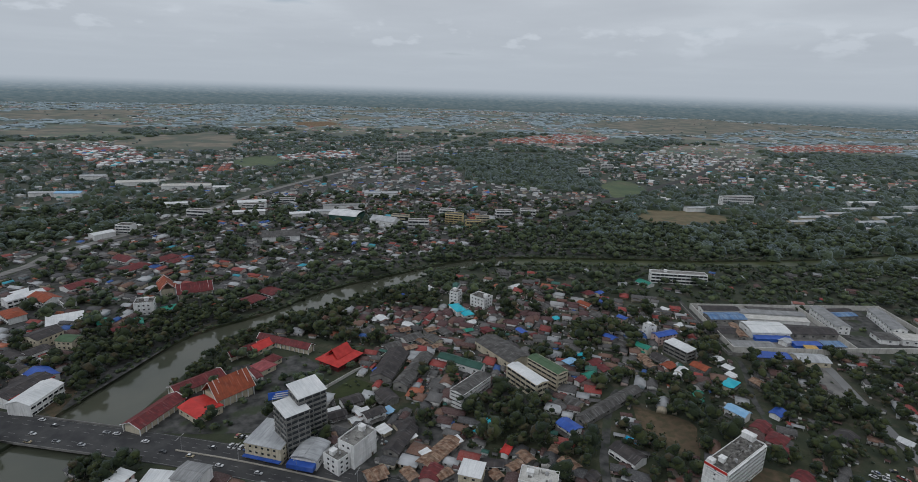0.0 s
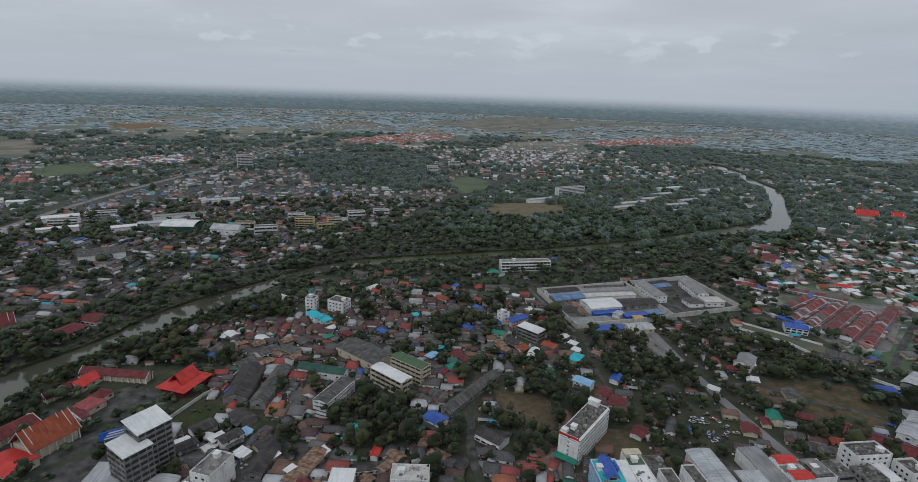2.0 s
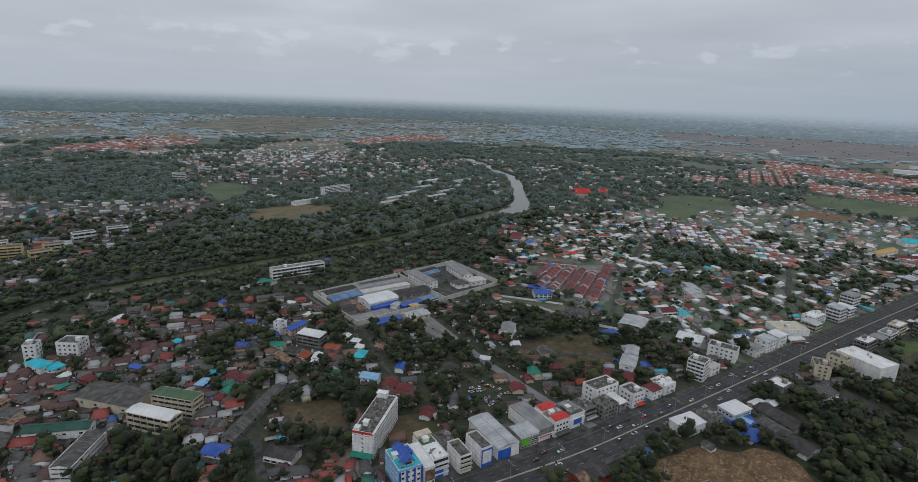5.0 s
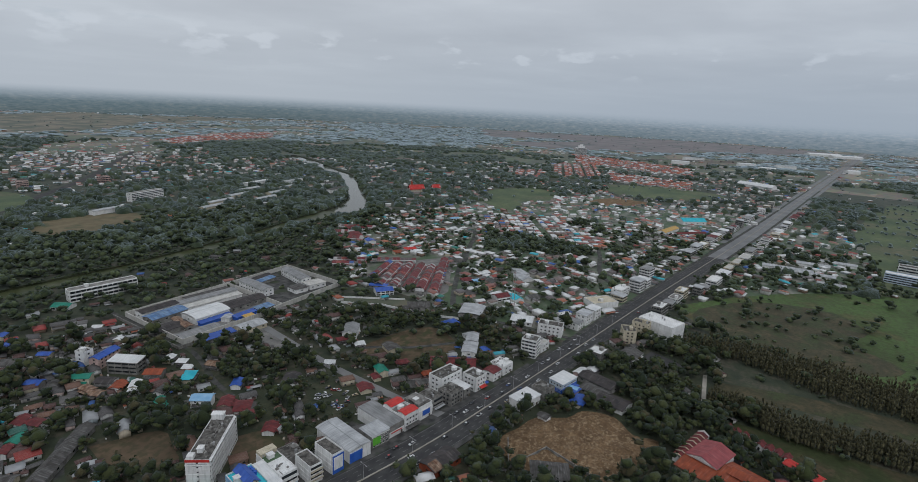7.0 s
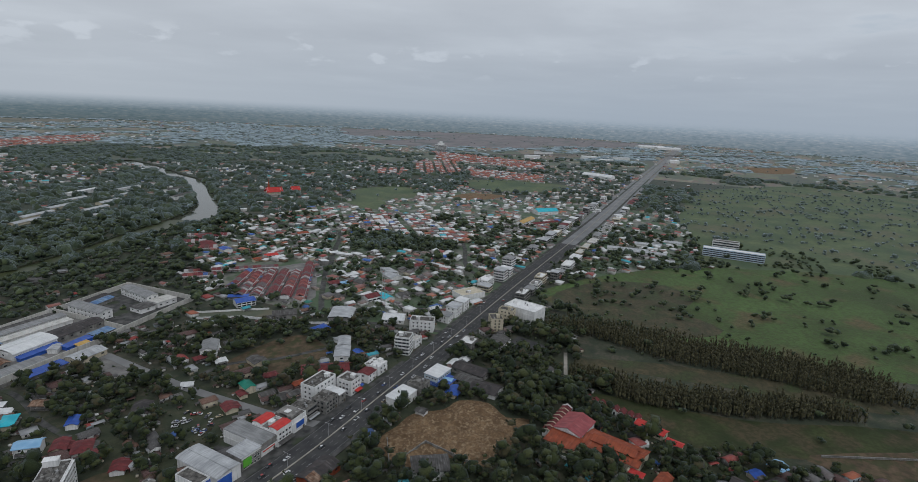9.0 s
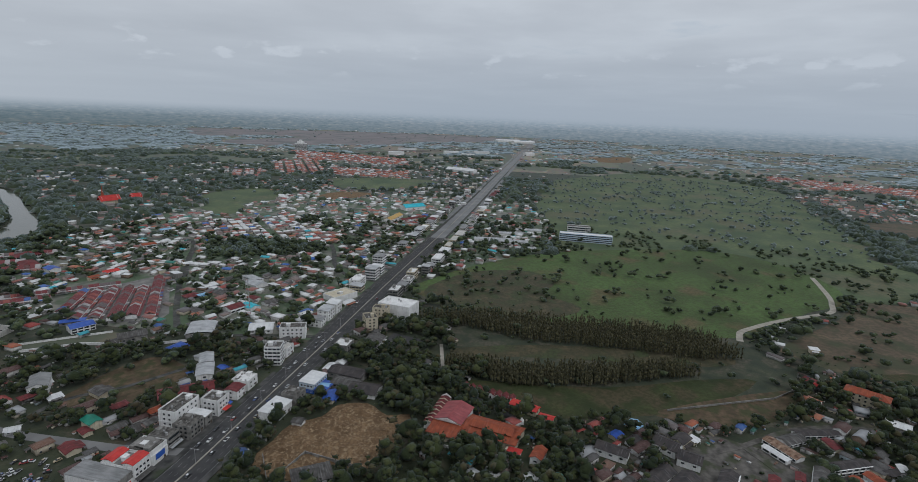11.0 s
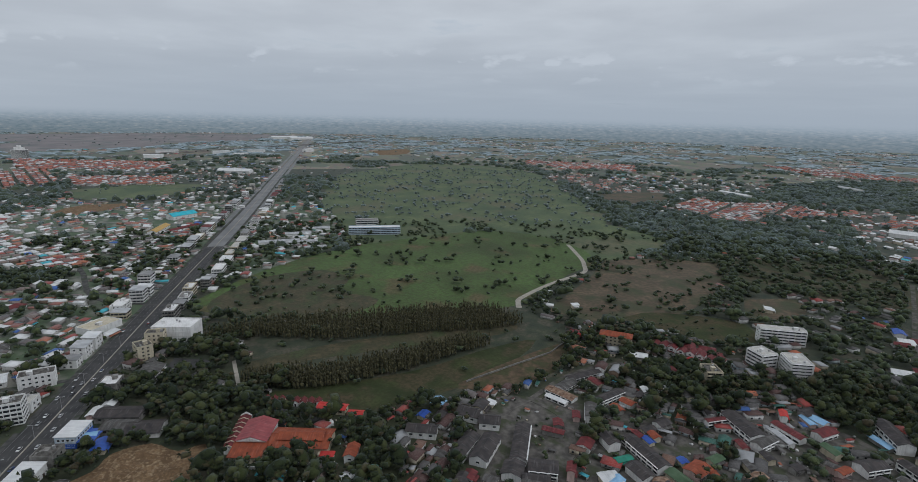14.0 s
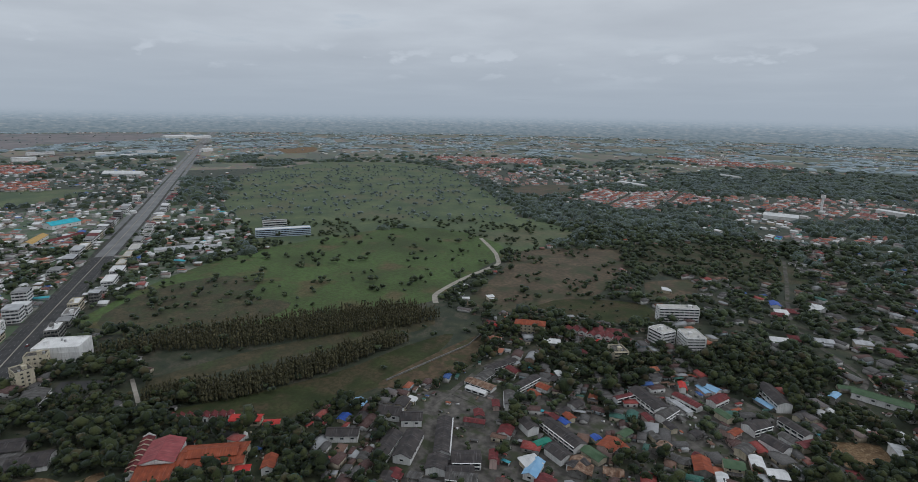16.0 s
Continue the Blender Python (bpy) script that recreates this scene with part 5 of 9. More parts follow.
board(ob, 18, 12, -0.5, 0.5, 3.2, 4.2, M_BLUE, "fascia", 0.3, "s", "bright blue fascia")
board(ob, 18, 12, -0.5, 0.5, 0.0, 3.0, M_BLUE, "shop_front", 0.1, "w", "bright blue painted shop front")
shed("workshop", "large workshop with dark patched sheet roof", 373, 104, 28, 13, 76, 4.4, M_DARK_ROOF, M_GREY, h=1.6, category="workshop")
shed("workshop", "workshop with dark grey sheet roof", 357, 101, 20, 11, 76, 4.0, M_GREY_ROOF, M_GREY, h=1.3, category="workshop")
ob = bpy.data.objects["showroom"]
part("forecourt_roof", Soup().mono(15, 8, 3.6, 0.5), M_BLUE_ROOF, ob, "bright blue forecourt roof", at=pose(-2, -10.4, 0))
for sx in (-8.5, 4.5):
    part("post", Soup().box(sx - 0.12, -13.6, 0, sx + 0.12, -13.36, 3.7), M_STEEL, ob)
shed("shed", "shed with pale metal roof", 360, 210, 20.5, 11.5, 26, 4.4, M_ZINC, M_WHITE, h=1)
shed("shed", "shed with pale metal roof", 377, 218, 17.5, 9.5, 28, 5, M_ZINC, M_WHITE, h=1)
shed("pavilion", "open pavilion with curved pale metal roof", 428.8, 250.5, 26.5, 21.5, 20, 6, M_ZINC, M_GREY, "barrel", 2.0, "pavilion")
shed("tent", "bright blue peaked tent", 396.5, 252.5, 14, 12, -18, 3, M_BLUE_ROOF, M_BLUE, "hip", 3, "tent", doors=False)
shed("hall", "long hall with dark red roof", 328.8, 206.5, 34.4, 15.0, -57, 4.4, M_RED_ROOF, M_CREAM, h=2.5, category="hall")
block("school_block", "white three-storey school with rows of windows", "school", 437.9, 171.6, 22, 12, -77, 10, 3, M_WHITE)
block("apartment_block", "white five-storey apartment block with balconies", "building", 386.8, 167.5, 12.5, 12, -82, 15, 5, M_WHITE, look_="bands")
shed("workshop", "workshop with folded white roof", 446, 204, 20, 17, -73, 4, M_WHITE_ROOF, M_WHITE, h=1.8, category="workshop")
shed("house_large", "grey unfinished two-storey house", 408, 300, 21, 12, -49, 5.5, M_GREY_ROOF, M_GREY, category="house")
block("villa", "white two-storey house with grey roof", "house", 323, 309, 20, 12, 35, 6.2, 2, M_WHITE, "gable", M_GREY_SHEET, 1.8, which="sw")
block("cinema_block", "large plain white building with a flat roof", "building", 503.8, 89.5, 34.0, 22.3, -107, 14, 4, M_WHITE, "flat", M_WHITE, 0.9, look_="none")
block("apartment_block", "cream apartment block with balconies", "building", 467.9, 109.5, 11.4, 14.3, -64, 12, 4, M_CREAM)
block("apartment_block", "cream apartment block with balconies", "building", 487.3, 103.5, 14.5, 9.4, -96, 14, 4, M_CREAM)
block("hospital", "long pale blue hospital block with banded floors", "building", 886, -152.3, 84.7, 15, -98, 12, 4, M_PALE_BLUE, "flat", M_WHITE, 0.8, look_="gallery", which="sn")
block("hospital", "white hospital wing behind the long block", "building", 950, -150, 38.8, 15, -96, 12, 3, M_WHITE, look_="bands")

# ---------- the red temple school beside the meadow ----------
ob = thing("temple_row", 327.0, 30.5, -15, "stepped dark red gallery roofs with pale edges", "temple")
footprint(327.0, 30.5, 34, 7.4, -15, 1.5)
part("wall", Soup().box(-16.6, -3.0, -0.3, 16.6, 3.0, 4.2), M_WHITE, ob)
panel = Soup().gable(4.2, 7.0, 0, 1.5, 0.1).mesh("roof", M_RED_ROOF)
rib = Soup().gable(0.45, 7.4, 0.1, 1.6, 0.1).mesh("roof_rib", M_CREAM)
for k in range(7):
    r = part("roof", panel, None, ob, at=pose(-14.4 + 4.8 * k, 0, 4.4 + 0.16 * k))
    part("roof_rib", rib, None, ob, at=pose(-16.8 + 4.8 * k, 0, 4.45 + 0.16 * k))
part("end_gable", Soup().gable_wall(0.5, 7.2, -0.3, 6.0, 2.2), M_WHITE, ob, at=pose(17, 0, 0))
ob = shed("assembly_hall", "assembly hall with faded pink-red roof and white gable", 320.9, 18.7, 22.4, 17.8, -18, 7.4, M_PINK_ROOF, M_WHITE, h=2.7, category="hall", doors=False)
part("pediment", Soup().gable_wall(0.5, 12.0, 7.6, 7.7, 1.9), M_WHITE, ob, at=pose(-12.0, 0, 0))
ob = block("assembly_hall", "front hall with sloping orange roof and low white wall", "hall", 305.0, 23.8, 18.2, 12.4, -108, 4.4, 1, M_CREAM, "mono", M_ORANGE_ROOF, 2.0, over=0.9, step=4.0, which="s", keep=True)
ob = shed("assembly_hall", "long hall with orange roof raised in two steps", 308.5, -7.0, 35.6, 20.0, -109, 5.0, M_ORANGE_ROOF, M_CREAM, h=2.4, category="hall")
part("upper_roof", Soup().gable(27.0, 10.4, 7.1, 1.7, 0.5), M_ORANGE_ROOF, ob)
part("upper_wall", Soup().box(-13.3, -5.0, 6.0, 13.3, 5.0, 7.3), M_RED_ROOF, ob)
for k in (-1, 1):
    part("porch", Soup().box(k * 15 - 2.4, -13.4, 0, k * 15 + 2.4, -9.8, 3.0).mono(5.6, 4.2, 3.0, 0.8), M_CREAM, ob, at=pose(0, 0, 0))
wall_line("garden_wall", [(296, 34), (290.5, 14), (293.5, 12), (288, -8), (284, -24)], 1.6, 0.3, M_WHITE, "white plot wall before the temple halls")
shed("lodge", "small house with orange roof", 287.4, -34.2, 6.6, 11.7, -112, 5, M_ORANGE_ROOF, M_WHITE, h=1.6, category="house")
shed("lodge", "small house with red roof", 290.5, -20.1, 7.4, 5.4, -109, 3, M_BRIGHT_RED, M_WHITE, "hip", 1.6, category="house")
for k in range(8):
    ob = shed("row_house", "small red-roofed row house", 366.2 - k * 1.84, 14.0 - k * 4.86, 6.6, 4.2, -14, 3, M_RED_ROOF, M_WHITE, h=1.5, category="house", over=0.25, doors=False, group="row houses of the temple")
    part("door", Soup().box(-3.4, -0.6, 0, -3.25, 0.6, 2.1), M_GLASS, ob)
sheet("temple_yard", [(338, 20), (360, 14), (352, -18), (330, -24), (322, -10)], M_PAVE, 0.13, "worn grey paving between temple halls", "yard")
shed("canopy", "long bright red sheet roof", 342.4, -28.6, 19.4, 7.6, -116, 4, M_BRIGHT_RED, M_CREAM, h=1.0, category="canopy")
shed("canopy", "narrow bright red sheet roof", 330.8, -42.6, 9.4, 5.2, -111, 3.5, M_BRIGHT_RED, M_CREAM, h=0.6, category="canopy")

# ---------- the village ----------
block("apartment_block", "long white five-storey slab with rows of windows", "building", 346.9, -433.5, 39.2, 10, -120, 14, 5, M_WHITE, "flat", M_PALE, 0.9, look_="gallery", which="sn")
block("apartment_block", "white flats with wide rounded balconies", "building", 316.6, -378.1, 16.6, 15, 177, 12, 4, M_WHITE, roof=M_PALE, look_="gallery", which="snew")
block("apartment_block", "white flats with wide rounded balconies", "building", 295.4, -391.2, 20.1, 16, 153, 13, 5, M_WHITE, roof=M_PALE, look_="gallery", which="snew")
block("apartment_house", "cream three-storey house with orange roof", "building", 387.0, -283.6, 27.7, 12, -130, 9, 3, M_CREAM, "hip", M_ORANGE_ROOF, 3)
for n, l, x, y, L, W, rot, z, m in (("terrace", "dark-roofed terrace with pale walls", 298.0, -79.8, 18.9, 8.9, -116, 5, M_DARK_ROOF),
                                    ("terrace", "dark-roofed terrace with pink walls", 274.6, -100.4, 8.9, 23.4, -135, 5, M_DARK_ROOF),
                                    ("terrace", "dark-roofed terrace with white gables", 268.1, -111.3, 10.7, 26.8, -131, 5, M_DARK_ROOF),
                                    ("terrace", "terrace house with a dark roof", 308.2, -115.4, 14.9, 11, -130, 5, M_DARK_ROOF),
                                    ("terrace", "dark-roofed terrace with green shop front", 295.5, -125.0, 13.2, 10.6, -116, 5, M_DARK_ROOF),
                                    ("house_large", "house with light blue roof", 217.0, -166.6, 7.5, 15.5, -144, 4, M_LIGHT_BLUE),
                                    ("hall", "long hall with mossy green roof", 167.8, -435.8, 35.0, 9.4, -160, 5, M_MOSS_ROOF),):
    shed(n, l, x, y, L, W, rot, z, m, M_WHITE, category="house" if n != "hall" else "hall")

# ---------- single houses with roofs of their own colours ----------
ROOF_WORDS = {"dark_red_roof_tiles": "dark red tiled", "blue_sheet_roof": "bright blue sheet", "orange_roof_tiles": "orange tiled", "fibre_cement_sheets": "grey fibre-cement",
              "dark_sheet_roof": "dark grey sheet", "white_sheet_roof": "white sheet-metal", "turquoise_roof": "turquoise", "green_sheet_roof": "green sheet", "light_blue_paint": "light blue",
              "rusty_sheets": "rusty patched sheet", "zinc_sheets": "pale zinc", "bright_red_roof": "bright red", "mossy_green_roof": "mossy green"}
HOME_WALLS = [M_WHITE, M_CREAM, M_WHITE, M_GREY, M_PINK, M_CREAM]
home_rng = random.Random(21)


def row_front(ob, L, W, z, floors, wall):
    """The street front of a terrace row: dark openings on each floor under a thin ledge."""
    n = max(3, int(L / 4.2))
    w = L / n
    me = shared(("bay", round(w, 1), wall.name), lambda: Soup().box(-w * 0.36, -0.08, 0.5, w * 0.36, 0.02, 2.1, 0).box(-w / 2, -0.7, 2.3, w / 2, 0.02, 2.42, 1).box(-w / 2 - 0.06, -0.6, 0, -w / 2 + 0.1, 0.02, 2.3, 1).mesh("bay", [M_GLASS, wall]))
    for fl in range(floors):
        for i in range(n):
            u = (i - (n - 1) / 2) * w
            part("bay", me, None, ob, at=pose(u, -W / 2, fl * z / floors + 0.1))
    return ob


def home(x, y, L, W, rot, z, roof, style="gable"):
    """A house: walls, roof with ridge, porch roof, door, windows."""
    L, W, rot = norm(L, W, rot)
    if L > 15 and y < 0 and math.sin(radians(rot)) * -x + math.cos(radians(rot)) * y < 0:
        rot += 180      # the rows of the village front the lanes to the west
    footprint(x, y, L, W, rot, 0.0)
    wall = M_WHITE if L > 15 else HOME_WALLS[home_rng.randrange(6)] if roof is not M_RUST else M_GREY
    floors = 2 if z > 4.6 else 1
    ob = thing("house", x, y, rot, "%s house with a %s roof" % ("two-storey" if floors == 2 else "low", ROOF_WORDS[roof.name]), "house", "houses of the town")
    h = W * home_rng.uniform(0.13, 0.19)
    s = Soup()
    if style == "gable":
        s.gable_wall(L, W, -0.3, z, h)
    else:
        s.box(-L / 2, -W / 2, -0.3, L / 2, W / 2, z)
    part("wall", s, wall, ob)
    r = Soup()
    if style == "gable":
        r.gable(L, W, z, h, 0.5 if L > 15 else 0.7)
    elif style == "hip":
        r.hip(L, W, z, h + 0.5, 1.0)
    else:
        r.mono(L, W, z, W * 0.12, 0.6)
    part("roof", r, roof, ob)
    d = W * home_rng.uniform(0.25, 0.4)
    if L > 15:
        return row_front(ob, L, W, z, floors, wall)
    p = Soup().add([(-L * 0.4, -W / 2 - d, 2.3), (L * 0.4, -W / 2 - d, 2.3), (L * 0.4, -W / 2 + 0.05, 2.9), (-L * 0.4, -W / 2 + 0.05, 2.9), (-L * 0.4, -W / 2 - d, 2.42), (L * 0.4, -W / 2 - d, 2.42), (L * 0.4, -W / 2 + 0.05, 3.02), (-L * 0.4, -W / 2 + 0.05, 3.02)],
                   [(0, 3, 2, 1), (4, 5, 6, 7), (0, 1, 5, 4), (1, 2, 6, 5), (2, 3, 7, 6), (3, 0, 4, 7)])
    for sx in (-1, 1):
        p.box(sx * L * 0.38 - 0.08, -W / 2 - d + 0.1, 0, sx * L * 0.38 + 0.08, -W / 2 - d + 0.26, 2.34)
    part("porch_roof", p, roof if home_rng.random() < 0.5 else M_GREY_ROOF, ob)
    me = window_mesh(1.5, 1.3, wall)
    zz = (floors - 1) * z / 2 + 0.9
    for at in (pose(-L * 0.24, -W / 2, zz), pose(L * 0.24, -W / 2, zz)):
        part("window", me, None, ob, at=at)
    return ob


home(111, 531, 13.9, 9.6, 42, 2.8, M_RED_ROOF, "hip")
home(132, 514, 11.4, 8.0, 34, 3.2, M_RED_ROOF, "hip")
home(64, 414, 6.0, 5.0, 36, 2.6, M_RED_ROOF, "gable")
home(104, 367, 10.8, 6.4, 40, 4.3, M_RED_ROOF, "gable")
home(26, 419, 8.7, 6.4, -55, 3.9, M_RED_ROOF, "hip")
home(190, 293, 11.4, 7.6, 40, 3.5, M_RED_ROOF, "gable")
home(194, 281, 12.3, 9.2, 43, 3.0, M_RED_ROOF, "hip")
home(189, 268, 11.8, 6.6, 34, 2.9, M_RED_ROOF, "gable")
home(189, 248, 10.0, 7.1, 36, 3.0, M_RED_ROOF, "gable")
home(-270, 397, 10.7, 7.3, 38, 4.8, M_RED_ROOF, "gable")
home(143, 514, 7.3, 5.7, 43, 3.8, M_BLUE_ROOF, "gable")
home(140, 488, 13.9, 8.2, 43, 5.0, M_BLUE_ROOF, "gable")
home(150, 454, 8.4, 5.8, -51, 3.6, M_BLUE_ROOF, "gable")
home(55, 419, 8.7, 5.3, -58, 3.7, M_BLUE_ROOF, "gable")
home(127, 409, 9.3, 7.4, -55, 5.4, M_BLUE_ROOF, "gable")
home(-53, 493, 7.0, 5.4, -55, 2.6, M_BLUE_ROOF, "gable")
home(70, 285, 12.4, 9.5, -52, 5.2, M_BLUE_ROOF, "gable")
home(210, 309, 10.0, 6.4, 38, 3.4, M_BLUE_ROOF, "gable")
home(272, 318, 6.0, 5.0, -47, 2.6, M_BLUE_ROOF, "gable")
home(122, 482, 12.8, 7.3, -48, 4.4, M_ORANGE_ROOF, "gable")
home(55, 464, 6.0, 5.0, -47, 2.6, M_ORANGE_ROOF, "hip")
home(160, 369, 10.1, 5.9, 36, 2.9, M_ORANGE_ROOF, "gable")
home(183, 365, 11.5, 8.8, -52, 4.6, M_ORANGE_ROOF, "gable")
home(131, 456, 18.7, 12.3, -48, 3.1, M_GREY_ROOF, "gable")
home(133, 401, 10.8, 6.7, 38, 3.0, M_GREY_ROOF, "gable")
home(174, 341, 9.4, 6.2, 31, 2.6, M_GREY_ROOF, "gable")
home(79, 315, 10.2, 7.2, -51, 3.2, M_GREY_ROOF, "gable")
home(-36, 402, 16.7, 10.7, 38, 2.9, M_GREY_ROOF, "gable")
home(-18, 398, 12.4, 8.4, -48, 4.4, M_GREY_ROOF, "gable")
home(-50, 387, 14.5, 9.3, 35, 2.6, M_GREY_ROOF, "gable")
home(-9, 414, 11.1, 6.6, -55, 3.2, M_GREY_ROOF, "gable")
home(-77, 410, 11.1, 7.7, 40, 2.9, M_GREY_ROOF, "gable")
home(36, 444, 10.9, 8.2, -55, 4.0, M_GREY_ROOF, "gable")
home(82, 473, 12.6, 9.4, -55, 4.2, M_GREY_ROOF, "gable")
home(158, 380, 11.9, 8.5, -58, 3.3, M_DARK_ROOF, "gable")
home(99, 262, 17.4, 11.0, -54, 4.4, M_DARK_ROOF, "gable")
home(74, 243, 8.2, 5.0, 40, 3.5, M_DARK_ROOF, "gable")
home(235, 283, 15.5, 10.7, 34, 4.2, M_DARK_ROOF, "gable")
home(-284, 313, 16.8, 11.5, -55, 4.0, M_DARK_ROOF, "gable")
home(-66, 308, 13.3, 9.2, 35, 3.5, M_DARK_ROOF, "gable")
home(-49, 292, 12.7, 7.3, 38, 5.4, M_DARK_ROOF, "gable")
home(-30, 285, 11.2, 7.6, 37, 3.0, M_DARK_ROOF, "gable")
home(-72, 292, 10.8, 6.7, 31, 3.3, M_DARK_ROOF, "gable")
home(42, 386, 12.1, 9.2, 38, 4.8, M_DARK_ROOF, "gable")
home(164, 354, 7.5, 5.4, -50, 2.6, M_WHITE_ROOF, "gable")
home(196, 441, 7.2, 5.0, 38, 3.8, M_WHITE_ROOF, "gable")
home(197, 428, 7.1, 5.4, 32, 2.6, M_WHITE_ROOF, "mono")
home(198, 480, 6.8, 5.1, -48, 2.6, M_WHITE_ROOF, "gable")
home(204, 366, 6.9, 5.0, -57, 3.8, M_WHITE_ROOF, "mono")
home(202, 380, 8.7, 6.0, 32, 3.3, M_WHITE_ROOF, "gable")
home(202, 357, 6.8, 5.0, 41, 2.6, M_WHITE_ROOF, "mono")
home(273, 283, 7.4, 5.0, -57, 2.6, M_WHITE_ROOF, "gable")
home(-65, 436, 9.9, 7.4, -53, 3.6, M_WHITE_ROOF, "gable")
home(-41, 426, 8.8, 6.5, -56, 3.0, M_WHITE_ROOF, "gable")
home(-29, 514, 12.5, 8.3, -49, 3.0, M_WHITE_ROOF, "gable")
home(59, 527, 12.8, 7.2, 43, 2.6, M_WHITE_ROOF, "gable")
home(-71, 435, 6.3, 5.0, 33, 2.6, M_WHITE_ROOF, "mono")
home(-326, 414, 25.7, 16.7, 35, 3.0, M_WHITE_ROOF, "mono")
home(-402, 461, 26.0, 15.1, -50, 2.9, M_WHITE_ROOF, "mono")
home(13, 436, 6.3, 5.0, 37, 2.6, M_WHITE_ROOF, "gable")
home(31, 401, 6.0, 5.0, -52, 3.8, M_WHITE_ROOF, "mono")
home(10, 375, 6.0, 5.0, 36, 3.8, M_WHITE_ROOF, "gable")
home(-56, 293, 8.3, 5.1, 39, 4.7, M_WHITE_ROOF, "mono")
home(-41, 279, 7.9, 5.2, -48, 2.6, M_WHITE_ROOF, "mono")
home(-75, 297, 7.1, 5.3, 32, 2.6, M_WHITE_ROOF, "gable")
home(-60, 288, 6.3, 5.0, 39, 2.6, M_WHITE_ROOF, "gable")
home(-25, 274, 7.2, 5.0, -53, 2.6, M_WHITE_ROOF, "mono")
home(-14, 256, 7.4, 5.0, -51, 3.8, M_WHITE_ROOF, "mono")
home(2, 269, 6.0, 5.0, -59, 3.8, M_WHITE_ROOF, "mono")
home(88, 450, 6.0, 5.0, 38, 2.6, M_CYAN_ROOF, "gable")
home(99, 380, 7.2, 5.3, -58, 2.6, M_CYAN_ROOF, "gable")
home(195, 343, 12.4, 7.0, 41, 3.7, M_CYAN_ROOF, "hip")
home(23, 289, 6.9, 5.5, -54, 2.6, M_CYAN_ROOF, "gable")
home(16, 280, 6.0, 5.0, 42, 2.6, M_CYAN_ROOF, "gable")
home(149, 394, 11.5, 7.4, -47, 5.6, M_TEAL, "gable")
home(34, 420, 7.0, 5.1, -54, 2.6, M_TEAL, "gable")
home(97, 350, 9.6, 6.7, 33, 3.2, M_TEAL, "gable")
home(201, 550, 15.5, 12.0, -58, 3.0, M_TEAL, "gable")
home(163, 323, 6.9, 5.4, 38, 3.8, M_TEAL, "gable")
home(-265, 413, 12.8, 7.5, -57, 3.5, M_TEAL, "gable")
home(-289, 408, 10.2, 8.0, 39, 4.8, M_TEAL, "gable")
home(-256, 443, 15.5, 10.8, 42, 3.5, M_TEAL, "gable")
home(10, 417, 6.9, 5.0, 33, 3.8, M_TEAL, "gable")
home(86, 367, 9.3, 5.6, 40, 4.8, M_LIGHT_BLUE, "hip")
home(182, 306, 12.5, 8.4, -53, 5.7, M_LIGHT_BLUE, "gable")
home(-42, 299, 6.0, 5.0, 43, 2.6, M_LIGHT_BLUE, "hip")
home(64, 252, 10.1, 7.5, -53, 3.7, M_RUST, "gable")
home(-67, 411, 7.7, 5.0, -47, 2.6, M_RUST, "gable")
home(-58, 398, 8.3, 5.1, -50, 3.5, M_RUST, "gable")
home(-35, 380, 9.5, 5.3, 33, 5.1, M_RUST, "gable")
home(-27, 395, 9.1, 5.4, -50, 2.6, M_RUST, "gable")
home(-15, 386, 8.1, 5.0, 31, 4.0, M_RUST, "gable")
home(-43, 412, 8.5, 6.3, 31, 4.7, M_RUST, "gable")
home(-56, 417, 7.8, 5.1, 32, 3.8, M_RUST, "gable")
home(-22, 413, 8.6, 6.3, 36, 5.0, M_RUST, "gable")
home(-58, 266, 8.2, 5.0, 32, 3.2, M_RUST, "gable")
home(-72, 271, 7.8, 5.1, 32, 2.6, M_RUST, "gable")
home(-4, 241, 8.1, 5.2, 40, 3.7, M_RUST, "gable")
home(-40, 241, 10.8, 7.8, 32, 2.9, M_RUST, "gable")
home(-22, 240, 9.2, 5.8, -51, 3.7, M_RUST, "gable")
home(34, 248, 8.3, 5.0, 39, 4.8, M_RUST, "gable")
home(24, 243, 6.5, 5.0, -57, 2.6, M_RUST, "gable")
home(41, 257, 8.6, 6.1, -58, 3.6, M_RUST, "gable")
home(43, 244, 7.1, 5.5, 38, 3.8, M_RUST, "gable")
home(-367, 491, 26.0, 17.3, 63, 3.9, M_RED_ROOF, "gable")
home(-191, 463, 26.0, 15.5, 58, 4.9, M_RED_ROOF, "hip")
home(-181, 491, 20.0, 15.3, -30, 3.6, M_RED_ROOF, "hip")
home(-345, 547, 26.0, 17.6, 65, 4.0, M_RED_ROOF, "hip")
home(-329, 579, 26.0, 14.7, 64, 4.1, M_RED_ROOF, "hip")
home(-372, 574, 26.0, 14.9, -29, 3.4, M_RED_ROOF, "gable")
home(-315, 574, 17.2, 12.5, 62, 3.2, M_RED_ROOF, "hip")
home(-370, 451, 25.9, 15.1, -26, 6.6, M_ORANGE_ROOF, "gable")
home(-372, 417, 21.6, 12.8, -34, 5.8, M_ORANGE_ROOF, "hip")
home(-281, 490, 17.9, 10.0, 65, 4.1, M_ORANGE_ROOF, "gable")
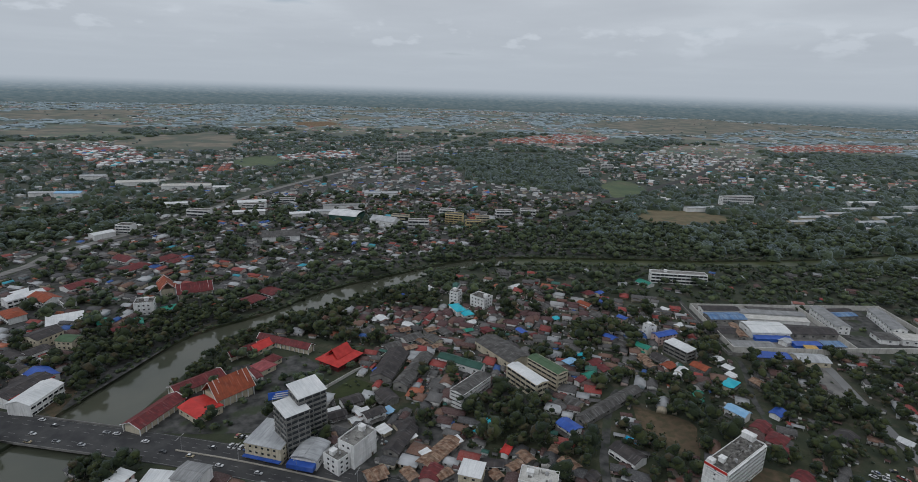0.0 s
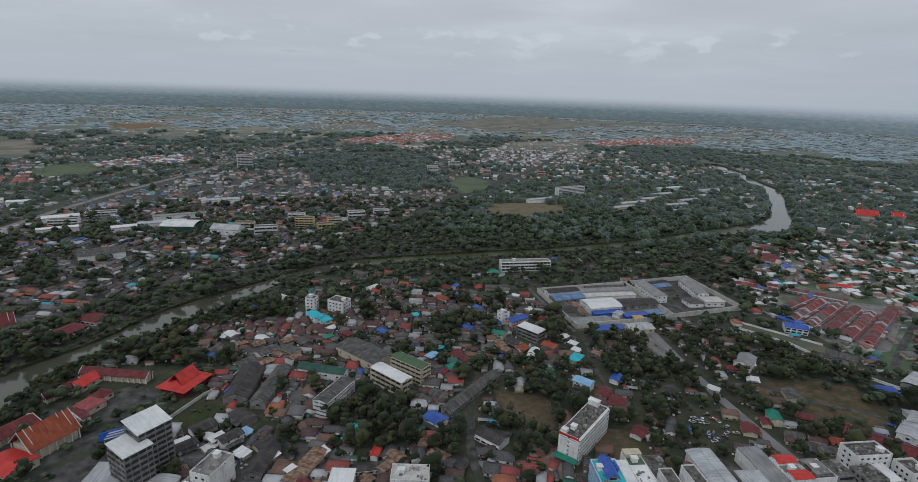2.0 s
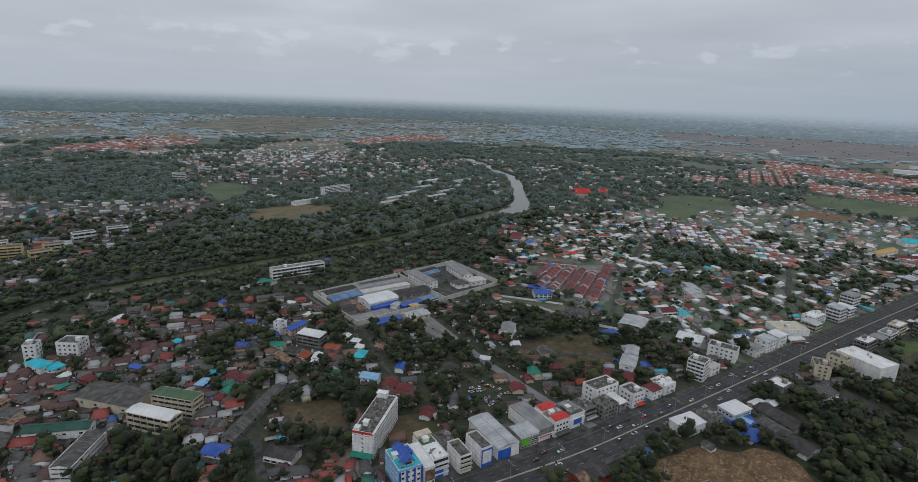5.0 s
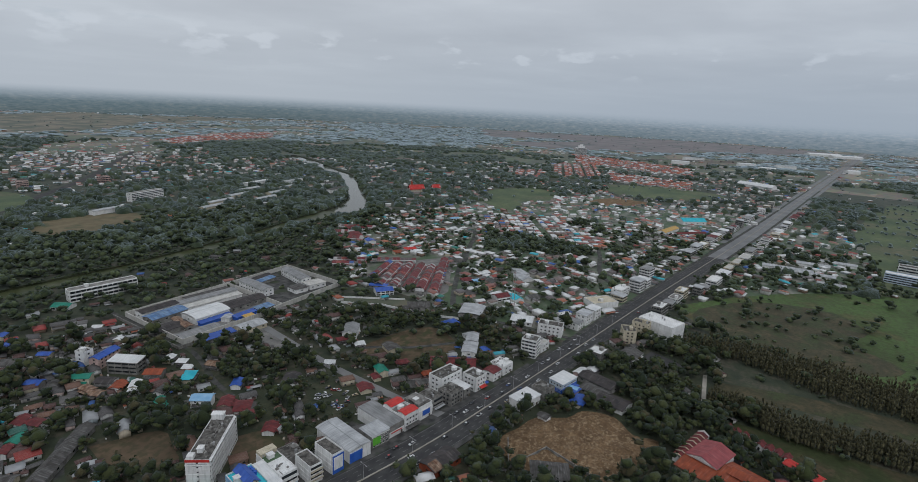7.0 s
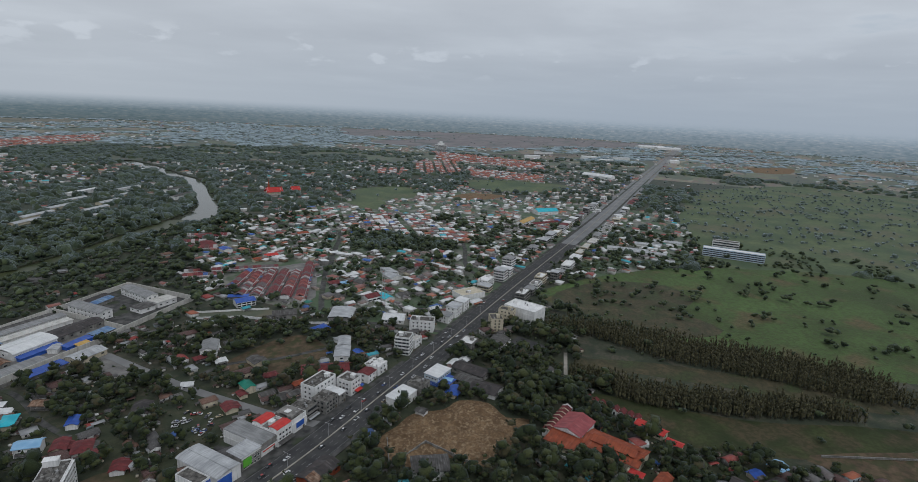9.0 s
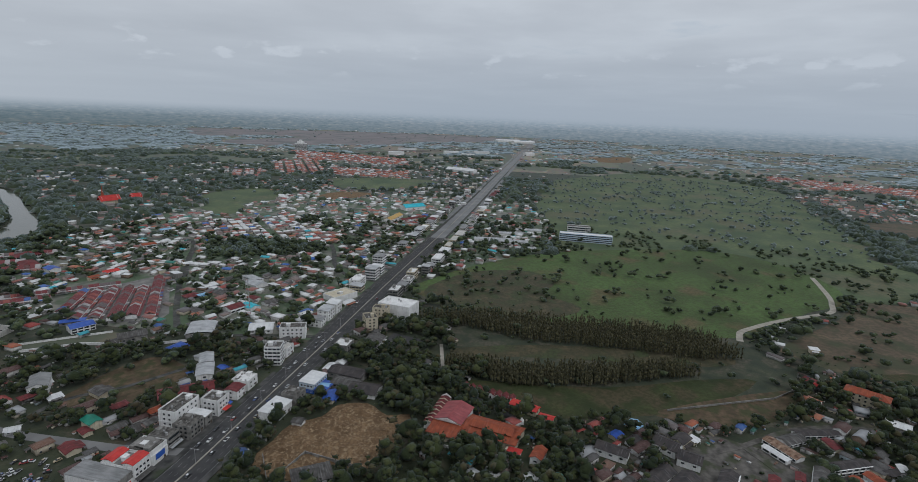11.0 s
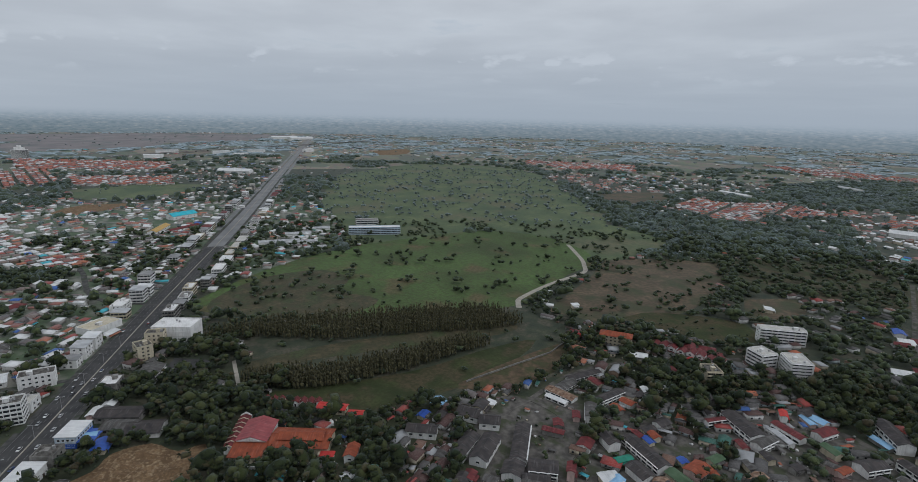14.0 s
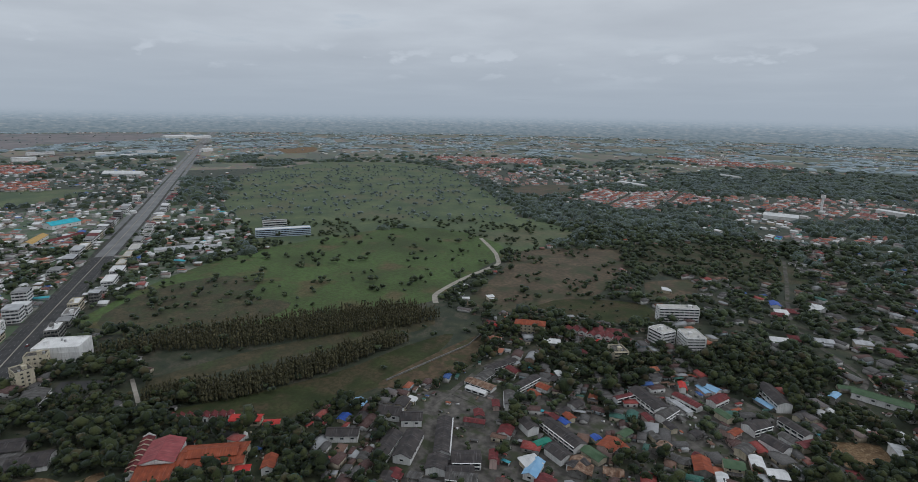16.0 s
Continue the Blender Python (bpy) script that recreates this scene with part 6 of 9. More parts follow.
home(-326, 386, 24.2, 16.6, 62, 3.6, M_DARK_ROOF, "gable")
home(-308, 358, 15.1, 10.9, 65, 4.3, M_DARK_ROOF, "gable")
home(-318, 350, 17.0, 9.5, -27, 3.9, M_DARK_ROOF, "gable")
home(-279, 325, 18.7, 13.9, -30, 4.8, M_BLUE_ROOF, "gable")
home(-147, 228, 15.5, 10.3, -5, 5.0, M_WHITE_ROOF, "mono")
home(-167, 228, 10.3, 8.1, 77, 5.3, M_WHITE_ROOF, "mono")
home(-261, 297, 26.0, 15.3, 86, 7.9, M_WHITE_ROOF, "gable")
home(516, 311, 13.3, 8.5, -30, 2.6, M_RED_ROOF, "hip")
home(521, 245, 11.1, 7.0, 64, 2.6, M_RED_ROOF, "gable")
home(489, 251, 16.3, 12.4, -27, 4.1, M_RED_ROOF, "gable")
home(623, 253, 15.3, 11.5, -26, 2.9, M_RED_ROOF, "hip")
home(307, 304, 8.4, 5.7, -27, 3.4, M_RED_ROOF, "hip")
home(277, 240, 7.2, 5.2, 60, 2.6, M_RED_ROOF, "gable")
home(585, 552, 26.0, 17.0, 58, 3.2, M_RED_ROOF, "hip")
home(612, 577, 26.0, 16.9, -31, 5.2, M_RED_ROOF, "hip")
home(260, 236, 10.4, 7.9, 60, 2.8, M_RED_ROOF, "gable")
home(307, 240, 8.9, 5.0, -33, 2.7, M_RED_ROOF, "hip")
home(518, 299, 8.1, 5.5, -33, 3.5, M_LIGHT_BLUE, "hip")
home(793, 511, 15.8, 9.3, -34, 3.0, M_LIGHT_BLUE, "gable")
home(550, 308, 14.7, 8.7, -31, 3.0, M_WHITE_ROOF, "mono")
home(556, 220, 9.1, 6.6, -31, 2.6, M_WHITE_ROOF, "mono")
home(310, 287, 8.2, 6.5, -33, 2.6, M_WHITE_ROOF, "mono")
home(572, 424, 10.0, 6.4, -32, 4.2, M_WHITE_ROOF, "mono")
home(647, 424, 11.9, 8.7, 66, 2.6, M_WHITE_ROOF, "gable")
home(577, 363, 11.6, 9.2, 57, 5.3, M_WHITE_ROOF, "mono")
home(590, 390, 9.7, 6.9, 58, 3.5, M_WHITE_ROOF, "mono")
home(627, 379, 11.1, 6.3, -35, 3.0, M_WHITE_ROOF, "gable")
home(525, 260, 9.5, 6.4, 55, 2.6, M_WHITE_ROOF, "gable")
home(563, 241, 11.4, 6.8, 58, 3.6, M_WHITE_ROOF, "mono")
home(497, 238, 16.0, 11.4, 58, 2.9, M_CYAN_ROOF, "gable")
home(581, 274, 22.4, 12.8, 56, 3.7, M_ZINC, "mono")
home(567, 263, 21.7, 14.9, 56, 3.1, M_ZINC, "gable")
home(382, 226, 7.8, 5.9, 65, 2.6, M_ZINC, "mono")
home(477, 283, 13.3, 8.1, 58, 3.0, M_GREY_ROOF, "gable")
home(321, 263, 13.4, 9.1, 65, 3.5, M_GREY_ROOF, "gable")
home(284, 225, 9.8, 5.8, -26, 2.6, M_GREY_ROOF, "gable")
home(284, 214, 8.8, 6.4, -32, 2.6, M_GREY_ROOF, "gable")
home(288, 206, 8.0, 6.0, -25, 4.9, M_GREY_ROOF, "gable")
home(528, 284, 14.8, 9.8, 66, 3.5, M_GREY_ROOF, "gable")
home(577, 302, 13.8, 8.2, -32, 2.6, M_GREY_ROOF, "gable")
home(513, 225, 13.2, 8.8, -33, 2.9, M_GREY_ROOF, "gable")
home(403, 306, 18.5, 10.9, -29, 2.6, M_GREY_ROOF, "gable")
home(325, 312, 14.8, 9.0, -33, 2.6, M_WHITE_ROOF, "gable")
home(285, 242, 10.9, 7.1, 63, 4.8, M_TEAL, "gable")
home(302, 211, 8.9, 5.3, -29, 4.8, M_ORANGE_ROOF, "hip")
home(700, 478, 17.4, 12.2, -34, 3.5, M_ORANGE_ROOF, "gable")
home(551, 444, 10.2, 6.8, -26, 4.0, M_ORANGE_ROOF, "gable")
home(368, 200, 7.2, 5.0, 59, 2.6, M_BLUE_ROOF, "gable")
home(568, 507, 15.3, 11.4, 64, 5.0, M_BLUE_ROOF, "gable")
home(421, 356, 18.4, 13.9, -35, 4.9, M_BLUE_ROOF, "gable")
home(577, 443, 16.8, 10.5, -32, 2.6, M_BRIGHT_RED, "gable")
home(351, 86, 21.1, 15.6, 81, 3.3, M_DARK_ROOF, "gable")
home(338, 107, 12.6, 7.6, -5, 3.2, M_BLUE_ROOF, "gable")
home(351, 119, 13.9, 8.4, 87, 3.3, M_LIGHT_BLUE, "gable")
home(380, 121, 10.7, 6.1, -10, 3.3, M_WHITE_ROOF, "gable")
home(390, 114, 10.0, 7.1, -12, 3.7, M_WHITE_ROOF, "gable")
home(430, 98, 22.5, 15.1, -10, 5.1, M_GREY_ROOF, "gable")
home(305, 118, 6.9, 5.1, 78, 2.6, M_GREY_ROOF, "gable")
home(318, -86, 7.5, 5.8, -47, 2.6, M_BLUE_ROOF, "gable")
home(329, -564, 14.5, 9.3, -45, 3.2, M_BLUE_ROOF, "gable")
home(331, -100, 9.3, 7.1, -39, 3.0, M_LIGHT_BLUE, "gable")
home(313, -96, 10.2, 6.1, -44, 2.6, M_DARK_ROOF, "gable")
home(227, -127, 13.1, 8.1, -38, 2.8, M_DARK_ROOF, "gable")
home(315, -126, 10.6, 8.0, -44, 4.9, M_DARK_ROOF, "gable")
home(246, -89, 8.5, 6.3, -39, 4.3, M_DARK_ROOF, "gable")
home(248, -94, 7.4, 5.7, -42, 3.8, M_RED_ROOF, "gable")
home(206, -165, 11.3, 8.5, -42, 2.6, M_RED_ROOF, "gable")
home(415, -257, 11.8, 7.5, -45, 3.0, M_RED_ROOF, "hip")
home(355, -338, 14.4, 8.7, -37, 4.8, M_RED_ROOF, "gable")
home(350, -353, 12.5, 8.7, -132, 2.6, M_RED_ROOF, "hip")
home(130, -326, 6.0, 5.0, -36, 3.8, M_RED_ROOF, "hip")
home(185, -474, 14.4, 8.6, -130, 2.8, M_RED_ROOF, "hip")
home(309, -536, 12.7, 7.4, -127, 3.3, M_RED_ROOF, "gable")
home(263, -490, 12.2, 8.0, -42, 3.3, M_RED_ROOF, "hip")
home(204, -534, 17.7, 10.5, -37, 4.8, M_RED_ROOF, "hip")
home(241, -104, 7.4, 5.0, -132, 3.8, M_GREY_ROOF, "gable")
home(185, -250, 9.1, 5.8, -126, 2.6, M_GREY_ROOF, "gable")
home(140, -324, 14.3, 9.4, -38, 3.2, M_GREY_ROOF, "gable")
home(275, -587, 12.5, 8.2, -42, 2.6, M_GREY_ROOF, "gable")
home(228, -557, 12.2, 7.0, -44, 3.4, M_GREY_ROOF, "gable")
home(272, -84, 6.0, 5.0, -42, 2.6, M_GREY_ROOF, "gable")
home(175, -255, 13.6, 9.2, -43, 4.4, M_ORANGE_ROOF, "gable")
home(224, -604, 19.5, 11.2, -46, 3.3, M_ORANGE_ROOF, "hip")
home(166, -270, 10.6, 8.1, -133, 5.4, M_MOSS_ROOF, "gable")
home(190, -434, 11.6, 7.3, -137, 2.7, M_MOSS_ROOF, "gable")
home(207, -191, 13.6, 10.5, -48, 4.1, M_RUST, "gable")
home(195, -206, 10.5, 5.8, -132, 2.9, M_RUST, "gable")
home(319, -135, 6.0, 5.0, -47, 2.6, M_WHITE_ROOF, "mono")
home(354, -284, 13.6, 9.7, -127, 4.0, M_WHITE_ROOF, "gable")
home(163, -287, 10.8, 6.6, -44, 3.7, M_WHITE_ROOF, "gable")
home(161, -254, 8.6, 5.5, -44, 4.9, M_WHITE_ROOF, "gable")
home(268, -474, 15.0, 10.9, -133, 3.2, M_WHITE_ROOF, "gable")
home(303, -587, 16.3, 11.6, -38, 3.5, M_WHITE_ROOF, "mono")
home(151, -287, 10.5, 8.2, -127, 3.5, M_WHITE_ROOF, "gable")
home(227, -532, 13.8, 8.0, -134, 4.5, M_ZINC, "mono")
home(247, -507, 14.0, 9.4, -135, 4.1, M_ZINC, "gable")
home(128, -373, 14.2, 8.4, -41, 4.9, M_ZINC, "mono")
home(276, -444, 6.1, 5.0, -42, 2.6, M_WHITE_ROOF, "gable")
home(415, -494, 11.4, 7.3, -39, 3.1, M_WHITE_ROOF, "mono")
home(311, -547, 12.0, 9.2, -131, 2.6, M_WHITE_ROOF, "mono")
home(301, -595, 13.3, 10.1, -40, 3.9, M_WHITE_ROOF, "mono")
home(347, -342, 10.1, 6.4, -38, 2.6, M_RED_ROOF, "gable")
home(337, -352, 10.9, 6.0, -43, 2.6, M_RED_ROOF, "hip")
home(308, -560, 12.1, 8.3, -37, 2.6, M_RED_ROOF, "hip")
home(479, -296, 7.3, 5.6, -97, 3.8, M_WHITE_ROOF, "mono")
home(405, -260, 8.9, 6.6, -105, 4.5, M_BRIGHT_RED, "gable")
home(334, -324, 9.3, 5.2, -8, 2.7, M_BRIGHT_RED, "gable")
home(267.8, -134.6, 37.4, 9.4, -30, 4.7, M_DARK_ROOF, "gable")
home(241.6, -136.4, 16.6, 11.9, 63, 4.7, M_DARK_ROOF, "gable")
home(244.8, -119.1, 12.6, 11.2, -35, 4.7, M_DARK_ROOF, "gable")
home(233.7, -128.3, 14.6, 5.4, 63, 4.7, M_DARK_ROOF, "gable")
home(227.2, -125.5, 17.0, 7.7, 53, 4.7, M_GREY_ROOF, "gable")
home(233.9, -150.1, 8.5, 4.2, -33, 6.7, M_RED_ROOF, "gable")
home(316.8, -189.7, 23.0, 7.8, 27, 2.7, M_RUST, "gable")
home(310.7, -182.6, 16.5, 4.2, 29, 2.7, M_WHITE_ROOF, "gable")
home(327.8, -200.3, 17.4, 9.1, -64, 2.7, M_GREY_ROOF, "gable")
home(337.9, -221.1, 30.0, 6.9, -80, 2.7, M_DARK_ROOF, "gable")
home(325.2, -224.2, 11.4, 5.5, 8, 2.7, M_RED_ROOF, "gable")
home(300.7, -218.8, 27.7, 7.4, -73, 4.7, M_DARK_ROOF, "gable")
home(285.8, -195.1, 18.0, 7.1, -31, 5.7, M_GREY_ROOF, "gable")
home(291.0, -228.5, 9.3, 6.4, 22, 3.7, M_ORANGE_ROOF, "gable")
home(286.9, -217.2, 9.1, 5.0, 1, 3.2, M_ORANGE_ROOF, "gable")
home(302.3, -251.7, 7.7, 4.3, -16, 3.7, M_WHITE_ROOF, "gable")
home(301.1, -266.5, 8.2, 5.5, -20, 3.7, M_WHITE_ROOF, "gable")
home(300.0, -243.3, 8.9, 4.4, -78, 2.7, M_DARK_ROOF, "gable")
home(323.6, -294.3, 8.4, 4.8, -15, 3.7, M_RED_ROOF, "gable")
home(285.8, -275.9, 9.1, 5.0, -19, 4.7, M_GREY_ROOF, "gable")
home(279.0, -288.1, 10.0, 6.7, -8, 4.7, M_DARK_ROOF, "gable")
home(273.1, -265.3, 6.7, 5.6, 80, 3.7, M_GREY_ROOF, "gable")
home(264.9, -275.9, 11.1, 5.9, -22, 3.7, M_DARK_ROOF, "gable")
home(252.8, -271.1, 16.4, 4.2, 86, 4.7, M_RED_ROOF, "gable")
home(261.7, -234.3, 9.5, 7.6, -78, 3.7, M_DARK_ROOF, "gable")
home(258.1, -220.3, 9.7, 5.1, -82, 3.7, M_DARK_ROOF, "gable")
home(250.9, -219.7, 6.7, 5.1, -1, 3.7, M_ORANGE_ROOF, "gable")
home(248.7, -213.9, 7.1, 4.2, 3, 2.7, M_BLUE_ROOF, "gable")
home(256.0, -212.0, 6.6, 4.2, 4, 2.7, M_RED_ROOF, "gable")
home(253.1, -188.4, 11.6, 7.9, -3, 5.7, M_DARK_ROOF, "gable")
home(236.9, -202.5, 32.9, 9.7, 3, 4.7, M_DARK_ROOF, "gable")
home(235.6, -186.1, 10.2, 4.2, -87, 3.7, M_TEAL, "gable")
home(222.3, -187.9, 14.2, 9.0, 6, 4.7, M_DARK_ROOF, "gable")
home(211.9, -206.5, 13.4, 7.3, 8, 3.7, M_MOSS_ROOF, "gable")
home(207.6, -190.6, 11.0, 7.4, -85, 4.7, M_DARK_ROOF, "gable")
home(213.9, -220.9, 13.1, 10.2, -72, 4.7, M_ORANGE_ROOF, "gable")
home(208.4, -227.6, 5.0, 4.2, -15, 3.7, M_ORANGE_ROOF, "gable")
home(219.6, -239.0, 9.5, 5.0, -79, 3.7, M_MOSS_ROOF, "gable")
home(225.0, -220.2, 5.2, 4.2, -7, 2.7, M_BLUE_ROOF, "gable")
home(255.9, -172.8, 9.5, 8.1, -49, 3.7, M_RED_ROOF, "gable")
home(281.4, -167.5, 7.6, 5.2, -25, 3.7, M_RED_ROOF, "gable")
home(274.2, -160.4, 13.3, 4.7, 49, 3.7, M_RED_ROOF, "gable")
home(286.4, -184.2, 7.8, 4.2, -27, 3.7, M_RED_ROOF, "gable")
home(242.2, -282.6, 29.2, 11.7, -8, 5.7, M_DARK_ROOF, "gable")
home(223.8, -281.2, 17.1, 8.1, -78, 4.7, M_GREY_ROOF, "gable")
home(225.5, -298.1, 16.1, 4.3, -6, 3.7, M_ZINC, "gable")
home(229.6, -308.0, 20.6, 6.4, 3, 4.2, M_RED_ROOF, "gable")
home(242.3, -340.7, 10.9, 7.8, -88, 4.7, M_DARK_ROOF, "gable")
home(236.7, -333.8, 11.4, 4.2, -17, 2.7, M_LIGHT_BLUE, "gable")
home(233.0, -339.7, 9.2, 6.9, 4, 3.7, M_LIGHT_BLUE, "gable")
home(221.1, -329.1, 15.6, 7.7, -85, 4.2, M_RED_ROOF, "gable")
home(245.6, -321.7, 9.0, 4.2, -41, 4.7, M_BRIGHT_RED, "gable")
home(205.1, -314.3, 11.3, 5.4, -7, 4.7, M_MOSS_ROOF, "gable")
home(193.3, -299.7, 6.2, 4.2, 23, 4.7, M_GREY_ROOF, "gable")
home(186.9, -300.2, 9.1, 4.2, -84, 5.7, M_ORANGE_ROOF, "gable")
home(186.6, -322.3, 16.4, 10.1, 84, 4.7, M_DARK_ROOF, "gable")
home(167.7, -311.8, 14.9, 9.7, -1, 5.7, M_DARK_ROOF, "gable")
home(173.1, -340.7, 19.9, 7.3, -10, 5.7, M_DARK_ROOF, "gable")
home(169.4, -328.3, 9.3, 6.3, -5, 3.7, M_GREY_ROOF, "gable")
home(159.0, -331.2, 12.9, 5.5, 78, 4.7, M_RED_ROOF, "gable")
home(204.3, -367.1, 29.1, 10.4, -29, 6.7, M_DARK_ROOF, "gable")
home(203.7, -356.0, 14.3, 4.4, -9, 2.7, M_LIGHT_BLUE, "gable")
home(185.0, -407.8, 10.2, 4.2, -80, 5.7, M_LIGHT_BLUE, "gable")
home(182.0, -361.2, 8.2, 4.9, -88, 3.7, M_GREY_ROOF, "gable")
home(167.0, -356.3, 7.8, 4.2, -19, 3.7, M_GREY_ROOF, "gable")
home(198.6, -248.6, 10.9, 6.7, -75, 3.7, M_RUST, "gable")
home(186.8, -247.4, 10.5, 6.1, 18, 3.7, M_GREY_ROOF, "gable")
home(173.6, -291.0, 9.5, 7.5, -85, 4.7, M_GREY_ROOF, "gable")
home(208.8, -253.9, 8.1, 4.2, -14, 3.7, M_GREY_ROOF, "gable")
home(212.4, -271.7, 8.1, 5.0, -12, 3.7, M_DARK_ROOF, "gable")
home(226.5, -266.3, 8.4, 4.2, -15, 3.7, M_RED_ROOF, "gable")
home(199.4, -279.1, 6.6, 4.9, -86, 3.7, M_DARK_ROOF, "gable")
home(181.6, -261.2, 6.1, 4.2, 2, 3.7, M_RED_ROOF, "gable")

# ---------- more of the plan ----------
sheet("parking_lot", [(436, 91), (438, 57), (448, 55), (460, 86)], M_ASPHALT, 0.15, "dark empty parking lot among trees", "parking lot")
footprint(447, 73, 20, 34, 0, 0)
M_TERRACE = material("terrace_roofs", (0.10, 0.05, 0.045), (0.40, 0.36, 0.35), 5, 0.75, 0.1, seed="object",
                     palette=((56, (0.16, 0.030, 0.034)), (22, (0.12, 0.105, 0.105)), (8, (0.28, 0.070, 0.055)), (11, (0.38, 0.37, 0.36)), (8, (0.11, 0.045, 0.042)), (3, (0.05, 0.13, 0.36))))


def terrace(x, y, L, W, rot, z, label):
    """A row of narrow houses, each with its own roof between party walls."""
    L, W, rot = norm(L, W, rot)
    footprint(x, y, L, W, rot, 1.0)
    ob = thing("terrace", x, y, rot, label, "terrace", "rows of terraces")
    part("wall", Soup().box(-L / 2, -W / 2, -0.3, L / 2, W / 2, z), M_WHITE, ob)
    n = max(2, round(L / 5.0))
    w = L / n
    roof = shared(("terrace", round(w, 2), round(W, 1)), lambda: Soup().gable(w - 0.16, W, 0, W * 0.26, 0.0, 0.16).mesh("roof", M_TERRACE))
    porch = shared(("terrace_porch", round(w, 2), round(W, 1)), lambda: Soup().box(-w / 2 + 0.25, -W / 2 - 2.6, 0, w / 2 - 0.25, -W / 2 - 0.02, 0.12).mesh("porch", M_TERRACE))
    for i in range(n):
        part("roof", roof, None, ob, at=pose(-L / 2 + (i + 0.5) * w, 0, z + (0.0, 0.18, -0.12)[(i * 7) % 3]))
        part("porch", porch, None, ob, at=pose(-L / 2 + (i + 0.5) * w, 0, 2.35))
    return ob


sheet("lane_paving", [(440, 402), (428, 372), (452, 305), (470, 306), (582, 374), (570, 390), (512, 425)], M_CONCRETE, 0.11, "grey concrete lanes between the terraces", "lane")
for ax, ay, bx, by, w in ((448, 398, 509, 421, 9), (432, 373, 513, 409, 10), (437, 358, 521, 398, 10), (444, 344, 528, 385, 9.5), (451, 331, 532, 372, 9.5), (456, 316, 567, 377, 9.5),
                          (471, 481, 538, 402, 8), (458, 470, 484, 437, 8), (555, 556, 575, 526, 12), (573, 588, 592, 560, 12), (604, 612, 640, 560, 10)):
    terrace((ax + bx) / 2, (ay + by) / 2, math.hypot(bx - ax, by - ay), w, math.degrees(math.atan2(by - ay, bx - ax)), 3.4, "long terrace of narrow houses with dark red roofs")
shed("lean_to", "bright blue sheet roof at the end of the terraces", 432, 372, 20, 6, -58, 3, M_BLUE_ROOF, M_GREY, "mono", 0.6, "lean-to")

block("apartment_house", "cream flats stepped back floor by floor", "building", 303, -312, 14, 12, -20, 12, 4, M_CREAM, "flat", M_TAR, 0.9, look_="gallery", which="sw", keep=True)
home(222.5, -168.4, 9.8, 9.1, 86, 4.0, M_WHITE_ROOF, "hip")
home(-391.3, 453.8, 30.0, 12.4, 61, 6.7, M_WHITE_ROOF, "gable")
home(-291.7, 412.8, 11.3, 6.9, -28, 3.7, M_TEAL, "gable")
home(-298.7, 332.2, 7.1, 5.8, -22, 4.7, M_DARK_ROOF, "gable")
home(-355.6, 454.8, 32.8, 9.2, -38, 4.7, M_GREY_ROOF, "gable")
home(-44.0, 314.2, 14.3, 9.4, -53, 3.7, M_DARK_ROOF, "gable")
home(-59.1, 297.8, 9.4, 4.0, -31, 2.7, M_WHITE_ROOF, "gable")
home(-80.7, 283.6, 5.0, 4.0, -34, 2.7, M_BLUE_ROOF, "gable")
home(-10.8, 241.5, 11.5, 9.3, 77, 3.7, M_RED_ROOF, "gable")
home(-138.1, 336.5, 15.6, 4.0, -50, 3.7, M_RED_ROOF, "gable")
home(57.8, 265.3, 7.0, 4.0, 61, 2.7, M_RUST, "gable")
home(30.6, 262.6, 7.7, 4.0, 65, 3.7, M_BRIGHT_RED, "gable")
home(69.7, 310.6, 9.3, 5.6, -61, 2.7, M_GREY_ROOF, "gable")
home(109.4, 359.1, 9.0, 6.6, -67, 3.7, M_RED_ROOF, "gable")
home(88.5, 342.3, 8.1, 4.4, 47, 3.7, M_RED_ROOF, "gable")
home(166.6, 359.7, 9.7, 5.6, 48, 3.7, M_WHITE_ROOF, "gable")
home(145.2, 377.4, 9.6, 5.8, -81, 3.7, M_RUST, "gable")
home(145.7, 367.3, 7.1, 6.7, -65, 3.7, M_RUST, "gable")
home(24.0, 251.9, 17.2, 6.0, -3, 2.7, M_DARK_ROOF, "gable")
home(216.8, 345.0, 10.9, 7.6, -66, 3.7, M_RUST, "gable")
home(165.6, 329.6, 8.5, 4.0, 33, 2.7, M_TEAL, "gable")
home(222.8, 267.4, 5.0, 4.0, 35, 2.7, M_WHITE_ROOF, "gable")


for k in range(8):
    s = (k + 0.5) / 8
    ob = shed("town_house", "narrow white town house with red tiled roof", 373.6 + -53.2 * s, -311.6 + -33.1 * s, 9.0, 6.4, -58, 5.6 if k % 3 else 4.6, M_RED_ROOF, M_WHITE, h=1.9, category="house", over=0.4, doors=False, group="row of red-roofed town houses")
    part("window", window_mesh(2.4, 1.4, M_WHITE), None, ob, at=pose(-4.5, 0, 3.4, 0, 0, -90))
    part("porch", Soup().box(-6.0, -2.8, 2.5, -4.4, 2.8, 2.7), M_RED_ROOF, ob)
wall_line("compound_wall", [(225, 489), (224, 399), (300, 399), (327, 403), (409, 408), (413, 498), (330, 493), (225, 489)], 4.6, 0.5, M_PALE, "high off-white wall round the walled compound")
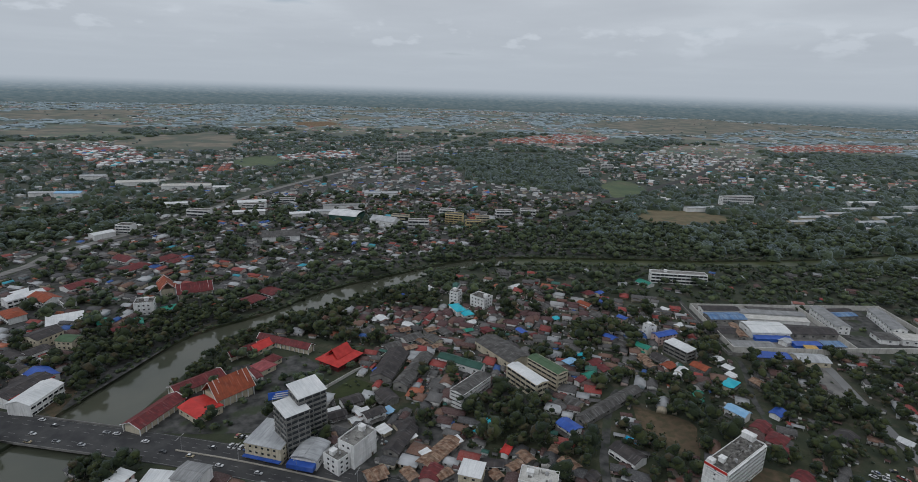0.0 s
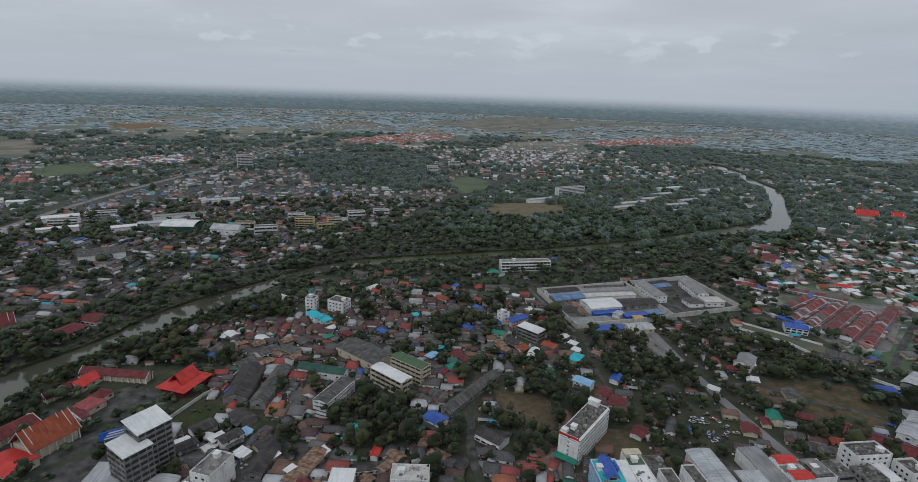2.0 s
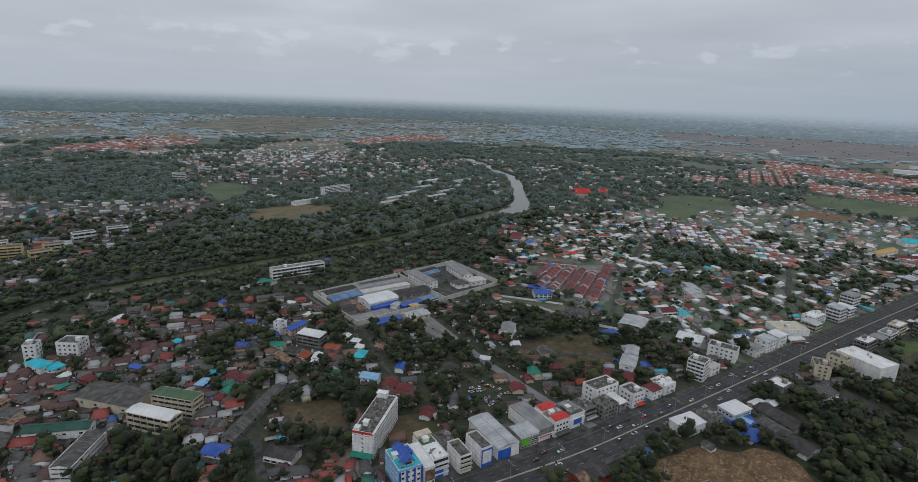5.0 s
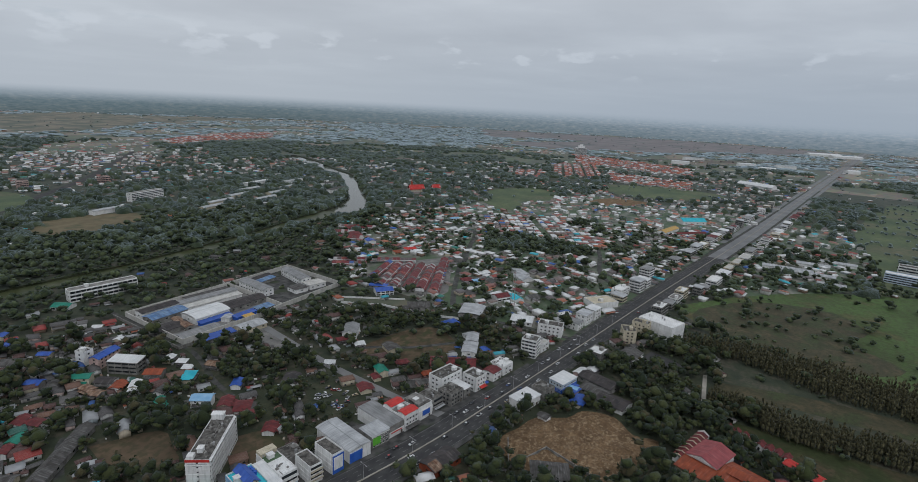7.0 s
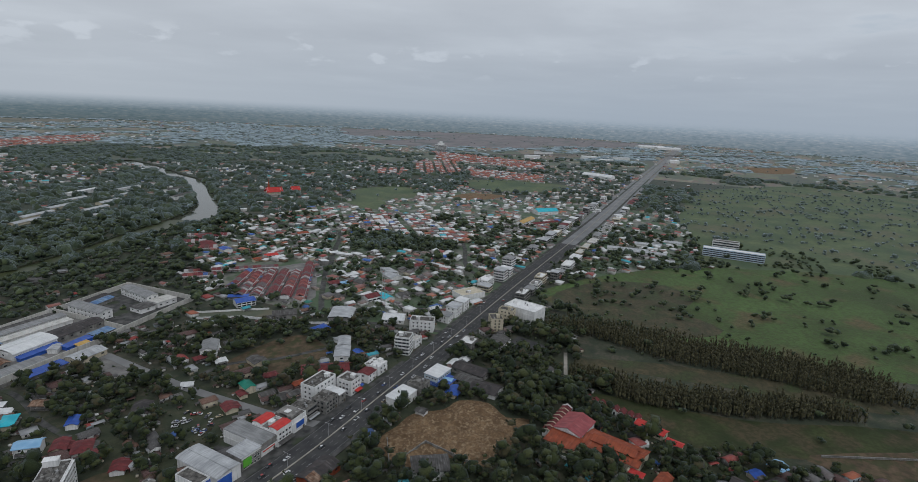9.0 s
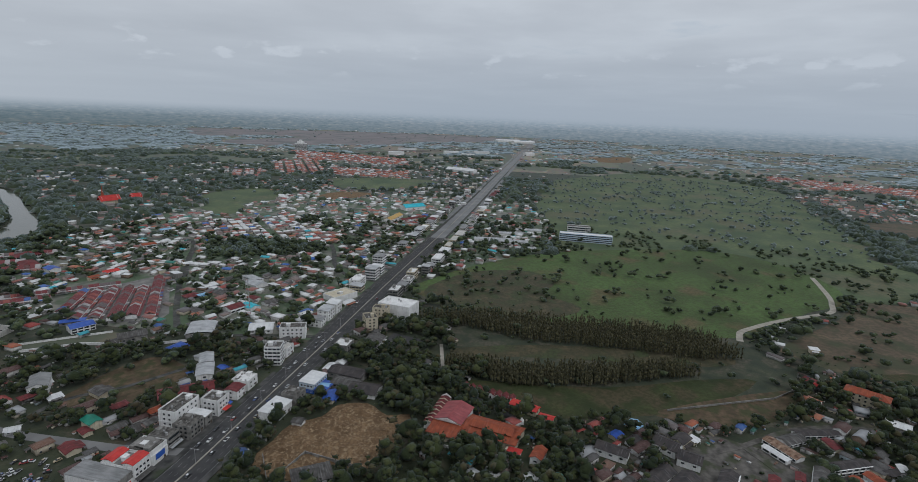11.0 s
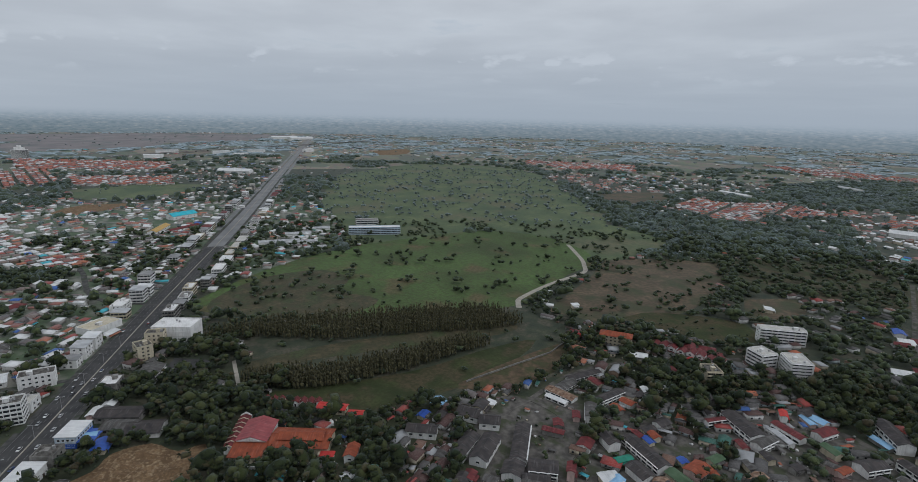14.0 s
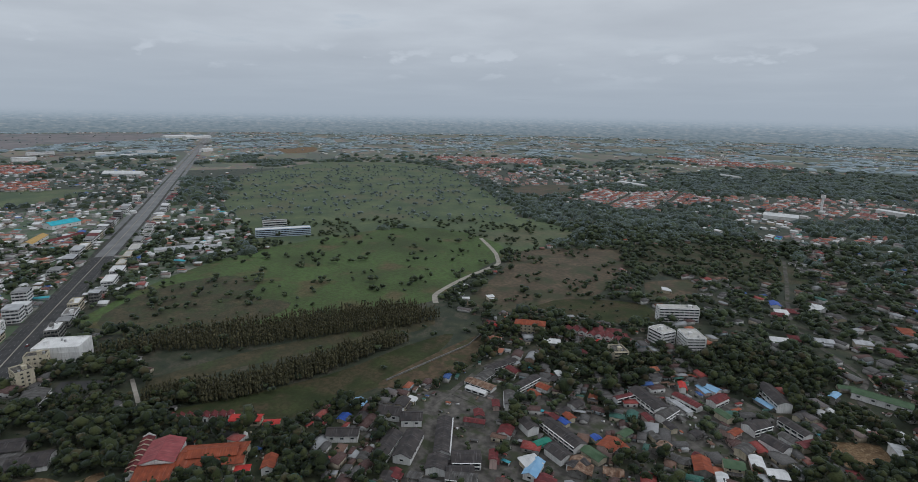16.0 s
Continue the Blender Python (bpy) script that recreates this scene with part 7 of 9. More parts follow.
wall_line("inner_wall", [(218, 496), (217, 393), (262, 393)], 2.5, 0.4, M_GREY, "outer grey wall of the walled compound")
wall_line("compound_wall", [(330, 491), (327, 404)], 4.6, 0.5, M_PALE, "off-white cross wall inside the walled compound")
sheet("yard", [(226, 488), (225, 400), (300, 400), (327, 404), (329, 492)], M_CONCRETE, 0.12, "pale concrete yard inside the walled compound", "yard")
sheet("yard", [(329.5, 492), (327.5, 404), (408, 409), (412, 497)], M_PAVE, 0.12, "grey yard with weeds inside the walled compound", "yard")
for name, label, x, y, L, W, rot, z, roof, wall, style, h in (
        ("workshop_hall", "workshop with faded blue sheet roof", 245.5, 461, 33, 15, 4, 5, M_FADED_BLUE, M_GREY, "gable", 1.3),
        ("workshop_hall", "workshop with dark grey sheet roof", 247, 477, 34, 11, 2, 6, M_DARK_ROOF, M_WHITE, "gable", 1.2),
        ("workshop_hall", "workshop with dark rusty red roof", 232, 433, 15, 29, 90, 4, M_DARK_ROOF, M_GREY, "gable", 1.2),
        ("workshop_hall", "narrow shed with rusty orange roof", 243.5, 432, 27, 6, 84, 4.6, M_RUST, M_GREY, "gable", 0.9),
        ("workshop_hall", "large hall with curved white roof", 269, 437, 33, 22, 0, 5.5, M_WHITE_ROOF, M_WHITE, "barrel", 2.2),
        ("workshop_hall", "wide workshop with dark ridged roof", 294.5, 436, 18, 30, 88, 5, M_DARK_ROOF, M_GREY, "gable", 1.6),
        ("workshop_hall", "wide workshop with dark ridged roof", 312.5, 436, 15, 31, 88, 5, M_DARK_ROOF, M_GREY, "gable", 1.6),
        ("lean_to", "long lean-to with bright blue sheet roof", 291, 411.5, 22, 6, 3, 3, M_BLUE_ROOF, M_BLUE, "mono", 0.7),
        ("lean_to", "lean-to with faded blue sheet roof", 313, 412.5, 17, 9, 2, 3, M_FADED_BLUE, M_GREY, "mono", 0.7),
        ("lean_to", "lean-to with bright blue sheet roof", 268, 421.5, 30, 5, 0, 3, M_BLUE_ROOF, M_BLUE, "mono", 0.7),
        ("canteen", "low building with tan sheet roof", 243, 407, 34, 12, -2, 3.6, M_GREY_SHEET, M_GREY, "gable", 1.1),
        ("canteen", "low building with a pale roof", 276, 416, 9, 7, 30, 3.6, M_ZINC, M_WHITE, "gable", 1.0),
        ("kiosk", "small shelter with a yellow roof", 290.5, 405.5, 9, 4.6, -4, 3, M_GOLD, M_GREY, "mono", 0.4),
        ("gallery_hall", "long low covered yard with tan roof", 292, 462, 58, 7, -5, 3.4, M_PALE, M_WHITE, "mono", 0.5),
        ("gallery_hall", "long low covered yard with grey roof", 296, 476, 60, 8, -4, 3.4, M_GREY_SHEET, M_WHITE, "mono", 0.5),
        ("gallery_hall", "low shed with dark roof along the wall", 300, 485, 44, 5, -3, 3.2, M_GREY_ROOF, M_WHITE, "mono", 0.4),
        ("yard_building", "low building with white flat roof inside the compound", 389, 427, 15, 20, 82, 5, M_PALE, M_WHITE, "mono", 0.3),
        ("yard_building", "low building with weathered grey roof inside the compound", 368.5, 429, 15, 15, 84, 4.6, M_GREY_ROOF, M_WHITE, "hip", 1.4),
        ("yard_building", "low shed with blue and grey roof inside the compound", 362, 476, 26, 9, 8, 4, M_FADED_BLUE, M_GREY, "gable", 1.0),
        ("yard_building", "low shed with dark roof inside the compound", 366, 486, 24, 8, 8, 4, M_DARK_ROOF, M_GREY, "gable", 1.0),
        ("gate_hall", "gate building with pale ribbed roof", 277, 384, 23, 14, -2, 4.5, M_ZINC, M_CREAM, "gable", 1.7),
        ("lean_to", "bright blue sheet roofs outside the wall", 250, 389.5, 26, 9, -4, 2.8, M_BLUE_ROOF, M_GREY, "mono", 0.6)):
    shed(name, label, x, y, L, W, rot, z, roof, wall, style, h, "shed" if name == "lean_to" else "building", doors=z > 4.4)
for x, y, L, rot in ((341, 461, 44, 86), (392, 459, 46, 77)):
    block("cell_block", "long white two-storey cell block with grey roof", "building", x, y, L, 11.5, rot, 7.6, 2, M_WHITE, "gable", M_GREY_SHEET, 1.6, over=0.9, step=5)

wall_line("garden_wall", [(371, 369), (392, 333), (400, 280), (428, 222)], 2.2, 0.3, M_WHITE, "long white plot wall beside a lane")
wall_line("garden_wall", [(356, -130), (372, -177), (385, -217), (406, -247)], 1.3, 0.3, M_GREY, "low grey wall along the meadow")
wall_line("garden_wall", [(-91, 319), (-72, 348), (-61, 359), (-52, 378)], 2.2, 0.3, M_PALE, "pale plot wall beside the temple")
wall_line("garden_wall", [(382, 382), (420, 326)], 1.6, 0.3, M_WHITE, "pale low wall round the dry grass")
block("villa", "new white villa with grey hipped roof", "house", 250.3, 90.4, 20, 13.3, -62, 6.5, 2, M_WHITE, "hip", M_GREY_ROOF, 3.2, over=1.0)
wall_line("garden_wall", [(269, 126), (245, 113), (275, 103), (264, 64)], 2.2, 0.3, M_GREY, "grey block wall round the new villa")
block("filling_station", "filling station canopy, white with a red fascia", "canopy", 543.8, 160, 30, 20, -37, 5.5, 1, M_WHITE, "flat", M_CREAM, 0.8, look_="none")
block("shophouse", "white and green shop building", "building", 591.6, 153.5, 22.2, 12, -8, 8, 3, M_WHITE, "flat", M_WHITE, 0.8)
ob = block("supermarket", "white supermarket with red signs beside the bridge", "building", -276, 306, 30.0, 16, 76, 7, 2, M_WHITE, "gable", M_DARK_ROOF, 1.8, which="", keep=True)
for k in range(3):
    board(ob, 30, 16, -0.4 + 0.26 * k, -0.24 + 0.26 * k, 3.6, 5.6, (M_BLUE, M_RED_ROOF, M_BRIGHT_RED)[k], "sign", 0.2, "s")
board(ob, 30, 16, -0.5, 0.5, 6.4, 7.4, M_BRIGHT_RED, "fascia", 0.3, "s")
block("apartment_house", "white three-storey house among trees", "building", 22.8, 478.8, 16.7, 13, -39, 10, 3, M_WHITE)
block("hotel", "white and pale blue three-storey hotel", "building", -273.0, 439.5, 15.6, 13.1, 19, 11, 3, M_WHITE)
block("town_block", "cream two-storey block with dark roof", "building", -316.8, 377.6, 17.6, 19.8, -19, 8, 2, M_CREAM, "gable", M_DARK_ROOF, 2)
block("town_block", "cream two-storey block with green roof", "building", -293.6, 373.3, 13.5, 11.4, -4, 7, 2, M_CREAM, "gable", M_MOSS_ROOF, 1.6)
temple("temple_hall", "temple hall with steep dark red roof and white gables", -249, 480, 30, 15, 30, 7, M_RED_ROOF, 2, h=7)
temple("temple_hall", "temple hall with steep dark red roof and white gables", -280, 487, 26, 13, -55, 7, M_ORANGE_ROOF, 2, h=7)
# far landmarks
block("hospital_tower", "pale tower block of eight floors", "tower", -150, 1416, 34, 14, 14, 30, 8, M_WHITE, look_="bands")
block("long_office", "long white five-storey block", "building", 522, 1014, 68, 12, 14, 15, 5, M_WHITE, "flat", M_GREY, 0.8, look_="gallery", which="s")
shed("arena", "arena with pale curved roof and green walls", -172, 806, 44, 34, -12, 8, M_WHITE_ROOF, M_GREEN_ROOF, "barrel", 4, "arena", doors=False)
shed("market_hall", "market hall with pale roof", -110, 776, 38, 22, -20, 8, M_ZINC, M_WHITE, category="hall")
for x, y, L, W, z, m in ((-8, 798, 26, 14, 14, M_YELLOW), (20, 776, 22, 12, 10, M_YELLOW), (34, 796, 20, 12, 12, M_CREAM), (-60, 770, 30, 12, 10, M_WHITE), (-90, 800, 26, 12, 9, M_CREAM), (70, 850, 26, 12, 10, M_WHITE),
                         (110, 860, 24, 12, 10, M_WHITE), (-20, 850, 24, 12, 9, M_WHITE), (-390, 790, 34, 12, 10, M_WHITE), (-440, 690, 20, 14, 11, M_WHITE), (-300, 900, 40, 14, 7, M_WHITE), (-330, 850, 36, 14, 8, M_WHITE),
                         (300, 1330, 26, 14, 15, M_WHITE), (380, 1420, 30, 14, 14, M_WHITE), (420, 1260, 18, 12, 14, M_PINK), (560, 1250, 20, 14, 12, M_PINK)):
    block("town_block", "pale town block of several floors", "building", x, y, L, W, 10 * math.sin(x), z, max(2, int(z / 3.4)), m, look_="bands", which="sw")
for x, y, L, W in ((600, 905, 60, 12), (680, 880, 56, 12), (660, 940, 64, 12), (740, 920, 50, 14), (720, 985, 60, 12), (800, 960, 46, 12), (560, 870, 46, 12)):
    shed("barracks", "long low pale-roofed barracks", x, y, L, W, 12, 4, M_ZINC, M_CREAM, h=1.8, category="building", doors=False)
ob = block("hotel_tower", "white stepped hotel tower far off", "tower", 2436, 892, 52, 24, -70, 30, 8, M_WHITE, "flat", M_WHITE, 0.8, look_="bands", which="sw")
part("penthouse", Soup().box(-16, -8, 30, 16, 8, 40).box(-7, -5, 40, 7, 5, 47), M_WHITE, ob)
temple("temple_hall", "far temple hall with red tiered roof", 985, 742, 36, 16, -30, 7, M_BRIGHT_RED, 2, h=9)
temple("temple_hall", "far temple hall with red tiered roof", 1040, 726, 20, 12, -30, 6, M_BRIGHT_RED, 2, h=7)
ob = thing("temple_spire", 1005, 770, 0, "slender orange temple spire", "spire")
part("spire", Soup().tube(0, 0, 0, 12, 5, 3.2, 10).tube(0, 0, 12, 20, 3, 1.2, 10).tube(0, 0, 20, 32, 1.1, 0.1, 8), M_ORANGE_ROOF, ob)
ob = thing("water_tower", 656, -1239, 0, "slim white water tower far off", "water tower")
part("shaft", Soup().tube(0, 0, 0, 30, 2.6, 2.2, 10), M_WHITE, ob)
part("tank", Soup().tube(0, 0, 30, 37, 4.5, 4.8, 12), M_WHITE, ob)
shed("sports_hall", "sports hall with a turquoise roof", 1095, 168, 48, 22, -48, 7, M_CYAN_ROOF, M_WHITE, category="hall")
shed("market_roof", "long market hall with yellow roof", 980, 186, 60, 14, -10, 5, M_GOLD, M_WHITE, category="hall")
shed("market_roof", "long low hall with a red roof", 985, 150, 60, 9, -40, 4, M_RED_ROOF, M_WHITE, category="hall")
shed("factory", "long white factory shed", 1850, 120, 105, 30, 66, 8, M_WHITE_ROOF, M_WHITE, category="factory", doors=False)
# pale halls and works among the far houses
for x, y, L, W, rot, roof, word in ((-615, 1019, 70, 24, 20, M_PALE, "cream"), (-511, 1000, 84, 22, 14, M_PALE, "cream"), (-711, 1306, 90, 18, 14, M_GREY_SHEET, "grey"), (-344, 877, 44, 18, 22, M_WHITE_ROOF, "white"),
                                    (-244, 806, 30, 14, 20, M_WHITE_ROOF, "white"), (-322, 807, 46, 12, 20, M_WHITE_ROOF, "white"), (-661, 900, 40, 20, 10, M_LIGHT_BLUE, "pale blue"), (-443, 993, 30, 16, 10, M_WHITE_ROOF, "white"),
                                    (-147, 985, 60, 16, 12, M_ZINC, "zinc"), (-189, 873, 70, 12, 14, M_GREY_SHEET, "grey"), (-202, 828, 60, 14, 14, M_ZINC, "zinc"), (-454, 662, 26, 14, 60, M_WHITE_ROOF, "white"),
                                    (-234, 685, 46, 30, 20, M_GREY_ROOF, "dark grey"), (-455, 846, 36, 14, 18, M_WHITE_ROOF, "white"), (-730, 1066, 44, 18, 16, M_ZINC, "zinc"), (-701, 894, 40, 14, 16, M_ZINC, "zinc"),
                                    (4007, -63, 190, 60, -60, M_WHITE_ROOF, "white"), (3924, -174, 170, 50, -60, M_WHITE_ROOF, "white"), (2637, 225, 70, 24, -70, M_WHITE_ROOF, "white"), (2710, 82, 80, 26, -70, M_ZINC, "zinc"),
                                    (2505, 137, 60, 24, -70, M_WHITE_ROOF, "white"), (2766, -156, 50, 30, -60, M_WHITE_ROOF, "white"), (1138, -1168, 95, 20, 2, M_WHITE_ROOF, "white"), (561, -1350, 80, 18, -8, M_WHITE_ROOF, "white"),
                                    (1165, -1632, 80, 24, -10, M_ZINC, "zinc"), (2700, 449, 90, 24, -70, M_ZINC, "zinc"), (2443, 456, 70, 22, -70, M_WHITE_ROOF, "white"), (420, 940, 50, 12, 12, M_ZINC, "zinc"),
                                    (860, 1010, 60, 12, 10, M_ZINC, "zinc"), (900, 930, 50, 14, 10, M_GREY_ROOF, "dark grey"), (780, 1040, 70, 12, 12, M_WHITE_ROOF, "white"), (850, 860, 60, 12, 14, M_GREY_ROOF, "dark grey")):
    shed("warehouse", "long low hall with a %s roof" % word, x, y, L, W, rot, 7 if abs(x) < 2000 else 12, roof, M_WHITE, h=W * 0.1, category="warehouse", doors=False)
shed("factory", "long white factory shed", 640, -1070, 60, 22, 30, 7, M_WHITE_ROOF, M_WHITE, category="factory", doors=False)
for x, y, L in ((840, -20, 70), (850, 0, 60), (900, -30, 40), (935, -60, 46), (800, -50, 30)):
    shed("clinic_wing", "long low pale clinic wing", x, y, L, 9, -88, 4, M_ZINC, M_WHITE, category="building", doors=False)
ob = thing("stupa", 326.3, -25.5, 0, "small white stupa with a pointed top", "stupa")
part("base", Soup().box(-2, -2, 0, 2, 2, 2), M_WHITE, ob)
part("bell", Soup().tube(0, 0, 2, 4.5, 1.6, 0.7, 10).tube(0, 0, 4.5, 8.5, 0.5, 0.05, 8), M_WHITE, ob)
ob = thing("radio_mast", 473, 229, 20, "tall lattice radio mast, red and white", "mast")
for sx in (-1, 1):
    for sy in (-1, 1):
        v = [(sx * 2.2 + a, sy * 2.2 + b, 0) for a, b in ((-.15, -.15), (.15, -.15), (.15, .15), (-.15, .15))] + [(sx * 0.5 + a, sy * 0.5 + b, 42) for a, b in ((-.12, -.12), (.12, -.12), (.12, .12), (-.12, .12))]
        part("leg", Soup().add(v, [(0, 1, 5, 4), (1, 2, 6, 5), (2, 3, 7, 6), (3, 0, 4, 7), (4, 5, 6, 7)]), M_STEEL, ob)
for k in range(10):
    w = 2.2 - 1.7 * k / 10
    s = Soup()
    for a, b, c, d in ((-w, -w, w, -w), (w, -w, w, w), (w, w, -w, w), (-w, w, -w, -w)):
        s.box(min(a, c) - 0.08, min(b, d) - 0.08, k * 4.2, max(a, c) + 0.08, max(b, d) + 0.08, k * 4.2 + 0.16)
    part("ring", s, M_BRIGHT_RED if k % 2 else M_WHITE, ob)
# details on the nearer buildings
ob = thing("roof_sign", -97, 271, 20, "blue roof sign with white lettering bars", "sign", z=26)
part("board", Soup().box(-8, -0.3, 0.5, 8, 0.3, 5), M_BLUE, ob)
for k in range(3):
    part("letter_bar", Soup().box(-6 + k, -0.36, 1.0 + k * 1.3, 5.5 - k, -0.3, 1.7 + k * 1.3), M_WHITE, ob)
for k in (-6, 0, 6):
    part("prop", Soup().box(k - 0.2, -0.2, -1, k + 0.2, 1.6, 0.6), M_STEEL, ob)
ob = thing("pool", 107, 279, -40, "small bright blue swimming pool", "pool")
part("water", Soup().box(-4.5, -2.2, 0.2, 4.5, 2.2, 0.34), material("pool_water", (0.03, 0.36, 0.62), (0.05, 0.44, 0.70), 3, 0.1), ob)
part("rim", Soup().box(-5, -2.7, 0, 5, -2.2, 0.4).box(-5, 2.2, 0, 5, 2.7, 0.4).box(-5, -2.2, 0, -4.5, 2.2, 0.4).box(4.5, -2.2, 0, 5, 2.2, 0.4), M_CONCRETE, ob)


def roadside():
    """Shophouses that line the highway."""
    rng = random.Random(31)
    for side, x0, x1 in ((1, 330, 1500), (-1, 560, 1500), (-1, 300, 420), (1, -60, 60), (-1, -190, -60)):
        x = x0
        while x < x1:
            L = rng.uniform(10, 22) * (1 if x < 700 else 1.5)
            k = next(i for i, q in enumerate(MAIN) if q[0] > x)
            (ax, ay), (bx, by) = MAIN[k - 1], MAIN[k]
            d = Vector((bx - ax, by - ay)).normalized()
            t = (x - ax) / (bx - ax)
            W = rng.uniform(9, 14)
            off = (17.5 if x < 640 else 28) + W / 2
            cx, cy = ax + (bx - ax) * t - d.y * side * off, ay + (by - ay) * t + d.x * side * off
            x += L + rng.uniform(1, 9) * (1 if x < 700 else 1.6)
            if rng.random() < (0.22 if x < 560 else 0.08) or any(abs(cx - f[0]) < f[2] + L / 2 and abs(cy - f[1]) < f[3] + W / 2 + 2 for f in FOOT):
                continue
            fl = rng.choice((2, 2, 3, 3, 4)) if side > 0 else rng.choice((1, 2, 2, 3))
            wall = rng.choice((M_WHITE, M_WHITE, M_WHITE, M_WHITE, M_WHITE, M_PALE, M_CREAM, M_GREY))
            style, roof = rng.choice((("flat", M_GREY), ("flat", M_WHITE), ("mono", M_ZINC), ("flat", M_PALE), ("gable", M_RED_ROOF), ("mono", M_WHITE_ROOF), ("gable", M_GREY_SHEET)))
            block("shophouse", "%s shophouse row of %d floors beside the highway" % ({"white_paint": "white", "cream_paint": "cream", "weathered_concrete": "grey", "pale_render": "off-white"}[wall.name], fl), "building", cx, cy, L, W,
                  math.degrees(math.atan2(d.y, d.x)), fl * 3.4, fl, wall, style, roof, 0.9, look_="windows" if x < 560 else "bands", which="sw", step=4.4, group="shophouses along the highway", keep=True, gap=1.0)


roadside()


def earth_heaps():
    """Uneven spread of dumped earth on the bare lot."""
    n = 46
    rng = random.Random(4)
    lot = FIELDS[6][0]
    xs, ys = np.linspace(250, 336, n), np.linspace(46, 130, n)
    gx, gy = np.meshgrid(xs, ys)
    ok = inside(lot, gx.ravel(), gy.ravel())
    edge = off_line(lot + lot[:1], gx.ravel(), gy.ravel())
    s = Soup()
    v = [(x, y, 0.12 + (min(e, 8) / 8 * (0.9 + 1.3 * noise.noise((x / 7, y / 7, 1)) + 1.1 * noise.noise((x / 2.6, y / 2.6, 4))) if o else -0.6)) for x, y, o, e in zip(gx.ravel(), gy.ravel(), ok, edge)]
    s.add(v, [(j * n + i, j * n + i + 1, (j + 1) * n + i + 1, (j + 1) * n + i) for j in range(n - 1) for i in range(n - 1) if ok[j * n + i] and ok[(j + 1) * n + i + 1]])
    tagged(new("earth_heap", s.mesh("earth_heap", M_DIRT)), "low uneven heaps of dumped yellow-brown earth", "earth heap", kind="stuff")


earth_heaps()


def street_lamp(x, y, rot):
    ob = thing("street_lamp", x, y, rot, "tall grey street lamp with two arms on the median", "street lamp", "lamps of the highway", z=0.5)
    part("pole", LAMP[0], None, ob)
    for k in (0, 180):
        part("arm", LAMP[1], None, ob, at=pose(0, 0, 0, 0, 0, k))


LAMP = (Soup().tube(0, 0, 0, 9.5, 0.14, 0.08, 6).mesh("pole", M_STEEL), Soup().box(-0.06, 0, 9.3, 0.06, 2.2, 9.42).box(-0.2, 1.7, 9.25, 0.2, 2.8, 9.45).mesh("arm", M_STEEL))
for k in range(20):
    x = -150 + 34 * k
    i = next(j for j, q in enumerate(MAIN) if q[0] > x)
    (ax, ay), (bx, by) = MAIN[i - 1], MAIN[i]
    street_lamp(x, ay + (by - ay) * (x - ax) / (bx - ax), math.degrees(math.atan2(by - ay, bx - ax)))

# bridge over the river
for side in (-1, 1):
    seg = [q for q in MAIN if -285 < q[0] < -180]
    tagged(new("parapet", ribbon(seg, 0.4, 1.35, 1.4, side * 12.2).mesh("parapet", M_CONCRETE)), "pale concrete bridge parapet", "parapet", kind="structure")
for x in (-248, -228, -208):
    y = 274 - (x + 266) * 0.15
    ob = thing("bridge_pier", x, y, -9, "grey concrete bridge pier in the river", "bridge pier", "piers of the bridge", z=-4)
    part("shaft", Soup().box(-1, -9, 0, 1, 9, 3.2), M_CONCRETE, ob)
    part("cap", Soup().box(-1.5, -11, 3.2, 1.5, 11, 3.75), M_CONCRETE, ob)


def car_parts():
    body = Soup()
    a, b = [(-2.15, 0.35), (-2.2, 0.8), (-1.9, 0.95), (1.0, 0.98), (2.1, 0.78), (2.2, 0.4)], 0.86
    body.add([(x, -b, z) for x, z in a] + [(x, b, z) for x, z in a], [(0, 1, 2, 3, 4, 5)[::-1], (6, 7, 8, 9, 10, 11)] + [(i, (i + 1) % 6, 6 + (i + 1) % 6, 6 + i) for i in range(6)][::1])
    cab = Soup()
    c = [(-1.7, 0.95, 0.8), (-1.25, 1.45, 0.68), (0.3, 1.47, 0.68), (1.05, 0.97, 0.8)]
    cab.add([(x, -w, z) for x, z, w in c] + [(x, w, z) for x, z, w in c], [(3, 2, 1, 0), (4, 5, 6, 7)] + [(i, (i + 1) % 4, 4 + (i + 1) % 4, 4 + i) for i in range(4)])
    top = Soup().box(-1.2, -0.66, 1.44, 0.28, 0.66, 1.5)
    wheel = Soup()
    v = [(0.33 * math.cos(k * 0.785), s, 0.33 + 0.33 * math.sin(k * 0.785)) for s in (-0.1, 0.1) for k in range(8)]
    wheel.add(v, [(i, (i + 1) % 8, 8 + (i + 1) % 8, 8 + i) for i in range(8)] + [tuple(range(7, -1, -1)), tuple(range(8, 16))])
    return body.mesh("body", M_CAR), cab.mesh("glasshouse", M_GLASS), top.mesh("roof_panel", M_CAR), wheel.mesh("wheel", M_TYRE)


CAR = car_parts()


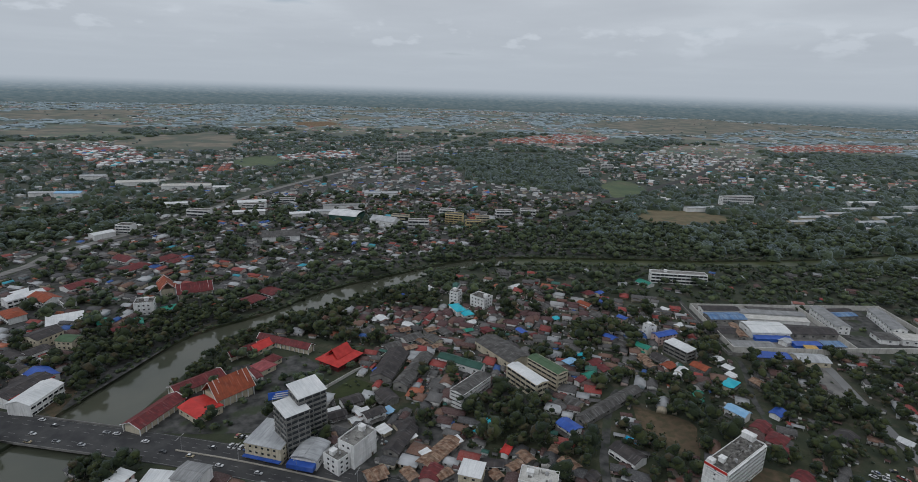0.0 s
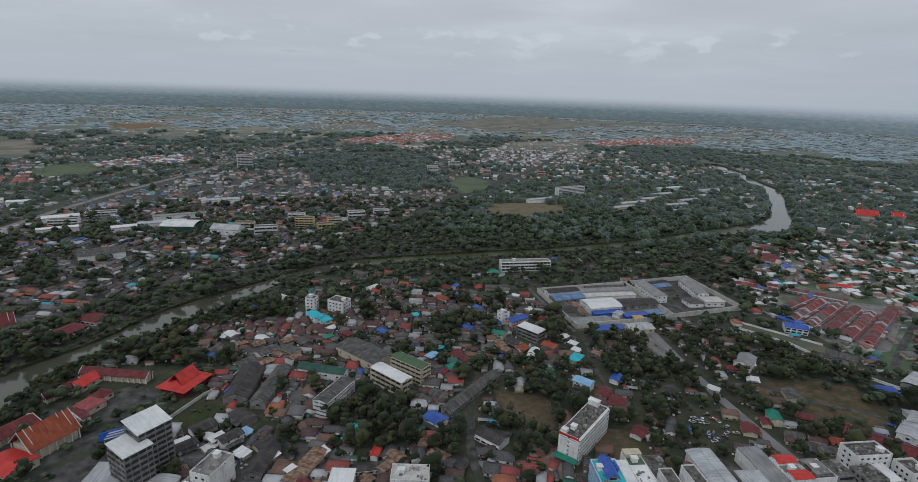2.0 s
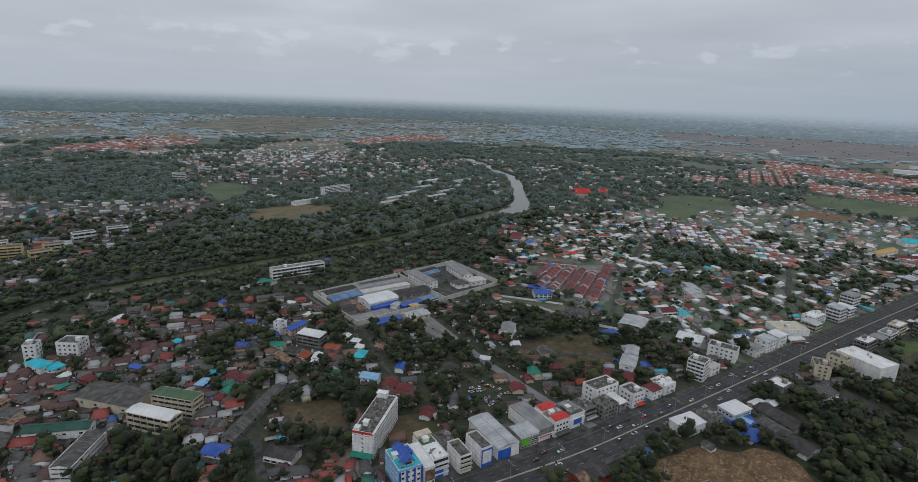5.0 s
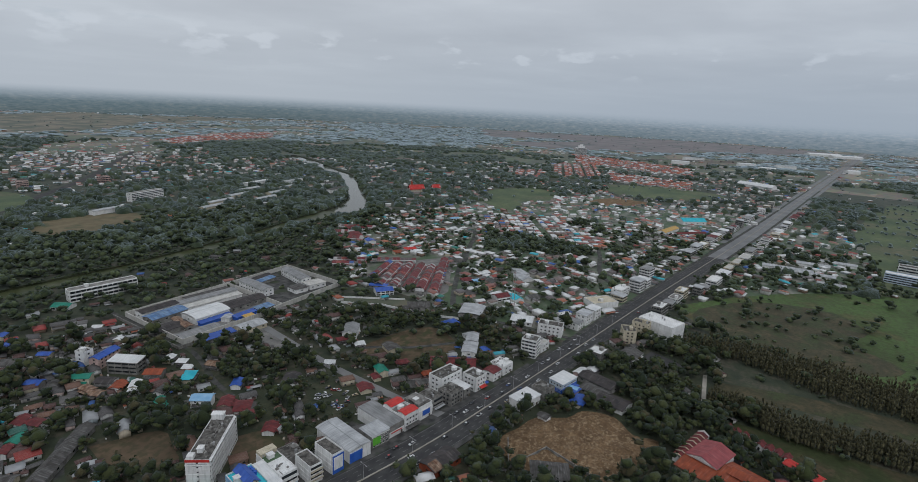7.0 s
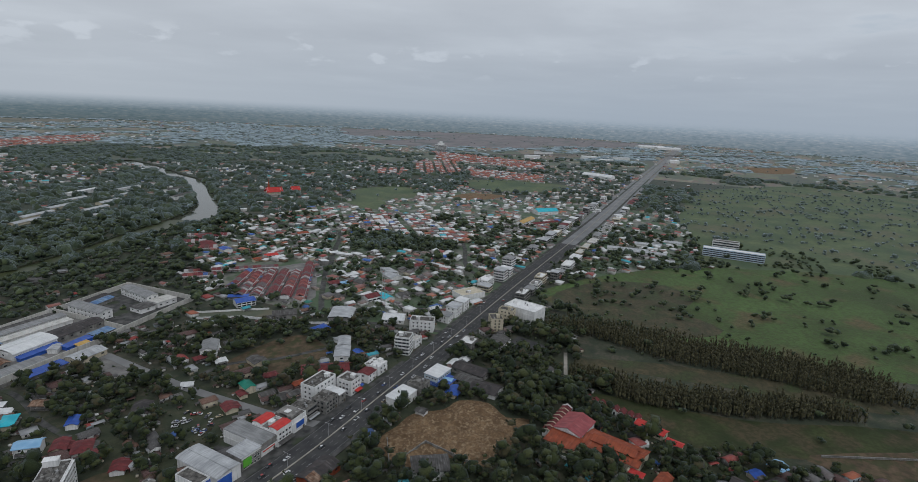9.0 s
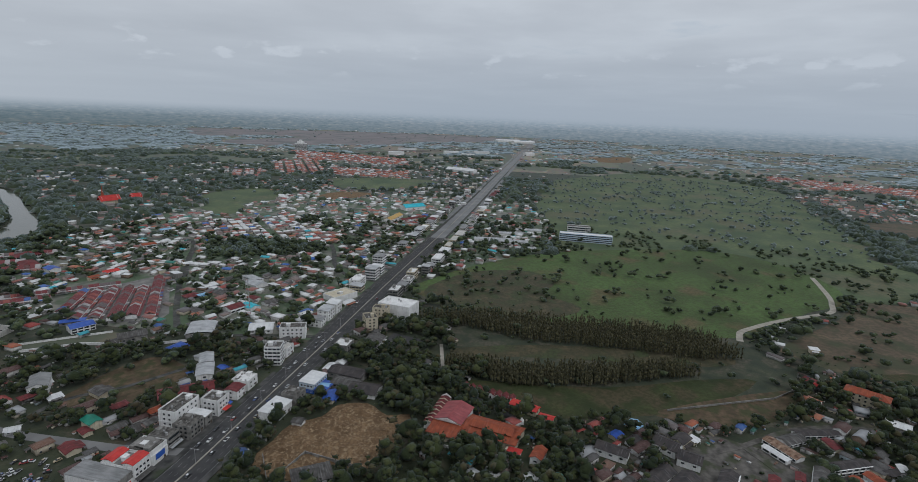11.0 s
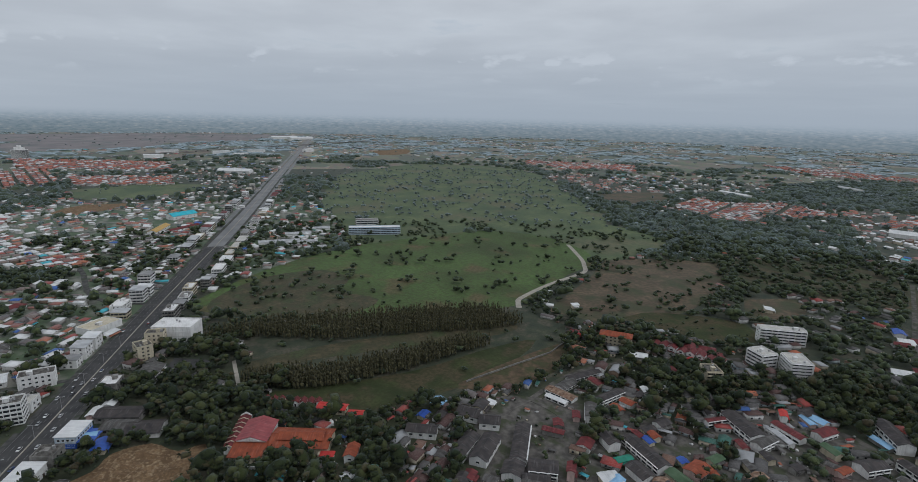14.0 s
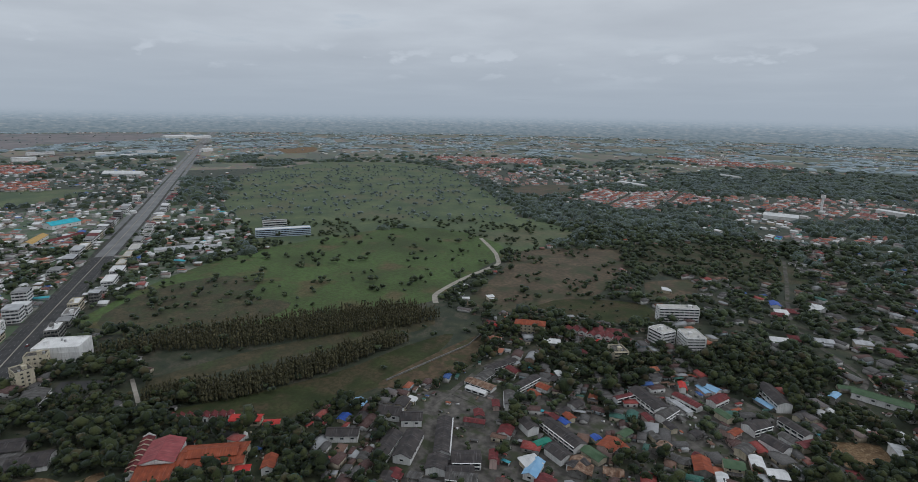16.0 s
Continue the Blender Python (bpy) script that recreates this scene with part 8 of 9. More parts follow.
def car(x, y, rot, group):
    ob = thing("car", x, y, rot, "parked or driving car with dark windows" if group == "cars on the highway" else "parked car with dark windows", "car", group, z=0.24)
    part("body", CAR[0], None, ob)
    part("glasshouse", CAR[1], None, ob)
    part("roof_panel", CAR[2], None, ob)
    for sx in (-1.35, 1.35):
        for sy in (-0.82, 0.82):
            part("wheel", CAR[3], None, ob, at=pose(sx, sy, 0))


def traffic():
    rng = random.Random(8)
    done = []
    for _ in range(64):
        x = rng.choice((rng.uniform(-270, -60), rng.uniform(190, 560), rng.uniform(190, 460), rng.uniform(200, 380)))
        lane = rng.choice((-9.6, -6.2, -2.9, 2.9, 6.2, 9.6))
        k = next(i for i, q in enumerate(MAIN) if q[0] > x)
        (ax, ay), (bx, by) = MAIN[k - 1], MAIN[k]
        d, t = Vector((bx - ax, by - ay)).normalized(), (x - ax) / (bx - ax)
        p = (x - d.y * lane, ay + (by - ay) * t + d.x * lane)
        if any(math.hypot(p[0] - q[0], p[1] - q[1]) < 6.5 for q in done):
            continue
        done.append(p)
        car(*p, math.degrees(math.atan2(d.y, d.x)) + (180 if lane > 0 else 0), "cars on the highway")
    for i in range(18):
        car(-125 + (i % 9) * 3.1 + rng.uniform(-.3, .3), 262 + (i // 9) * 9 - (i % 9) * 0.6, 80 + rng.uniform(-6, 6), "cars in the temple yard")
    for i in range(20):
        car(231 + rng.uniform(0, 20), 232 + rng.uniform(0, 26), rng.uniform(0, 180), "cars in the scrap yard")


footprint(-112, 264, 34, 18, -14)
traffic()
footprint(242, 245, 24, 30, 0)

# ---------- trees, houses and the rest that stands in numbers ----------
def bulk(name, sets, mats, label, category):
    """One mesh out of many turned and scaled copies. sets: (soup, places) with places of x, y, z, turn, sx, sy, sz."""
    V, LO, TOT, MI = [], [], [], []
    base = 0
    for soup, places in sets:
        if not len(places):
            continue
        p = np.asarray(places, float)
        v = np.array(soup.v, float)
        c, s = np.cos(p[:, 3])[:, None], np.sin(p[:, 3])[:, None]
        X, Y, Z = v[:, 0][None] * p[:, 4:5], v[:, 1][None] * p[:, 5:6], v[:, 2][None] * p[:, 6:7]
        W = np.stack([c * X - s * Y + p[:, 0:1], s * X + c * Y + p[:, 1:2], Z + p[:, 2:3]], 2)
        loops = np.array([i for f in soup.f for i in f])
        tot = np.array([len(f) for f in soup.f])
        N = len(p)
        V.append(W.reshape(-1, 3))
        LO.append((loops[None] + (base + np.arange(N) * len(v))[:, None]).ravel())
        TOT.append(np.tile(tot, N))
        MI.append(np.tile(np.array(soup.m), N))
        base += N * len(v)
    V, LO, TOT, MI = np.concatenate(V), np.concatenate(LO), np.concatenate(TOT), np.concatenate(MI)
    me = bpy.data.meshes.new(name)
    me.vertices.add(len(V))
    me.vertices.foreach_set("co", V.ravel())
    me.loops.add(len(LO))
    me.loops.foreach_set("vertex_index", LO.astype(np.int32))
    me.polygons.add(len(TOT))
    me.polygons.foreach_set("loop_start", np.concatenate([[0], np.cumsum(TOT)[:-1]]).astype(np.int32))
    for m in mats:
        me.materials.append(m)
    me.polygons.foreach_set("material_index", MI.astype(np.int32))
    me.update(calc_edges=True)
    return tagged(new(name, me), label, category, kind="stuff")


def blob(soup, rng, x, y, z, r, squash=0.8, level=1, m=0, rough=0.34):
    bm = bmesh.new()
    bmesh.ops.create_icosphere(bm, subdivisions=level, radius=1.0)
    bm.verts.ensure_lookup_table()
    v = [Vector(q.co) * (1 + rng.uniform(-rough, rough)) for q in bm.verts]
    soup.add([(x + r * q.x, y + r * q.y, z + r * squash * q.z) for q in v], [tuple(w.index for w in f.verts) for f in bm.faces], m)
    bm.free()


def tufts(soup, rng, cx, cy, cz, r, n, size, squash=0.8, m=0):
    """Small leafy sprays that stick out of a crown."""
    for _ in range(n):
        d = Vector((rng.gauss(0, 1), rng.gauss(0, 1), rng.gauss(0.25, 1))).normalized()
        p = Vector((cx, cy, cz)) + Vector((d.x * r, d.y * r, d.z * r * squash)) * rng.uniform(0.85, 1.18)
        u = Vector((rng.gauss(0, 1), rng.gauss(0, 1), rng.gauss(0, 1))).normalized() * size * rng.uniform(0.6, 1.3)
        w = d.cross(u).normalized() * size * rng.uniform(0.4, 0.9)
        soup.add([p - u * 0.5 - w * 0.3, p + u * 0.5 - w * 0.3, p + w + d * size * 0.5], [(0, 1, 2)], m)


def crown(seed, blobs, level, sprays, radius=3.6, low=1.5, high=7.8, spray=0.8, bite=1.0):
    """A crown of unit-ish tree about 9 m high."""
    rng = random.Random(seed)
    s = Soup()
    for i in range(blobs):
        a, d = rng.uniform(0, 6.283), radius * rng.uniform(0.3, 0.85) * (i > 0)
        z = rng.uniform(low + 0.8, high - 1.2) if i else (low + high) / 2
        r = radius * rng.uniform(0.38, 0.62) * (1.15 if i == 0 else bite)
        x, y = d * math.cos(a), d * math.sin(a)
        blob(s, rng, x, y, z, r, 0.8, level)
        tufts(s, rng, x, y, z, r, sprays // blobs, spray)
    return s


def trunk(seed, h=4.5, r=0.28):
    rng = random.Random(seed)
    s = Soup().tube(0, 0, -0.2, h, r, r * 0.55, 6)
    for k in range(4):
        a = k * 1.57 + rng.uniform(-0.4, 0.4)
        p, q = Vector((0, 0, h * 0.6)), Vector((math.cos(a) * 1.9, math.sin(a) * 1.9, h + rng.uniform(0.3, 1.4)))
        d = (q - p).normalized()
        u = d.orthogonal().normalized()
        w = d.cross(u)
        v = [p + (u * math.cos(t) + w * math.sin(t)) * r * 0.5 for t in (0, 2.1, 4.2)] + [q + (u * math.cos(t) + w * math.sin(t)) * r * 0.15 for t in (0, 2.1, 4.2)]
        s.add(v, [(0, 1, 4, 3), (1, 2, 5, 4), (2, 0, 3, 5)])
    return s


def columnar(seed):
    """A slim feathery tree of the planted rows."""
    rng = random.Random(seed)
    s = Soup().tube(0, 0, 0, 4, 0.12, 0.06, 3, 1)
    for k in range(3):
        z, r = 2.6 + k * 2.5, 0.95 - 0.2 * k
        blob(s, rng, rng.uniform(-0.3, 0.3), rng.uniform(-0.3, 0.3), z, r, 1.7, 1, rough=0.45)
        tufts(s, rng, 0, 0, z, r * 1.25, 11, 0.75, 1.7)
    return s


def house_soup(kind, L, W, h, pitch, rng, plain=False):
    """Walls 0, roof 1, glass 2."""
    s = Soup()
    if kind == "gable":
        s.gable_wall(L, W, 0, h, W * pitch, 0)
        s.gable(L, W, h, W * pitch, 0.7, 0.15, 1)
    elif kind == "hip":
        s.box(-L / 2, -W / 2, 0, L / 2, W / 2, h, 0)
        s.hip(L, W, h, W * pitch, 0.8, None, 1)
    else:
        s.box(-L / 2, -W / 2, 0, L / 2, W / 2, h, 0)
        s.mono(L, W, h, W * 0.12, 0.6, 0.15, 1)
    for fl in range(0 if plain else max(1, int(h / 2.9))):
        for sy in (-1, 1):
            for k in (-1, 1):
                x = k * L * 0.25
                y0, y1 = sorted((sy * (W / 2 - 0.02), sy * (W / 2 + 0.05)))
                s.box(x - 0.7, y0, fl * 2.9 + 0.9, x + 0.7, y1, fl * 2.9 + 2.2, 2)
    # lean-to
    if rng.random() < 0.6:
        w = W * rng.uniform(0.3, 0.5)
        x0, x1 = -L / 2 + rng.uniform(0, 2), L / 2 - rng.uniform(0, 2)
        y = -W / 2 - w
        s.add([(x0, y, h * 0.55), (x1, y, h * 0.55), (x1, -W / 2 - 0.1, h * 0.8), (x0, -W / 2 - 0.1, h * 0.8), (x0, y, h * 0.55 + 0.12), (x1, y, h * 0.55 + 0.12), (x1, -W / 2 - 0.1, h * 0.8 + 0.12), (x0, -W / 2 - 0.1, h * 0.8 + 0.12)],
              [(0, 3, 2, 1), (4, 5, 6, 7), (0, 1, 5, 4), (1, 2, 6, 5), (2, 3, 7, 6), (3, 0, 4, 7)], 1)
        for x in (x0 + 0.1, x1 - 0.1):
            s.box(x - 0.08, y + 0.1, 0, x + 0.08, y + 0.26, h * 0.56, 0)
    return s


def far_house(kind, L, W, h, pitch):
    """A house of the distance: walls 0 under two roof slopes 1."""
    a, b, r = L / 2, W / 2, W * pitch
    s = Soup().add([(-a, -b, 0), (a, -b, 0), (a, b, 0), (-a, b, 0), (-a, -b, h), (a, -b, h), (a, b, h), (-a, b, h), (-a, 0, h + r), (a, 0, h + r)],
                   [(0, 1, 5, 4), (2, 3, 7, 6), (1, 2, 6, 9, 5), (3, 0, 4, 8, 7)], 0)
    return s.add([(-a - .6, -b - .6, h - .2), (a + .6, -b - .6, h - .2), (a + .6, 0, h + r + .1), (-a - .6, 0, h + r + .1), (a + .6, b + .6, h - .2), (-a - .6, b + .6, h - .2)], [(0, 1, 2, 3), (3, 2, 4, 5)], 1)


def canopy(seed, radius, low, high, n=11):
    """A patch of closed wood: many crowns grown together, with a ragged edge."""
    rng = random.Random(seed)
    v, f = [(0, 0, rng.uniform(low, high))], []
    rings = (0.3, 0.55, 0.8, 1.0)
    for k, q in enumerate(rings):
        for i in range(n):
            a = 6.2832 * (i + 0.5 * (k % 2) + rng.uniform(-0.2, 0.2)) / n
            d = radius * q * rng.uniform(0.82, 1.18) * (1 if k < 3 else rng.uniform(0.85, 1.3))
            v.append((d * math.cos(a), d * math.sin(a), -1.0 if k == 3 else rng.uniform(low, high) * (0.8 if k == 2 else 1)))
    f += [(0, 1 + i, 1 + (i + 1) % n) for i in range(n)]
    for k in range(3):
        for i in range(n):
            p, q, p2, q2 = 1 + k * n + i, 1 + (k + 1) * n + i, 1 + k * n + (i + 1) % n, 1 + (k + 1) * n + (i + 1) % n
            f += [(p, q, p2), (p2, q, q2)]
    return Soup().add(v, f)


# zones of the plan: outline, share of houses, share of trees, kind of roofs; the first that holds a point counts
ORCHARD, TOWN, SUBURB, VILLAGE, ESTATE, OLD = 0, 1, 2, 3, 4, 5
ESTATES = [
    ([(859, 499), (947, 394), (823, 247), (755, 235), (772, 429)], -0.95, 10.5, 13.0),
    ([(1846, 785), (2070, 701), (1643, 528), (1559, 637)], 0.4, 13.0, 17.0),
    ([(2366, 912), (2220, 379), (1935, 312), (1996, 734)], 1.2, 15.0, 20.0),
    ([(1797, 558), (1757, 284), (1570, 255), (1581, 477)], 1.3, 13.0, 17.0),
    ([(1039, -879), (1112, -1013), (925, -1039), (784, -889), (871, -838)], 0.55, 11.0, 14.0),
    ([(2191, -1048), (1926, -1423), (1696, -1258), (2017, -967)], 0.9, 14.0, 20.0),
    ([(1500, 800), (1640, 740), (1560, 660), (1440, 700)], 0.4, 13.0, 17.0),
    ([(-1064, 1466), (-982, 1593), (-726, 1280), (-798, 1189)], 0.3, 14.0, 18.0),
    ([(-601, 1223), (-565, 1328), (-509, 1215), (-559, 1147)], 0.3, 12.0, 15.0),
    ([(-504, 1468), (-335, 1652), (-275, 1500), (-447, 1387)], 0.5, 13.0, 20.0),
    ([(113, 2104), (448, 2482), (631, 2375), (545, 2128), (148, 1966)], 0.2, 16.0, 24.0),
    ([(1164, 2141), (1528, 2356), (1912, 2399), (1686, 2107), (1133, 1963)], 0.6, 15.0, 20.0),
    ([(1026, -1016), (990, -1167), (824, -1153), (827, -1018)], 0.55, 12.0, 15.0),
    ([(758, -1186), (734, -1375), (661, -1265), (699, -1118)], 0.3, 12.0, 15.0),
    ([(653, -1229), (577, -1306), (536, -1217), (620, -1171)], 0.3, 12.0, 15.0),
    ([(503, -926), (456, -1085), (434, -1001), (474, -893)], 0.2, 11.0, 14.0),
    ([(1923, -2075), (1673, -2139), (1296, -2219), (1218, -2052), (1476, -1892)], 0.9, 15.0, 26.0),
    ([(1955, -1039), (1925, -1412), (1782, -1337), (1814, -1004)], 0.9, 14.0, 22.0),
]
PALE_ESTATES = (0, 7, 9)
ZONES = [(poly, 0.0, 0.10, 4) for poly, *_ in ESTATES] + [
    ([(338, 112), (378, 130), (392, 96), (364, 84), (344, 92)], 0.0, 0.0, TOWN),
    ([(-178, 276), (-174, 290), (-168, 282), (-160, 270)], 0.0, 0.9, ORCHARD),
    ([(-86, 314), (-72, 341), (-51, 330), (-66, 312)], 0.0, 0.12, VILLAGE),
    ([(-75, 283), (-70, 298), (-52, 292), (-67, 278)], 0.0, 0.0, TOWN),
    ([(-136, 286), (-126, 324), (-114, 291), (-120, 273)], 0.0, 0.06, TOWN),
    ([(262, 398), (292, 398), (290, 372), (279, 335), (266, 330), (262, 360)], 0.0, 0.12, VILLAGE),
    ([(-270, 326), (-266, 345), (-248, 341), (-236, 319), (-249, 312)], 0.0, 0.98, ORCHARD),
    ([(-266, 382), (-262, 404), (-238, 392), (-230, 368), (-245, 359)], 0.0, 0.98, ORCHARD),
    ([(-190, 272), (-100, 276), (-70, 345), (-70, 385), (-115, 400), (-165, 395), (-185, 330)], 0.0, 0.30, VILLAGE),      # temple precinct
    ([(-260, 300), (-242, 420), (-180, 500), (-140, 535), (-155, 560), (-215, 510), (-280, 420), (-290, 310)], 0.10, 0.8, TOWN),
    ([(300, -90), (330, -150), (300, -215), (262, -240), (200, -250), (180, -215), (205, -150), (240, -105)], 0.12, 0.28, VILLAGE),
    ([(250, -262), (255, -330), (215, -350), (160, -350), (150, -300), (180, -262)], 0.12, 0.28, VILLAGE),
    ([(283, -385), (292, -472), (234, -501), (190, -420), (222, -352), (262, -360)], 0.02, 0.95, ORCHARD),
    ([(352, -301), (330, -350), (283, -330), (262, -300), (283, -257), (325, -245)], 0.02, 0.95, ORCHARD),
    ([(9, 306), (38, 330), (61, 312), (53, 267), (19, 273)], 0.0, 0.97, ORCHARD),
    ([(102, 263), (135, 259), (129, 240), (102, 246)], 0.0, 0.97, ORCHARD),
    ([(69, 273), (85, 275), (80, 253), (66, 253)], 0.0, 0.97, ORCHARD),
    ([(110, 272), (142, 276), (134, 251), (107, 248)], 0.0, 0.97, ORCHARD),
    ([(156, 314), (178, 296), (159, 278), (135, 288)], 0.0, 0.97, ORCHARD),
    ([(208, 344), (278, 328), (255, 285), (197, 299)], 0.12, 0.62, VILLAGE),
    ([(254, 327), (273, 262), (213, 262), (220, 296)], 0.08, 0.6, VILLAGE),
    ([(372, 330), (422, 272), (414, 221), (387, 213), (365, 251), (339, 305)], 0.04, 0.7, VILLAGE),
    ([(327, 404), (333, 495), (360, 460), (366, 440), (352, 408)], 0.0, 0.35, TOWN),
    ([(222, 495), (220, 396), (415, 404), (419, 504)], 0.0, 0.03, TOWN),                                   # prison yard
    ([(740, 415), (830, 260), (723, 225), (647, 363)], 0.02, 0.95, SUBURB),                               # orchard in the suburb
    ([(1103, -693), (935, -755), (814, -877), (728, -916), (635, -803), (560, -740), (635, -660), (675, -598), (833, -591)], 0.0, 0.99, ORCHARD),  # dark wood
    ([(581, 1802), (834, 2171), (1246, 2295), (837, 1519), (607, 1361), (481, 1532)], 0.62, 0.45, SUBURB),    # pale town beyond the camp
    ([(-339, 2281), (-208, 2453), (-162, 2182), (-282, 2044)], 0.6, 0.4, SUBURB),
    ([(-300, 1700), (150, 1900), (100, 1700), (-200, 1500)], 0.40, 0.6, TOWN),
    ([(1163, 1840), (1620, 1968), (1245, 1497), (979, 1485)], 0.02, 0.98, ORCHARD),
    ([(3363, 3283), (3620, 2998), (3649, 2241), (2801, 1436), (2266, 1381), (1918, 1573), (2248, 2097)], 0.02, 0.98, ORCHARD),
    ([(1323, -1521), (945, -2325), (646, -1616), (767, -1434), (915, -1300), (1131, -1328)], 0.04, 0.97, ORCHARD),
    ([(500, -1400), (900, -2400), (200, -2500), (100, -1200)], 0.08, 0.93, ORCHARD),
    ([(1300, -1000), (1750, -1000), (1800, -1300), (1400, -1700), (1150, -1250)], 0.34, 0.6, SUBURB),
    ([(700, -1000), (820, -1170), (660, -1120), (560, -1000), (430, -870), (520, -840)], 0.50, 0.45, SUBURB),
    ([(2000, -700), (2600, -600), (2700, -1500), (2100, -1600), (1900, -1050)], 0.26, 0.6, SUBURB),
    ([(-15, 1634), (362, 1591), (251, 1078), (16, 1174)], 0.02, 0.97, ORCHARD),
    ([(100, 650), (640, 720), (660, 800), (480, 830), (300, 800), (100, 760), (20, 690)], 0.03, 0.93, ORCHARD),   # wood on the north bank
    ([(440, 830), (800, 800), (900, 950), (1000, 1150), (700, 1150), (520, 960)], 0.10, 0.74, TOWN),
    ([(110, 612), (420, 630), (640, 668), (560, 540), (430, 520), (215, 510), (120, 520)], 0.10, 0.66, VILLAGE),
    ([(441, 400), (470, 312), (585, 378), (535, 470)], 0.0, 0.0, SUBURB),                                 # rows of terraces, built below
    ([(-90, 456), (-67, 470), (-5, 459), (20, 425), (10, 395), (-7, 375), (-62, 398), (-83, 429)], 0.92, 0.2, OLD),     # crowded quarter of wooden houses
    ([(20, 425), (-5, 459), (60, 500), (110, 500), (140, 470), (100, 440), (60, 410)], 0.80, 0.35, OLD),
    ([(-60, 520), (-190, 420), (-200, 280), (-130, 330), (40, 470), (110, 610), (0, 585)], 0.22, 0.66, VILLAGE),
    ([(-120, 400), (-60, 330), (20, 300), (110, 320), (230, 400), (215, 520), (100, 560), (-40, 500)], 0.66, 0.42, VILLAGE),
    ([(-230, 220), (110, 180), (170, 240), (110, 320), (-60, 340), (-190, 270)], 0.60, 0.36, TOWN),
    ([(110, 180), (260, 172), (270, 420), (215, 420), (110, 320)], 0.36, 0.46, VILLAGE),
    ([(260, 165), (460, 145), (440, 400), (270, 400)], 0.20, 0.45, VILLAGE),
    ([(160, 60), (330, 145), (560, 125), (560, 30), (430, 30), (300, 20), (160, 0)], 0.02, 0.72, VILLAGE),
    ([(560, 105), (1250, 30), (1250, -90), (900, -110), (640, 40)], 0.30, 0.56, SUBURB),
    ([(430, 150), (1250, 60), (1300, 420), (1060, 560), (760, 620), (560, 560), (430, 420)], 0.56, 0.60, SUBURB),
    ([(640, 690), (760, 620), (1060, 560), (1500, 420), (1900, 700), (1500, 1100), (1250, 1300), (850, 760)], 0.24, 0.74, SUBURB),
    ([(1300, 420), (1250, 60), (2300, -60), (2700, 500), (2000, 900)], 0.30, 0.62, SUBURB),
    ([(1019, -804), (916, -1187), (822, -1070), (901, -877)], 0.75, 0.10, ESTATE),
    ([(1250, -800), (1150, -1250), (1600, -1300), (1700, -900)], 0.40, 0.35, ESTATE),
    ([(600, -1050), (500, -1450), (760, -1500), (900, -1200)], 0.40, 0.40, ESTATE),
    ([(300, -60), (340, -140), (340, -200), (380, -260), (330, -380), (200, -330), (90, -250), (150, -60)], 0.62, 0.5, VILLAGE),
    ([(380, -260), (470, -470), (360, -480), (260, -420), (90, -250), (200, -330), (330, -380)], 0.16, 0.68, VILLAGE),
    ([(360, -480), (600, -600), (690, -660), (480, -900), (150, -900), (60, -450), (170, -390)], 0.28, 0.58, VILLAGE),
    ([(335, -60), (430, 30), (520, 30), (510, -230), (440, -260), (400, -240), (340, -130)], 0.0, 0.08, ORCHARD),
    ([(430, 40), (620, 100), (820, -110), (760, 60), (560, 130)], 0.04, 0.55, SUBURB),
    ([(-700, 400), (-240, 284), (-213, 401), (-130, 509), (-20, 610), (186, 660), (160, 860), (300, 1040), (250, 1078), (16, 1174), (-20, 1400), (-260, 1350), (-420, 750)], 0.56, 0.74, TOWN),
    ([(-420, 750), (-260, 1350), (-60, 1900), (-900, 1900), (-1100, 700)], 0.30, 0.72, TOWN),
    ([(300, 1040), (440, 1190), (800, 1150), (1100, 1250), (1200, 1800), (500, 2000), (300, 1600)], 0.34, 0.70, SUBURB),
]


